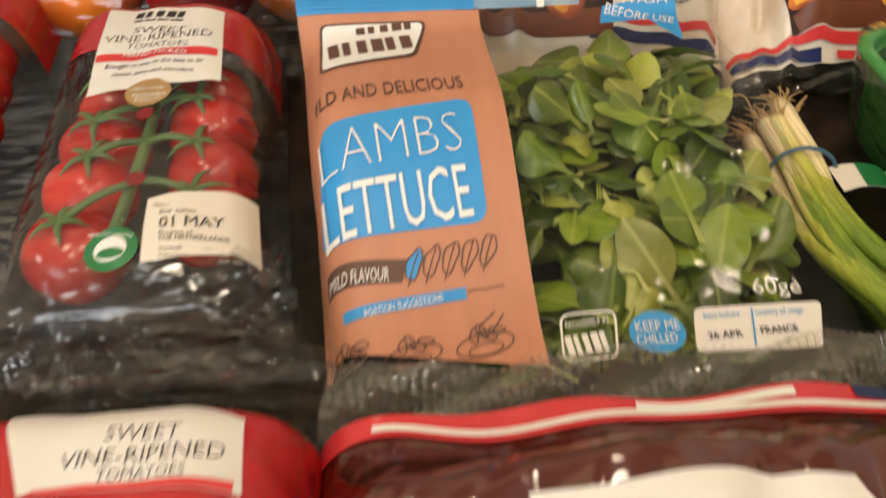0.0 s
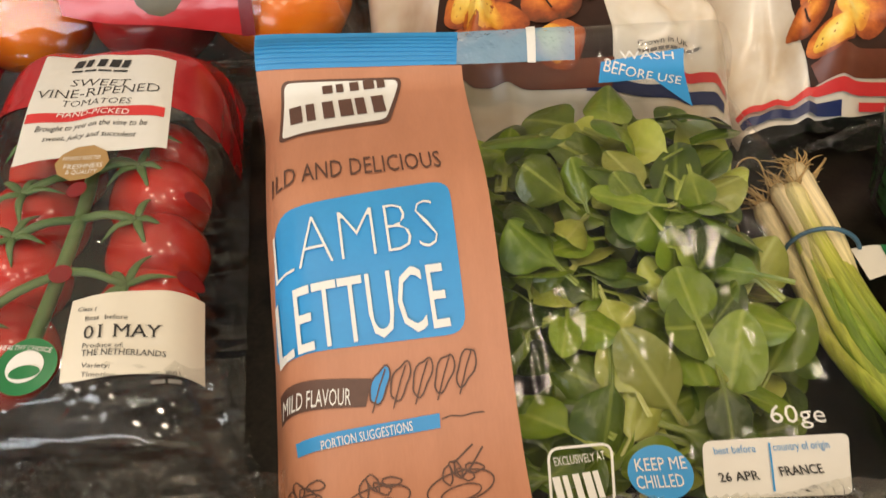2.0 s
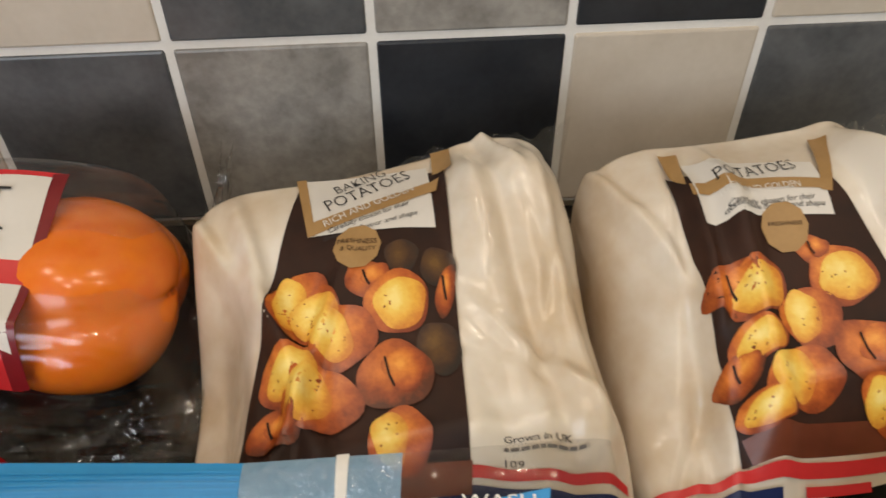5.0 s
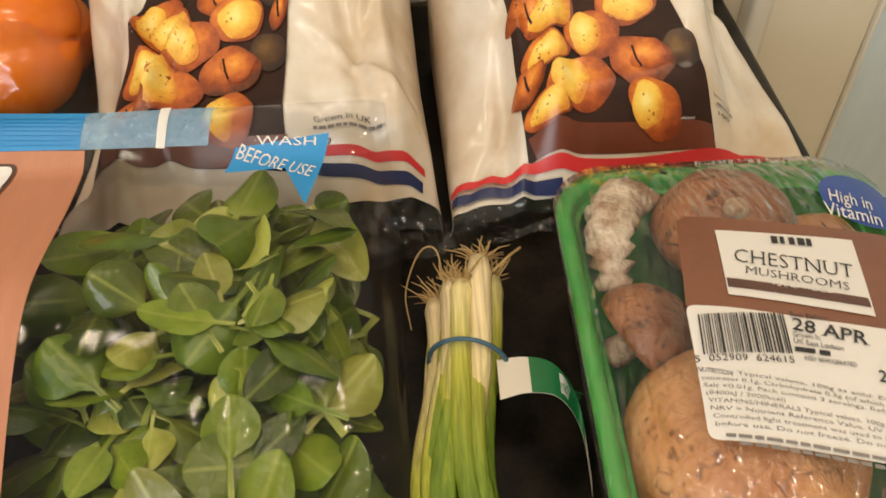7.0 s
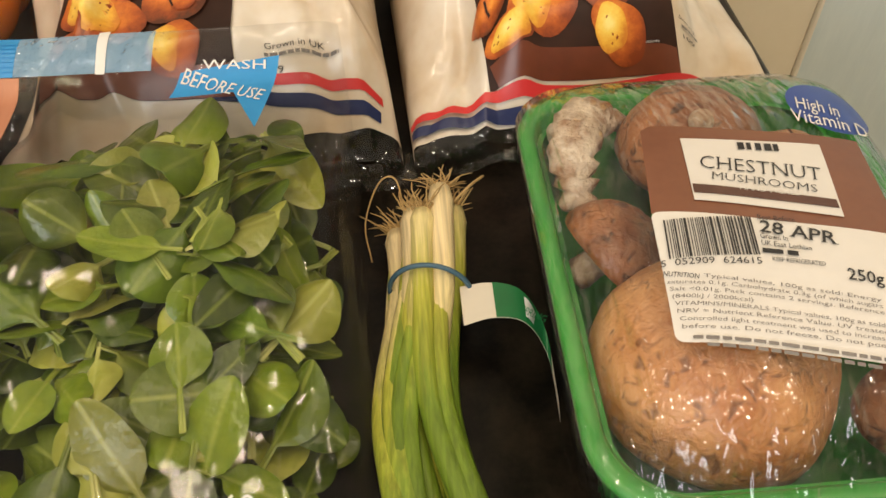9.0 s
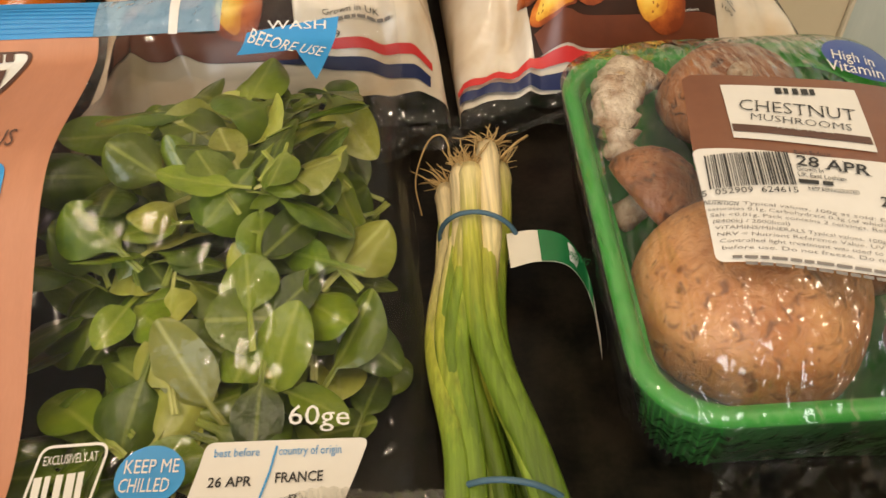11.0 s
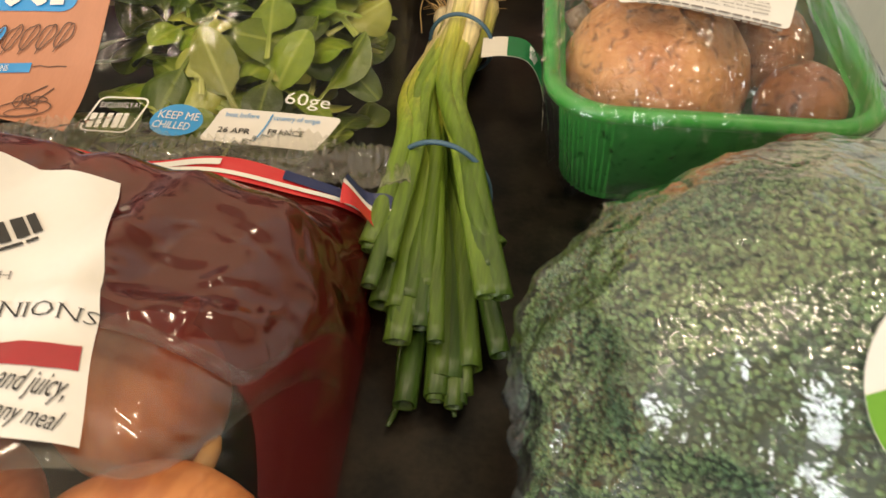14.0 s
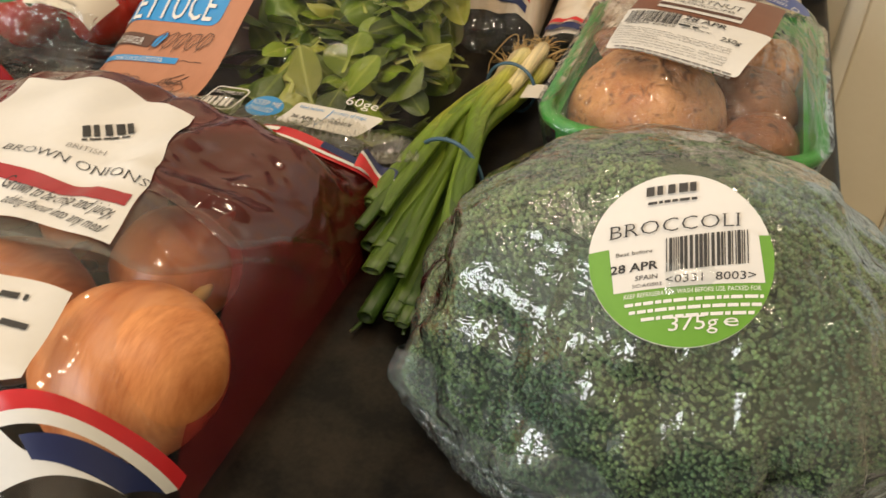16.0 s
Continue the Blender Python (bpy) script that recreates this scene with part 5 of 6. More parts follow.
red = part("printed_film", patch(PEPPER, [(-0.1492, 0.4755), (-0.0529, 0.4708), (-0.0393, 0.5544), (-0.1603, 0.5628)], 50, 40, 0.0004), PINK_RED, th, "glossy red printed film")
part("maroon_band", patch(PEPPER, [(-0.0567, 0.4708), (-0.0494, 0.4709), (-0.0388, 0.5545), (-0.0457, 0.5537)], 6, 40, 0.0007), MAROON, th)
lab = part("white_label", patch(PEPPER, [(-0.1471, 0.4916), (-0.0517, 0.4755), (-0.0455, 0.5515), (-0.1514, 0.5588)], 40, 30, 0.0010), WHITE_LABEL, th, "white label with scalloped lower edge")
say(PEPPER, lab, "SWEET", (-0.1289, 0.5390), (-0.0628, 0.5313), 0.0141, lift=0.0022, bold=-0.012, serif=0.05)
say(PEPPER, lab, "PEPPERS", (-0.1241, 0.5226), (-0.0623, 0.5164), 0.0101, lift=0.0022, bold=-0.012, serif=0.05)
part("red_stripe", patch(PEPPER, [(-0.1408, 0.5100), (-0.0492, 0.4999), (-0.0481, 0.5107), (-0.1401, 0.5187)], 20, 5, 0.0011), RED_INK, lab)
say(PEPPER, lab, "HAND-PICKED", (-0.1188, 0.5123), (-0.0726, 0.5060), 0.0039, WHITE_INK, 0.0015)
say(PEPPER, lab, "Grown for their vibrant colour", (-0.1327, 0.5030), (-0.0608, 0.4949), 0.0037, lift=0.0013, italic=0.2)
say(PEPPER, lab, "and sweet, juicy crunch", (-0.1249, 0.4947), (-0.0691, 0.4855), 0.0038, lift=0.0013, italic=0.2)
part("gold_roundel", decal(PEPPER, oval(-0.0970, 0.4783, 0.0142, 0.0043, 0, 12), 0.0013), paint("olive_ink", (0.11, 0.09, 0.03), (0.09, 0.07, 0.025), 0.4, 60, 400, 0), th)
ridge_flap(((0.008, 0.468, 0.012), (0.010, 0.586, 0.045)), ((0.024, 0.460, 0.010), (0.020, 0.606, 0.080)), 60, 0.0007, "end_seal", CLEAR_CRIMP, th)
crumple(((0.002, 0.468, 0.012), (0.006, 0.586, 0.046), (0.026, 0.602, 0.084), (0.026, 0.462, 0.014)), 22, 8, 0.0042, "film_end", CLEAR_CRIMP, th, 6, "crumpled clear end of the film")
crumple(((-0.060, 0.452, 0.004), (0.012, 0.432, 0.004), (0.016, 0.486, 0.026), (-0.045, 0.470, 0.030)), 14, 9, 0.0035, "film_tail", CLEAR_CRIMP, th, 5, "crinkled loose clear film")

# ---- chestnut mushrooms ----
th = thing("mushroom_punnet", 0.32, 0.29, "green plastic punnet of chestnut mushrooms under stretched film", "mushrooms")


def ring_of(w, l, r, n=10):
    pts = []
    for cx, cy, a0 in ((w - r, l - r, 0), (-w + r, l - r, 90), (-w + r, -l + r, 180), (w - r, -l + r, 270)):
        pts += [(cx + r * math.cos(radians(a0 + 90 * k / n)), cy + r * math.sin(radians(a0 + 90 * k / n))) for k in range(n + 1)]
    return pts


def loft(rings, centre, name):
    verts, faces = [], []
    n = len(rings[0][0])
    for pts, z in rings:
        verts += [(centre[0] + x, centre[1] + y, z) for x, y in pts]
    for r in range(len(rings) - 1):
        for k in range(n):
            a, b = r * n + k, r * n + (k + 1) % n
            faces.append((a, b, b + n, a + n))
    faces.append(tuple((len(rings) - 1) * n + k for k in range(n)))
    return mesh_of(name, verts, faces)


TC = (0.3215, 0.292)


def fluted(w, l, r, amp):
    pts = ring_of(w, l, r, 24)
    out = []
    for k, (x, y) in enumerate(pts):
        f = 1 - amp * (0.5 + 0.5 * math.cos(k * math.pi))
        out.append((x * f, y * f))
    return out


tray = part("tray", loft([(ring_of(0.0575, 0.083, 0.020, 24), 0.050), (ring_of(0.0635, 0.089, 0.024, 24), 0.0505), (ring_of(0.0665, 0.092, 0.026, 24), 0.052), (ring_of(0.0675, 0.093, 0.027, 24), 0.055), (ring_of(0.0665, 0.092, 0.026, 24), 0.0575), (ring_of(0.062, 0.0875, 0.024, 24), 0.0575), (ring_of(0.0605, 0.086, 0.023, 24), 0.055), (ring_of(0.0545, 0.079, 0.02, 24), 0.006)], TC, "tray"), TRAY_GREEN, th, "bright green plastic tray")
part("tray_side", loft([(fluted(0.0605, 0.086, 0.023, 0.02), 0.0505), (fluted(0.058, 0.083, 0.022, 0.03), 0.03), (fluted(0.055, 0.08, 0.02, 0.03), 0.004), (ring_of(0.053, 0.078, 0.02, 24), 0.002)], TC, "tray_side"), TRAY_GREEN, th)


def mushroom(x, y, z, r, flat, lean, spin, material, parent, seed):
    """A cap with a rolled rim over a stalk, set at a slant."""
    m = Matrix.Translation((x, y, z)) @ Matrix.Rotation(spin, 4, "Z") @ Matrix.Rotation(lean, 4, "X")
    prof = [(0.0, 1.0), (0.25, 0.97), (0.5, 0.87), (0.72, 0.70), (0.9, 0.42), (0.99, 0.12), (1.0, -0.06), (0.95, -0.18), (0.85, -0.2), (0.7, -0.1), (0.3, -0.02)]
    n = 36
    verts, faces = [], []
    for i, (a, b) in enumerate(prof):
        for k in range(n):
            t = 2 * math.pi * k / n
            w = 1 + 0.07 * noise.noise(Vector((math.cos(t) * 1.3 + seed, math.sin(t) * 1.3, i * 0.12)))
            verts.append(tuple(m @ Vector((a * r * w * math.cos(t), a * r * w * math.sin(t), b * r * flat * w))))
    for i in range(len(prof) - 1):
        for k in range(n):
            p, q = i * n + k, i * n + (k + 1) % n
            faces.append((p, q, q + n, p + n))
    cap = part("mushroom", mesh_of("mushroom", verts, faces), material, parent, "brown chestnut mushroom cap")
    top, bot = m @ Vector((0, 0, 0.0)), m @ Vector((r * 0.08, 0, -r * 0.75))
    vv, ff = tube(spline([top, (top + bot) / 2, bot], 6), [r * 0.3, r * 0.28, r * 0.27, r * 0.27, r * 0.28, r * 0.3, r * 0.26], 12)
    part("stalk", mesh_of("stalk", vv, ff), GILL, cap)
    return cap


mushroom(0.304, 0.253, 0.041, 0.0405, 0.84, 0.12, 0.4, CAP_PALE, th, 1)
mushroom(0.360, 0.230, 0.046, 0.018, 0.95, -0.15, 1.4, CAP_BROWN, th, 2)
mushroom(0.280, 0.302, 0.047, 0.021, 0.9, 0.9, 1.9, CAP_BROWN, th, 3)
mushroom(0.322, 0.348, 0.050, 0.029, 0.95, 0.15, 2.6, CAP_BROWN, th, 4)
mushroom(0.362, 0.342, 0.034, 0.024, 0.9, 0.2, 0.6, CAP_PALE, th, 5)
mushroom(0.352, 0.286, 0.036, 0.028, 0.9, -0.1, 0.9, CAP_BROWN, th, 7)
for k, (x, y, z, ln, a) in enumerate(((0.288, 0.292, 0.052, 0.016, 2.2), (0.293, 0.287, 0.050, 0.014, 2.7), (0.283, 0.288, 0.050, 0.012, 1.9), (0.298, 0.340, 0.058, 0.012, 0.2))):
    tip = Vector((x + ln * math.cos(a), y - ln * math.sin(a), z - 0.003))
    shred, sf = tube(spline([(x, y, z), Vector((x, y, z)).lerp(tip, 0.5) + Vector((0.001, 0, 0.003)), tip], 8), [0.0035, 0.004, 0.0032, 0.0036, 0.0026, 0.0028, 0.002, 0.0016, 0.0006], 9, True, 0.5)
    part("torn_shred", mesh_of("torn_shred", [tuple(Vector(p) + noise.noise_vector(Vector(p) * 260) * 0.0014) for p in shred], sf), GILL, th, "pale torn mushroom flesh")
vv, ff = tube(spline([(0.318, 0.338, 0.0745), (0.317, 0.335, 0.0795)], 3), [0.0045, 0.0048, 0.0044, 0.002], 10)
part("stalk_stub", mesh_of("stalk_stub", vv, ff), GILL, th, "pale cut stalk stub")
vv, ff = tube(spline([(0.272, 0.322, 0.050), (0.273, 0.342, 0.060), (0.281, 0.362, 0.060), (0.297, 0.369, 0.052)], 22), [0.0055 + 0.0045 * math.sin(math.pi * k / 22) + 0.0016 * math.sin(2.7 * k) for k in range(23)], 14, True, 0.75)
vv = [tuple(Vector(p) + noise.noise_vector(Vector(p) * 190) * 0.0026) for p in vv]
part("torn_stalk", mesh_of("torn_stalk", vv, ff), GILL, th, "pale torn mushroom piece")
# the film runs over the dome, round the rim and down the sides
wrapverts, wrapfaces = [], []
for r in range(16):
    f = (r + 1) / 16
    for k, (x, y) in enumerate(ring_of(0.0685, 0.094, 0.027, 16)):
        px_, py_ = TC[0] + x * f, TC[1] + y * f
        edge = ease(0.86, 1.0, f)
        wrapverts.append((px_, py_, (PUNNET.z(px_, py_) + 0.0006) * (1 - edge) + 0.0582 * edge))
n = len(ring_of(0.0685, 0.094, 0.027, 16))
for fz, fr in ((0.045, 0.965), (0.03, 0.925), (0.012, 0.885), (0.004, 0.87)):
    for k, (x, y) in enumerate(ring_of(0.0685, 0.094, 0.027, 16)):
        wob = 1 + 0.012 * math.sin(k * 1.9)
        wrapverts.append((TC[0] + x * fr * wob, TC[1] + y * fr * wob, fz + 0.002 * math.sin(k * 0.7)))
for r in range(19):
    for k in range(n):
        a, b = r * n + k, r * n + (k + 1) % n
        wrapfaces.append((a, b, b + n, a + n))
wrapfaces.append(tuple(range(n)))
part("film", mesh_of("film", wrapverts, wrapfaces), CLING, th, "stretched clear film with wrinkles")
crumple(((0.284, 0.198, 0.003), (0.378, 0.199, 0.003), (0.374, 0.214, 0.014), (0.286, 0.213, 0.014)), 22, 4, 0.0034, "film_tail", CLEAR_CRIMP, th, 8, "crinkled film gathered under the tray")
lab = part("brown_label", decal(PUNNET, [(0.2842, 0.2845), (0.3205, 0.2746), (0.3551, 0.2661), (0.3610, 0.3111), (0.3507, 0.3123), (0.2934, 0.3248), (0.2900, 0.3230)], 0.0014, 10), paint("brown_label_ink", (0.21, 0.085, 0.045), (0.18, 0.07, 0.038), 0.35, 40, 400, 0), th, "brown and white product label")
part("white_box", patch(PUNNET, [(0.2977, 0.2863), (0.3398, 0.2742), (0.3458, 0.3075), (0.3014, 0.3156)], 16, 10, 0.0019), WHITE_LABEL, lab)
brand(PUNNET, lab, (0.3179, 0.3072), (0.3319, 0.3045), 0.0036, 5, BLACK_INK, 0.0024)
say(PUNNET, lab, "CHESTNUT", (0.3033, 0.2996), (0.3391, 0.2896), 0.0064, lift=0.0024, bold=-0.012, serif=0.05)
say(PUNNET, lab, "MUSHROOMS", (0.3055, 0.2940), (0.3356, 0.2846), 0.0035, lift=0.0024, bold=-0.012, serif=0.05)
part("brown_stripe", patch(PUNNET, [(0.2984, 0.2892), (0.3398, 0.2776), (0.3402, 0.2813), (0.2989, 0.2931)], 16, 3, 0.0022), BROWN_INK, lab)
say(PUNNET, lab, "HAND-PICKED", (0.3124, 0.2881), (0.3300, 0.2834), 0.0023, WHITE_INK, 0.0026)
info = part("info_panel", decal(PUNNET, rounded([(0.2802, 0.2389), (0.3094, 0.2318), (0.3422, 0.2242), (0.3555, 0.2662), (0.3205, 0.2746), (0.2840, 0.2851)], 0.003), 0.0015, 12), WHITE_LABEL, lab)
tagged(part("barcode", barcode(PUNNET, (0.2846, 0.2653), (0.3101, 0.2621), 0.0149, 5, 0.0021), BLACK_INK, info, smooth=False), kind="stuff")
say(PUNNET, info, "5  052909  624615", (0.2818, 0.2632), (0.3095, 0.2588), 0.0024, lift=0.0021)
say(PUNNET, info, "Best Before", (0.3136, 0.2755), (0.3243, 0.2732), 0.0021, lift=0.0021)
say(PUNNET, info, "28 APR", (0.3126, 0.2708), (0.3332, 0.2637), 0.0048, lift=0.0021, bold=0.01, serif=0.06)
say(PUNNET, info, "Grown In", (0.3120, 0.2682), (0.3196, 0.2663), 0.0020, lift=0.0021)
say(PUNNET, info, "UK East Lothian", (0.3115, 0.2657), (0.3251, 0.2621), 0.0019, lift=0.0021)
lines(PUNNET, info, (0.3109, 0.2629), (0.3207, 0.2606), 0.0017, 35, BLACK_INK, 0.0021)
say(PUNNET, info, "KEEP REFRIGERATED", (0.3127, 0.2596), (0.3270, 0.2563), 0.0016, lift=0.0021)
say(PUNNET, info, "250g", (0.3316, 0.2514), (0.3410, 0.2487), 0.0040, lift=0.0021, bold=0.01)
say(PUNNET, info, "NUTRITION", (0.2816, 0.2601), (0.2906, 0.2565), 0.0017, lift=0.0021)
SMALL = ("Typical values, 100g as sold: Energy", "saturates 0.1g, Carbohydrate 0.3g (of which sugars", "Salt <0.01g. Pack contains 2 servings. Reference", "(8400kJ / 2000kcal)", "VITAMINS/MINERALS Typical values, 100g as sold.", "NRV = Nutrient Reference Value. UV treated", "Controlled light treatment was used to increase", "before use. Do not freeze. Do not peel.")
for k, text in enumerate(SMALL):
    p = Vector((0.2820, 0.2597)).lerp(Vector((0.2825, 0.2415)), k / 7.3)
    q = Vector((0.3378, 0.2433)).lerp(Vector((0.3354, 0.2292)), k / 7.3)
    say(PUNNET, info, text, tuple(p + Vector((0.0100, -0.0030)) if k == 0 else p), tuple(p.lerp(q, 0.38) if k == 3 else q), 0.0013, GREY_INK, 0.0021)
for k in range(2):
    lines(PUNNET, info, (0.2845 + 0.003 * k, 0.2386 - 0.0028 * k), (0.3392, 0.2250 - 0.0024 * k), 0.0010, 60 + k, GREY_INK, 0.0021)
disc = part("blue_sticker", decal(PUNNET, oval(0.3600, 0.3310, 0.0150, 0.0165, -12), 0.0016), ROYAL_INK, th, "royal blue oval sticker")
say(PUNNET, disc, "High in", (0.3468, 0.3285), (0.3610, 0.3241), 0.0080, WHITE_INK, 0.0022)
say(PUNNET, disc, "Vitamin D", (0.3419, 0.3207), (0.3672, 0.3135), 0.0079, WHITE_INK, 0.0022)

# ---- spring onions ----
th = thing("spring_onions", 0.215, 0.22, "bunch of trimmed spring onions held by two blue rubber bands", "spring onions")
LEEK = bpy.data.materials.new("spring_onion_skin")
LEEK.use_nodes = True
nt = LEEK.node_tree
b = nt.nodes["Principled BSDF"]
geo = nt.nodes.new("ShaderNodeNewGeometry")
sep = nt.nodes.new("ShaderNodeSeparateXYZ")
nt.links.new(geo.outputs["Position"], sep.inputs[0])
nz = noise_node(nt, 60, 3.0, 0.6, (14, 0.8, 14))
ad = nt.nodes.new("ShaderNodeMath")
ad.operation = "MULTIPLY_ADD"
ad.inputs[1].default_value = 0.05
nt.links.new(nz.outputs[0], ad.inputs[0])
nt.links.new(sep.outputs[1], ad.inputs[2])
oi = nt.nodes.new("ShaderNodeObjectInfo")
own = nt.nodes.new("ShaderNodeMath")
own.operation = "MULTIPLY_ADD"
own.inputs[1].default_value = 0.085
nt.links.new(oi.outputs["Random"], own.inputs[0])
nt.links.new(ad.outputs[0], own.inputs[2])
mr = nt.nodes.new("ShaderNodeMapRange")
mr.inputs[1].default_value, mr.inputs[2].default_value = 0.436, 0.15
nt.links.new(own.outputs[0], mr.inputs[0])
rp = ramp_node(nt, mr.outputs[0], [(0.0, (0.78, 0.64, 0.37)), (0.16, (0.70, 0.60, 0.27)), (0.28, (0.44, 0.44, 0.06)), (0.46, (0.17, 0.26, 0.025)), (0.68, (0.082, 0.140, 0.012)), (0.95, (0.032, 0.068, 0.007))])
streak = noise_node(nt, 40, 2.0, 0.5, (16, 0.4, 16))
mv = nt.nodes.new("ShaderNodeMapRange")
mv.inputs[1].default_value, mv.inputs[2].default_value = 0.3, 0.7
mv.inputs[3].default_value, mv.inputs[4].default_value = 0.75, 1.25
nt.links.new(streak.outputs[0], mv.inputs[0])
hs = nt.nodes.new("ShaderNodeHueSaturation")
nt.links.new(mv.outputs[0], hs.inputs["Value"])
nt.links.new(rp.outputs[0], hs.inputs["Color"])
nt.links.new(hs.outputs[0], b.inputs["Base Color"])
b.inputs["Roughness"].default_value = 0.38
bp = nt.nodes.new("ShaderNodeBump")
bp.inputs["Strength"].default_value, bp.inputs["Distance"].default_value = 0.35, 0.001
nt.links.new(nz.outputs[0], bp.inputs["Height"])
nt.links.new(bp.outputs[0], b.inputs["Normal"])
rnd = random.Random(5)
ROOT_XY = [(0.2020, 0.351, 0.012), (0.2095, 0.355, 0.020), (0.2220, 0.367, 0.022), (0.2135, 0.352, 0.023), (0.2170, 0.354, 0.010), (0.2275, 0.362, 0.013)]
for k, (rx, ry, rz) in enumerate(ROOT_XY):
    stalk = None
    for j in range(6):
        ex = 0.194 + 0.053 * ((k * 6 + j) * 0.381 % 1.0) + rnd.uniform(-0.003, 0.003)
        layer = (k + j) % 3
        ey = (0.140, 0.125, 0.109)[layer] + rnd.uniform(-0.014, 0.014)
        ez = (0.030, 0.019, 0.008)[layer]
        bx = 0.2135 + (rx - 0.217) * 0.85 + rnd.uniform(-0.002, 0.002)
        mid = (0.2150 + (ex - 0.221) * 0.45 + (rx - 0.217) * 0.2, 0.205, 0.010 + 0.011 * (2 - layer) + rnd.uniform(0, 0.003))
        rr = rnd.uniform(0.0026, 0.0050)
        flat = rnd.uniform(0.45, 0.85)
        pts = spline([(rx, ry, rz), (bx, 0.315, rz), ((bx + mid[0]) / 2 - 0.0065, 0.258, rz * 0.6 + mid[2] * 0.4), mid, ((mid[0] * 0.45 + ex * 0.55), 0.16, (mid[2] + ez) / 2 + 0.001), (ex, ey, ez)], 30)
        radii = [(0.0058 if i < 2 else 0.0054 - 0.0012 * min(1, i / 12)) if j == 0 else rr * min(1.0, 0.35 + i / 12) for i in range(31)]
        if j == 0:
            radii[0] = 0.0045
        vv, ff = tube(pts, radii, 12, False, 0.9 if j == 0 else flat)
        inner, fi = tube(pts[24:], [q * 0.78 for q in radii[24:]], 12, False, 0.9 if j == 0 else flat)
        o = len(vv)
        vv += inner
        ff += [tuple(reversed([o + i for i in f])) for f in fi]
        last = 30 * 12
        lasti = o + 6 * 12
        ff += [(last + i, last + (i + 1) % 12, lasti + (i + 1) % 12, lasti + i) for i in range(12)]
        if j == 0:
            ff.append(tuple(range(11, -1, -1)))
            stalk = part("onion", mesh_of("onion", vv, ff), LEEK, th)
        else:
            part("leaf", mesh_of("leaf", vv, ff), LEEK, stalk)
    verts, faces = [], []
    for j in range(30):
        a = rnd.uniform(-1.2, 1.2)
        ln = rnd.uniform(0.006, 0.015)
        p0 = Vector((rx + rnd.uniform(-0.003, 0.003), ry - 0.001, rz + rnd.uniform(-0.003, 0.003)))
        p2 = p0 + Vector((math.sin(a) * ln, math.cos(a) * ln, rnd.uniform(-0.004, 0.006)))
        p1 = (p0 + p2) / 2 + Vector((rnd.uniform(-0.002, 0.002), 0, rnd.uniform(0, 0.003)))
        vv, ff = tube(spline([p0, p1, p2], 5), [0.0005, 0.00045, 0.0004, 0.00035, 0.0003, 0.0002], 4)
        o = len(verts)
        verts += vv
        faces += [tuple(o + i for i in f) for f in ff]
    tagged(part("root_tuft", mesh_of("root_tuft", verts, faces), ROOT, stalk, "dry straw-coloured roots"), kind="stuff")
for pts in ([(0.213, 0.150, 0.012), (0.210, 0.120, 0.006), (0.211, 0.100, 0.003), (0.209, 0.090, 0.003)], [(0.224, 0.140, 0.010), (0.228, 0.112, 0.005), (0.231, 0.096, 0.003)]):
    vv, ff = tube(spline(pts, 14), [0.0022 - 0.0014 * k / 14 for k in range(15)], 6, True, 0.3)
    part("withered_leaf", mesh_of("withered_leaf", vv, ff), LEEK, th, "thin withered green strand")
vv, ff = tube(spline([(0.206, 0.354, 0.016), (0.203, 0.370, 0.026), (0.195, 0.373, 0.022), (0.188, 0.358, 0.012), (0.190, 0.343, 0.003)], 16), [0.0004] * 17, 5)
part("stray_root", mesh_of("stray_root", vv, ff), ROOT, th)
vv, ff = tube(spline([(0.226, 0.360, 0.018), (0.235, 0.367, 0.022), (0.242, 0.375, 0.020)], 8), [0.0007] * 9, 5)
part("stray_root", mesh_of("stray_root", vv, ff), ROOT, th)


def rubber_band(cx, cy, w, h, tilt, parent):
    pts = []
    for k in range(41):
        a = 2 * math.pi * k / 40
        pts.append((cx + w * math.cos(a), cy + tilt * math.cos(a) + 0.002 * math.sin(a), max(0.0015, h * 0.5 + h * 0.52 * math.sin(a))))
    vv, ff = tube(pts, [0.0011] * 41, 6, False)
    part("rubber_band", mesh_of("rubber_band", vv, ff), BAND, parent, "thin blue rubber band")


rubber_band(0.2145, 0.314, 0.0165, 0.030, -0.003, th)
rubber_band(0.2162, 0.191, 0.0205, 0.042, -0.0035, th)
# the paper tag loops out from under the upper band
verts, faces, pts = [], [], spline([(0.226, 0.303, 0.020), (0.238, 0.304, 0.021), (0.250, 0.300, 0.020), (0.2575, 0.288, 0.012), (0.2585, 0.262, 0.006)], 30)
for i, p in enumerate(pts):
    for s in (-0.5, 0.5):
        verts.append((p.x, p.y + 0.019 * s * (1 - 0.6 * i / 30), p.z + 0.006 * s * i / 30))
faces = [(2 * i, 2 * i + 2, 2 * i + 3, 2 * i + 1) for i in range(30)]
tag = part("paper_tag", mesh_of("paper_tag", verts, faces), CREAM_LABEL, th, "looped ivory and green paper tag")
gv = [(x, y, z + 0.0005) for x, y, z in verts[16:52]]
part("green_print", mesh_of("green_print", gv, [(2 * i, 2 * i + 2, 2 * i + 3, 2 * i + 1) for i in range(len(gv) // 2 - 1)]), GREEN_INK, tag)
TAG = Pack((0.235, 0.29), (0.26, 0.28), (0.26, 0.31), (0.235, 0.312), lambda u, v: 0.0225)
wv = [(x * 0.5 + verts[32][0] * 0.5 + 0.001, y * 0.55 + 0.296 * 0.45, z + 0.0003) for x, y, z in gv[10:26]]
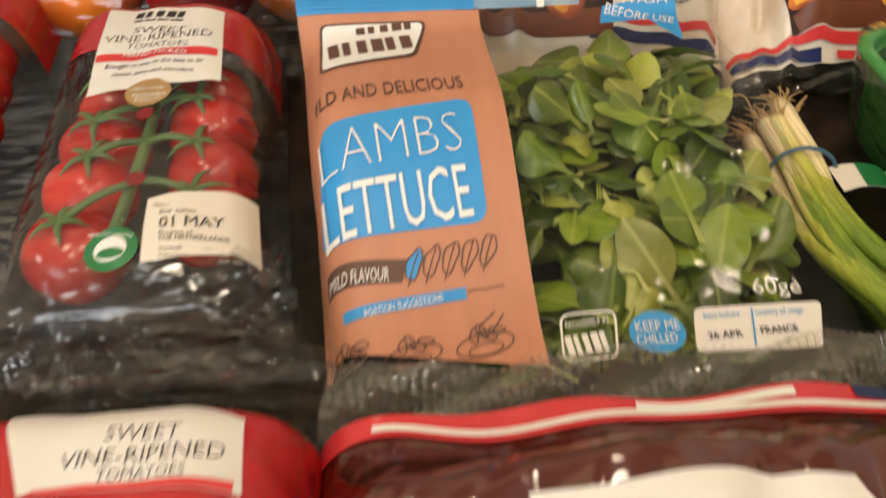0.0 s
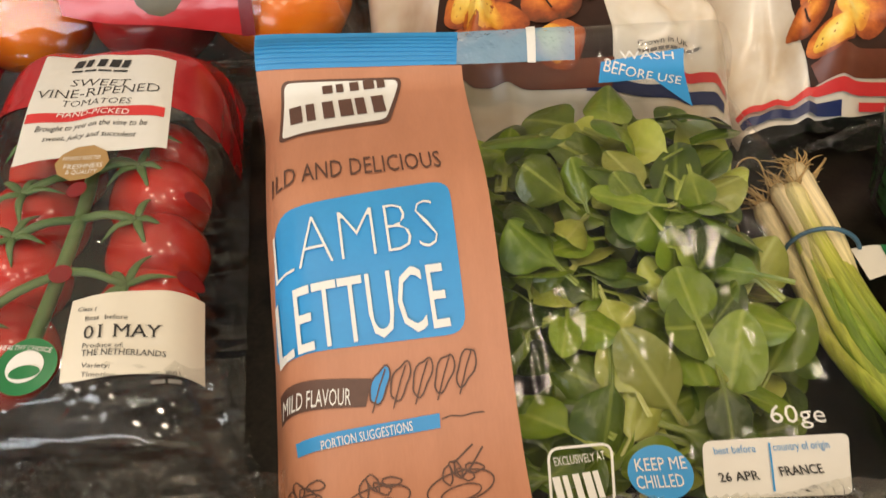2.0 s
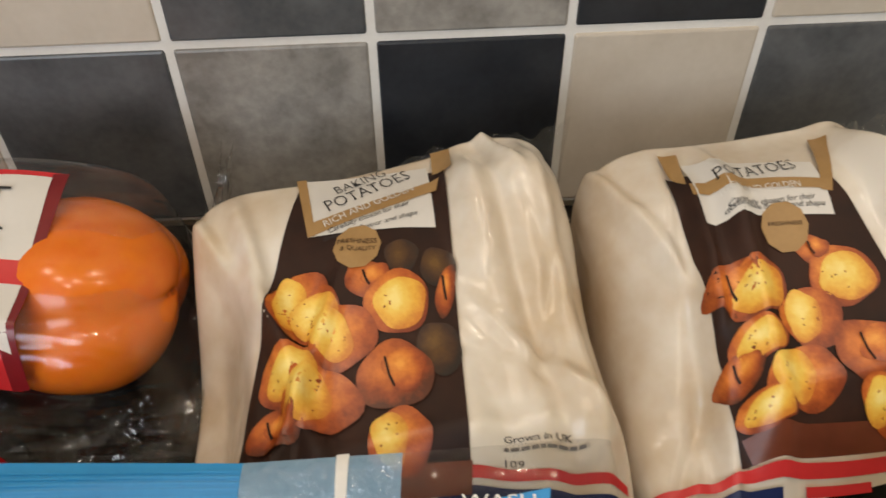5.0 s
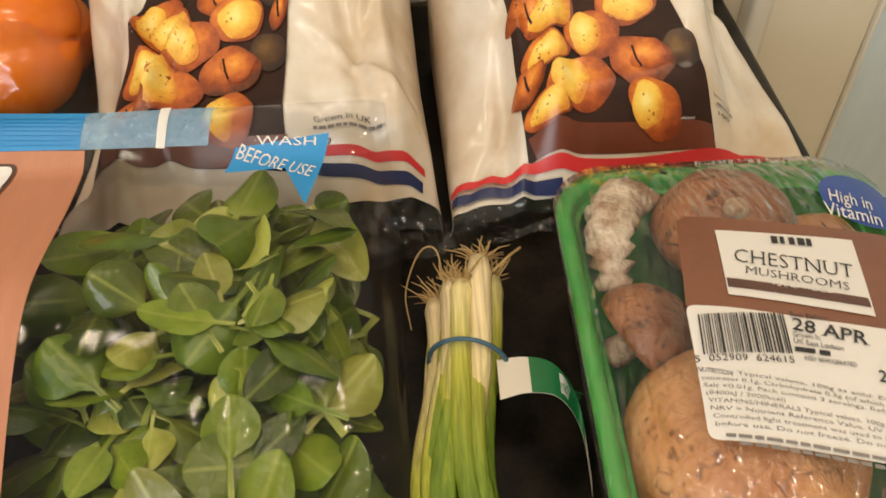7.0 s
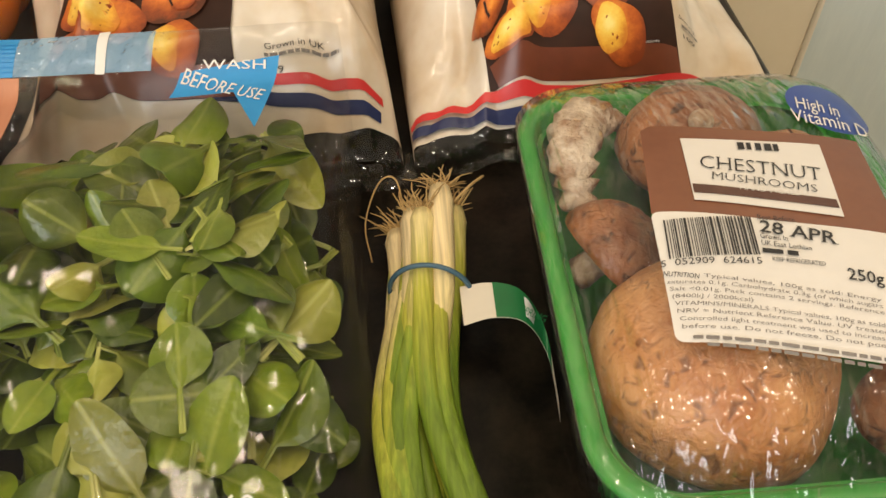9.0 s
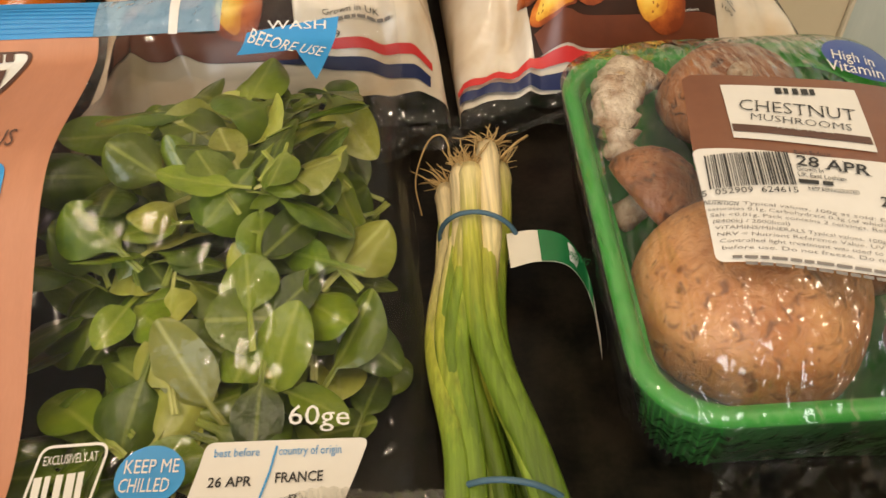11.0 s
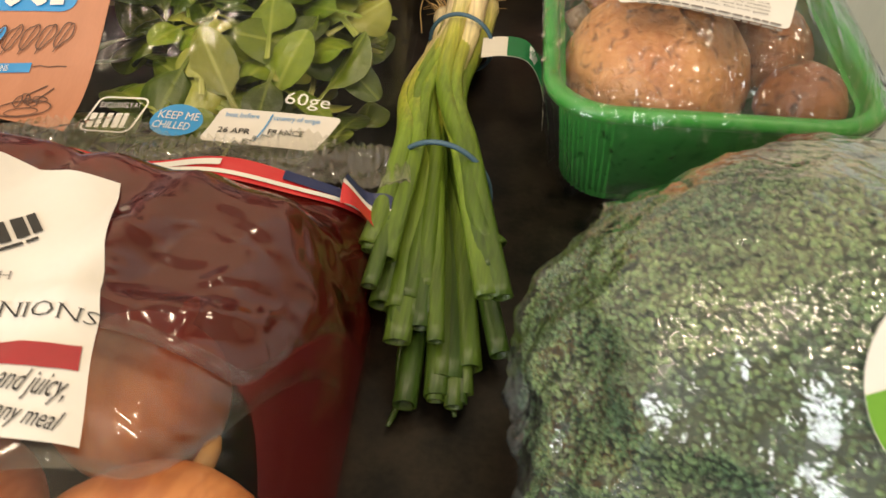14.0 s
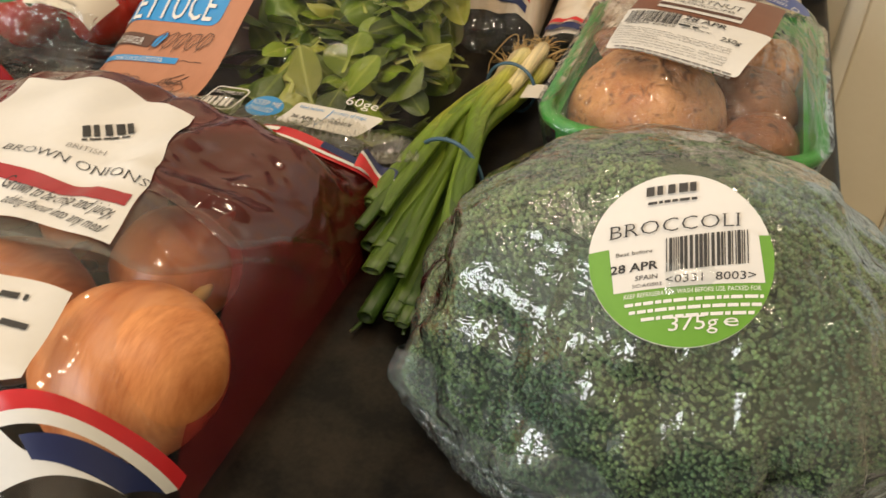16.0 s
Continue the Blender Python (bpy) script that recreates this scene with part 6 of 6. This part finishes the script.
part("white_print", mesh_of("white_print", wv, [(2 * i, 2 * i + 2, 2 * i + 3, 2 * i + 1) for i in range(len(wv) // 2 - 1)]), WHITE_INK, tag)
say(TAG, tag, "SPRING", (0.2475, 0.2960), (0.2560, 0.2900), 0.0035, GREEN_INK, 0.0005)

# ---- broccoli ----
th = thing("broccoli", 0.33, 0.095, "broccoli head shrink-wrapped in clear film with a round label", "broccoli")
rnd = random.Random(3)
BX, BY, BRX = 0.331, 0.080, 0.0835


def depth_of(back):
    return 0.079 if back else 0.061


def broccoli_point(a, e, lift=0.0):
    """A place on the lumpy head: a turned round, e from the base (0) to the crown (1)."""
    s = 0.86 + 0.14 * ease(0.0, 0.34, e)
    if e > 0.28:
        s *= max(0.0, 1 - ((e - 0.28) / 0.72) ** 2.25) ** 0.5
    d = Vector((math.cos(a) * s, math.sin(a) * s, e))
    lobe = 1 + 0.10 * noise.noise(d * 2.4 + Vector((3, 1, 7))) + 0.085 * noise.noise(d * 5.5 + Vector((1, 4, 2))) + 0.03 * noise.noise(d * 11 + Vector((5, 2, 1))) + 0.03 * abs(math.sin(a * 3.5 + 1)) * (1 - e)
    y = BY + depth_of(math.sin(a) > 0) * s * lobe * math.sin(a)
    z = 0.003 + 0.117 * e * (0.95 + 0.05 * lobe) * (1 - 0.7 * (y - BY))
    return Vector((BX + BRX * (1 - 0.06 * ease(0.0, 1.0, math.cos(a))) * s * lobe * math.cos(a), y, z)) + d.normalized() * lift


# core below the buds, its dark colour painting the shade in their gaps
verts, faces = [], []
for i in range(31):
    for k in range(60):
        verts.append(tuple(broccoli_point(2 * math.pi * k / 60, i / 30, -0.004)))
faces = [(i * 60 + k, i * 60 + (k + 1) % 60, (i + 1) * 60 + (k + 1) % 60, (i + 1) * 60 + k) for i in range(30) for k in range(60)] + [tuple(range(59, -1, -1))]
part("head", mesh_of("head", verts, faces), BROCC, th, "broccoli core, coloured dark for the shade between its buds")
# thousands of tight flower buds
phi = 1.618034
ico = [Vector(p).normalized() for p in ((-1, phi, 0), (1, phi, 0), (-1, -phi, 0), (1, -phi, 0), (0, -1, phi), (0, 1, phi), (0, -1, -phi), (0, 1, -phi), (phi, 0, -1), (phi, 0, 1), (-phi, 0, -1), (-phi, 0, 1))]
icof = ((0, 11, 5), (0, 5, 1), (0, 1, 7), (0, 7, 10), (0, 10, 11), (1, 5, 9), (5, 11, 4), (11, 10, 2), (10, 7, 6), (7, 1, 8), (3, 9, 4), (3, 4, 2), (3, 2, 6), (3, 6, 8), (3, 8, 9), (4, 9, 5), (2, 4, 11), (6, 2, 10), (8, 6, 7), (9, 8, 1))
BUD = paint("broccoli_bud", (0.055, 0.135, 0.060), (0.200, 0.300, 0.105), 0.5, 32, 420, 0.2, 0.12)
nt = BUD.node_tree
b = next(n for n in nt.nodes if n.type == "BSDF_PRINCIPLED")
geo, hs, mv = nt.nodes.new("ShaderNodeNewGeometry"), nt.nodes.new("ShaderNodeHueSaturation"), nt.nodes.new("ShaderNodeMapRange")
mv.inputs[3].default_value, mv.inputs[4].default_value = 0.5, 1.6
nt.links.new(geo.outputs["Random Per Island"], mv.inputs[0])
nt.links.new(mv.outputs[0], hs.inputs["Value"])
nt.links.new(b.inputs["Base Color"].links[0].from_socket, hs.inputs["Color"])
nt.links.new(hs.outputs[0], b.inputs["Base Color"])
bv, bf = [], []
for k in range(38000):
    e = rnd.random() ** 0.9 * 0.995
    p = broccoli_point(rnd.uniform(0, 2 * math.pi), e, rnd.uniform(-0.0032, -0.0012))
    r = rnd.uniform(0.00045, 0.00085)
    o = len(bv)
    bv += [tuple(p + q * r) for q in ico]
    bf += [(o + a, o + b2, o + c) for a, b2, c in icof]
tagged(part("buds", mesh_of("buds", bv, bf), BUD, th), kind="stuff")
# shrink film with pleats that gather towards the base
verts = []
for i in range(61):
    e = i / 60
    for k in range(160):
        a = 2 * math.pi * k / 160
        pleat = 0.0016 * math.sin(k * 1.9 + 2 * math.sin(i * 0.2)) * (1 - e) ** 1.1
        verts.append(tuple(broccoli_point(a, e, 0.0014 + pleat)))
faces = [(i * 160 + k, i * 160 + (k + 1) % 160, (i + 1) * 160 + (k + 1) % 160, (i + 1) * 160 + k) for i in range(60) for k in range(160)]
part("film", mesh_of("film", verts, faces), film("shrink_film", (0.97, 0.98, 0.98), 0.09, 60, 0.62, 2.8, 0.040, (0.75, 0.85, 0.8), (1, 1, 0.3), 0.6, 0.11, 560), th, "wrinkled clear shrink film")


verts = []
for i in range(25):
    e = 0.02 + 0.36 * i / 24
    for k in range(241):
        a = radians(170 + 200 * k / 240)
        pleat = 0.0014 * math.sin(k * 2.3 + 3 * math.sin(i * 0.3 + k * 0.05)) + 0.0012 * noise.noise(Vector((k * 0.21, i * 0.25, 3.0)))
        verts.append(tuple(broccoli_point(a, e + 0.05 * math.sin(k * 0.13) * i / 24, 0.0034 + pleat * (1 - 0.6 * i / 24))))
part("gathered_wrap", mesh_of("gathered_wrap", verts, [(241 * i + k, 241 * i + k + 1, 241 * i + k + 242, 241 * i + k + 241) for i in range(24) for k in range(240)]), film("gathered_wrap_film", (0.95, 0.97, 0.96), 0.12, 70, 1.0, 1.8, 0.07, (0.8, 0.88, 0.85), (1, 1, 0.25), 0.7), th, "pleated film gathered round the lower front")
for base, amp, seed in ((0.13, 0.022, 0.0), (0.20, 0.012, 2.0)):
    pts = [broccoli_point(a, base + amp * math.sin(5 * a + seed) + 0.008 * math.sin(31 * a + seed), 0.0022 + 0.0008 * math.sin(47 * a)) for a in [radians(190 + 165 * k / 140) for k in range(141)]]
    vv, ff = tube(pts, [0.0006 + 0.0005 * abs(math.sin(k * 1.3 + seed)) for k in range(141)], 5)
    part("film_seam", mesh_of("film_seam", vv, ff), film("gathered_film", (0.9, 0.93, 0.92), 0.15, 90, 1.0, 3.0, 0.14, (0.8, 0.88, 0.85), None, 0.6), th, "whitish gathered line in the shrink film")


class Head:
    """The crown of the broccoli as a height over the worktop, for its label."""

    def z(self, x, y):
        a = math.atan2((y - BY) / depth_of(y > BY), (x - BX) / BRX)
        lo, hi, r = 0.0, 1.0, math.hypot((y - BY), (x - BX))
        for _ in range(24):
            m = (lo + hi) / 2
            p = broccoli_point(a, m)
            if math.hypot(p.x - BX, p.y - BY) > r:
                lo = m
            else:
                hi = m
        return broccoli_point(a, (lo + hi) / 2).z + 0.0016


HEAD = Head()
LC, LR = Vector((0.3325, 0.0455)), 0.0228
GX = (HEAD.z(LC.x + 0.012, LC.y) - HEAD.z(LC.x - 0.012, LC.y)) / 0.024
GY = (HEAD.z(LC.x, LC.y + 0.012) - HEAD.z(LC.x, LC.y - 0.012)) / 0.024
LZ = sum(HEAD.z(LC.x + dx, LC.y + dy) for dx in (-0.008, 0, 0.008) for dy in (-0.008, 0, 0.008)) / 9 + 0.0012
up_ = Vector((-GX, -GY, 1)).normalized()
E1 = Vector((0.974, 0.228, 0.974 * GX + 0.228 * GY)).normalized()
E2 = up_.cross(E1)


class Sticker:
    """The stiff round label, gently bowed over the crown."""

    def z(self, x, y):
        dx, dy = x - LC.x, y - LC.y
        return LZ + GX * dx + GY * dy - 3.5 * (dx * dx + dy * dy)


CROWN = Sticker()
SQUEEZE = E2.xy.length


def on_label(x, y):
    return LC.x + LR * (E1.x * x + E2.x * y), LC.y + LR * (E1.y * x + E2.y * y)


def label_text(text, x0, x1, y, h, parent, material=BLACK_INK, bold=0.0, serif=0.0):
    say(CROWN, parent, text, on_label(x0, y), on_label(x1, y), h * SQUEEZE, material, 0.0018, bold, 0.0, serif)


disc = part("round_label", decal(CROWN, [on_label(math.cos(2 * math.pi * k / 48), math.sin(2 * math.pi * k / 48)) for k in range(48)], 0.0008, 12), WHITE_LABEL, th, "round white and green paper label")
part("green_field", decal(CROWN, [on_label(math.cos(a), math.sin(a)) for a in [radians(170 + 200 * k / 36) for k in range(37)]], 0.0011, 8), LIME_INK, disc)
part("white_box", patch(CROWN, [on_label(-0.76, -0.36), on_label(0.86, -0.36), on_label(0.86, 0.20), on_label(-0.76, 0.20)], 12, 8, 0.0014), WHITE_LABEL, disc)
brand(CROWN, disc, on_label(-0.30, 0.72), on_label(0.30, 0.72), 0.0026 * SQUEEZE, 5, BLACK_INK, 0.0018)
lines(CROWN, disc, on_label(-0.28, 0.62), on_label(0.26, 0.62), 0.0006, 42, BLACK_INK, 0.0016)
label_text("BROCCOLI", -0.74, 0.66, 0.26, 0.0037, disc, bold=-0.012, serif=0.05)
label_text("Best before", -0.70, -0.30, 0.04, 0.0011, disc)
label_text("28 APR", -0.78, -0.26, -0.15, 0.0021, disc, bold=0.02)
label_text("SPAIN", -0.52, -0.28, -0.26, 0.0012, disc)
tagged(part("barcode", barcode(CROWN, on_label(-0.18, -0.20), on_label(0.70, -0.16), 0.0085 * SQUEEZE, 8, 0.0018, 26), BLACK_INK, disc, smooth=False), kind="stuff")
label_text("<0331  8003>", -0.20, 0.76, -0.33, 0.0020, disc)
label_text("SC:AGS02", -0.56, -0.24, -0.34, 0.0009, disc)
label_text("KEEP REFRIGERATED. WASH BEFORE USE. PACKED FOR", -0.66, 0.80, -0.45, 0.0011, disc, WHITE_INK)
for k, (a, c) in enumerate(((-0.66, 0.82), (-0.62, 0.80), (-0.5, 0.7))):
    lines(CROWN, disc, on_label(a, -0.535 - 0.085 * k), on_label(c, -0.525 - 0.085 * k), 0.0008 * SQUEEZE, 50 + k, WHITE_INK, 0.0016)
label_text("375g", -0.22, 0.30, -0.84, 0.0034, disc, WHITE_INK)
label_text("e", 0.36, 0.52, -0.82, 0.0030, disc, WHITE_INK)

# ---- brown onions ----
th = thing("onion_bag", 0.09, 0.05, "dark red film bag of brown onions with clear window", "onion bag")
WINE = film("wine_red_film", (0.66, 0.17, 0.11), 0.12, 24, 1.3, 1.7, 0.60, (0.115, 0.014, 0.010), None, 1.0)
WINE_TRIM = film("rose_red_film", (0.9, 0.45, 0.42), 0.12, 16, 0.7, 1.1, 0.15, (0.45, 0.06, 0.07))
for x, y, r, s in ((0.1626, 0.0176, 0.0330, 1), (0.137, 0.077, 0.0265, 2), (0.096, 0.030, 0.030, 3), (0.082, 0.098, 0.028, 4), (0.030, 0.040, 0.030, 5), (0.015, 0.105, 0.026, 6), (0.10, -0.030, 0.028, 7)):
    onion = part("onion", ball(x, y, r * 0.93 + 0.004, r, r, r * 0.93, 36, 22, 0, 0, 0.05, s), ONION_SKIN, th, "shiny brown papery onion")
    tip = Vector((x + 0.004, y + r * 0.86, r * 1.25))
    vv, ff = tube(spline([(x, y + r * 0.7, r * 1.2), tip, tip + Vector((0.003, 0.012, 0.002))], 8), [0.007, 0.0055, 0.0042, 0.0036, 0.0033, 0.003, 0.0028, 0.0026, 0.001], 10)
    part("neck", mesh_of("neck", vv, ff), ROOT, onion, "dry straw neck")
    part("root_scar", ball(x + r * 0.30, y - r * 0.86, r * 0.72, 0.0045, 0.003, 0.0045, 14, 8, 0, 0, 0.2, s), ROAST[2], onion, "dark round root scar")


def split(u):
    """Where the red print ends and the clear window begins."""
    return 0.555 + 0.012 * math.sin(11 * u) + 0.20 * ease(0.90, 1.0, u)


def fold_line(u):
    """The shiny fold across the clear window."""
    return 0.385 + 0.02 * ease(0.6, 0.84, u) + 0.25 * ease(0.84, 1.0, u)


def band(lo, hi, u0=0.0, u1=1.0, nu=70, nv=40, lift=0.0):
    """Skin of the onion bag between two lines that wander with u."""
    verts = []
    for j in range(nv + 1):
        for i in range(nu + 1):
            u = u0 + (u1 - u0) * i / nu
            v = lo(u) + (hi(u) - lo(u)) * j / nv
            verts.append((*ONIONS.at(u, v), ONIONS.height(u, v) + lift))
    w = nu + 1
    return mesh_of("band", verts, [(j * w + i, j * w + i + 1, (j + 1) * w + i + 1, (j + 1) * w + i) for j in range(nv) for i in range(nu)])


part("red_film", band(split, lambda u: 1.0), WINE, th, "wine red see-through film")
part("clear_film", band(lambda u: 0.0, lambda u: split(u) + 0.02, lift=0.0005), CRINKLED, th, "clear window film")
part("doubled_film", band(fold_line, lambda u: split(u) + 0.01, lift=-0.0006), film("amber_doubled_film", (0.74, 0.60, 0.46), 0.1, 26, 1.0, 1.3, 0.03, (0.5, 0.36, 0.24), None, 0.9), th, "dull doubled film over the window")
part("window_fold", band(lambda u: fold_line(u) - 0.006, lambda u: fold_line(u) + 0.010, nv=3, lift=0.0014), CLEAR_CRIMP, th, "shiny fold along the clear window")
part("side_film", band(lambda u: split(u) - (split(u) - 0.22) * ease(0.90, 1.0, u), split, 0.90, 1.0, 30, 30, 0.001), WINE_TRIM, th, "rose red edge film")
part("base_film", mesh_of("base_film", [(*ONIONS.at(u, v), 0.002) for u, v in ((0, 0), (1, 0), (1, 1), (0, 1))], [(0, 1, 2, 3)]), CLEAR, th)
pts = [ONIONS.at(k / 40, 1.0) for k in range(41)]
part("back_film", mesh_of("back_film", [(x, y, ONIONS.height(k / 40, 1.0)) for k, (x, y) in enumerate(pts)] + [(x, y, 0.002) for x, y in pts], [(k, k + 1, k + 42, k + 41) for k in range(40)]), WINE, th)
# flag-striped hem along the back edge
hem = part("flag_hem", band(lambda u: 0.958 + 0.008 * math.sin(14 * u), lambda u: 1.0, lift=0.0012, nv=8), PINK_RED, th, "red, white and blue printed hem")
part("white_stripe", band(lambda u: 0.966 + 0.008 * math.sin(14 * u), lambda u: 0.975 + 0.008 * math.sin(14 * u), 0.1, 0.97, 80, 3, 0.0018), WHITE_INK, hem)
part("navy_stripe", sheet(ONIONS, 0.84, 0.995, 0.978, 1.0, 20, 3, 0.0018), NAVY_INK, hem)
part("white_stripe", sheet(ONIONS, 0.50, 0.74, 0.978, 0.992, 20, 3, 0.0018), WHITE_INK, hem)
vv = []
for i in range(13):
    for j in range(7):
        u, v = i / 12, j / 6
        vv.append((0.184 + 0.017 * u, 0.153 + 0.016 * v - 0.003 * u, 0.044 - 0.010 * u + 0.003 * math.sin(5 * u + 3 * v)))
ff = [(i * 7 + j, (i + 1) * 7 + j, (i + 1) * 7 + j + 1, i * 7 + j + 1) for i in range(12) for j in range(6)]
corner = part("corner_flap", mesh_of("corner_flap", vv, [f for f in ff if f[0] % 7 < 3]), PINK_RED, th, "loose flag-printed corner")
part("navy_field", mesh_of("navy_field", vv, [f for f in ff if f[0] % 7 >= 4]), NAVY_INK, corner)
part("white_field", mesh_of("white_field", vv, [f for f in ff if f[0] % 7 == 3]), WHITE_INK, corner)
lt, rt, rb = Vector((0.0365, 0.1216)), Vector((0.1271, 0.1196)), Vector((0.1523, 0.0340))
lab = part("white_label", patch(ONIONS, [tuple(rb + lt - rt), tuple(rb), tuple(rt), tuple(lt)], 30, 24, 0.0009), WHITE_LABEL, th, "white product label")
brand(ONIONS, lab, (0.1003, 0.0830), (0.1164, 0.0967), 0.0082, 5, BLACK_INK, 0.0014)
lines(ONIONS, lab, (0.1018, 0.0811), (0.1158, 0.0925), 0.0012, 72, BLACK_INK, 0.0014)
say(ONIONS, lab, "BRITISH", (0.0992, 0.0752), (0.1143, 0.0782), 0.0027, GREY_INK, 0.0014, bold=-0.012, serif=0.05)
say(ONIONS, lab, "BROWN ONIONS", (0.0735, 0.0680), (0.1420, 0.0667), 0.0039, BLACK_INK, 0.0014, bold=-0.012, serif=0.05)
part("red_stripe", patch(ONIONS, [(0.0850, 0.0536), (0.1447, 0.0522), (0.1424, 0.0594), (0.0794, 0.0601)], 16, 4, 0.0013), paint("deep_red_ink", (0.36, 0.02, 0.03), (0.3, 0.02, 0.025), 0.4, 60, 400, 0), lab)
say(ONIONS, lab, "Grown to be crisp and juicy,", (0.0885, 0.0502), (0.1443, 0.0444), 0.0063, BLACK_INK, 0.0014, italic=0.2)
say(ONIONS, lab, "adding flavour into any meal", (0.0949, 0.0432), (0.1459, 0.0367), 0.0049, BLACK_INK, 0.0014, italic=0.2)
tag = part("grower_label", decal(ONIONS, [(0.1593, -0.0236), (0.1644, -0.0205), (0.1580, 0.0097), (0.1329, 0.0066)], 0.0012, 8), WHITE_LABEL, th, "small white grower label")
lines(ONIONS, tag, (0.1411, -0.0016), (0.1495, 0.0004), 0.0023, 73, BLACK_INK, 0.0017)
lines(ONIONS, tag, (0.1479, -0.0096), (0.1557, -0.0079), 0.0022, 74, BLACK_INK, 0.0017)
foot = part("flag_hem", patch(ONIONS, [(0.1617, -0.0293), (0.1973, -0.0104), (0.1971, -0.0053), (0.1604, -0.0258)], 30, 6, 0.0016), PINK_RED, th, "red, white and blue printed hem")
part("white_stripe", patch(ONIONS, [(0.1623, -0.0316), (0.1966, -0.0147), (0.1973, -0.0104), (0.1617, -0.0293)], 30, 6, 0.0018), WHITE_INK, foot)
part("navy_stripe", patch(ONIONS, [(0.1724, -0.0331), (0.1920, -0.0248), (0.1966, -0.0147), (0.1681, -0.0308)], 30, 6, 0.0020), NAVY_INK, foot)
part("white_stripe", patch(ONIONS, [(0.1638, -0.0412), (0.1920, -0.0248), (0.1724, -0.0331), (0.1623, -0.0316)], 20, 8, 0.0017), WHITE_INK, foot)

# ---- wall tiles ----
for col in range(-5, 4):
    for row in range(4):
        x0 = -0.006 + PITCH * col
        z0 = 0.001 if row == 0 else 0.1215 + PITCH * (row - 1)
        z1 = 0.1215 + PITCH * row
        g = 0.0024
        x1 = min(x0 + PITCH, 0.4225)
        part("tile", box_bm(x0 + g, x1 - g, WALL_Y - 0.001, WALL_Y + 0.009, z0 + g, z1 - g, 0.0016, 2), (TILE_GREY, TILE_BLACK, TILE_CREAM, TILE_DARK)[(col - row) % 4], wall, smooth=False)
part("grout", box_bm(-0.55, 0.4225, WALL_Y + 0.0006, WALL_Y + 0.0085, 0.001, 0.1215 + 3 * PITCH), GROUT, wall, smooth=False)
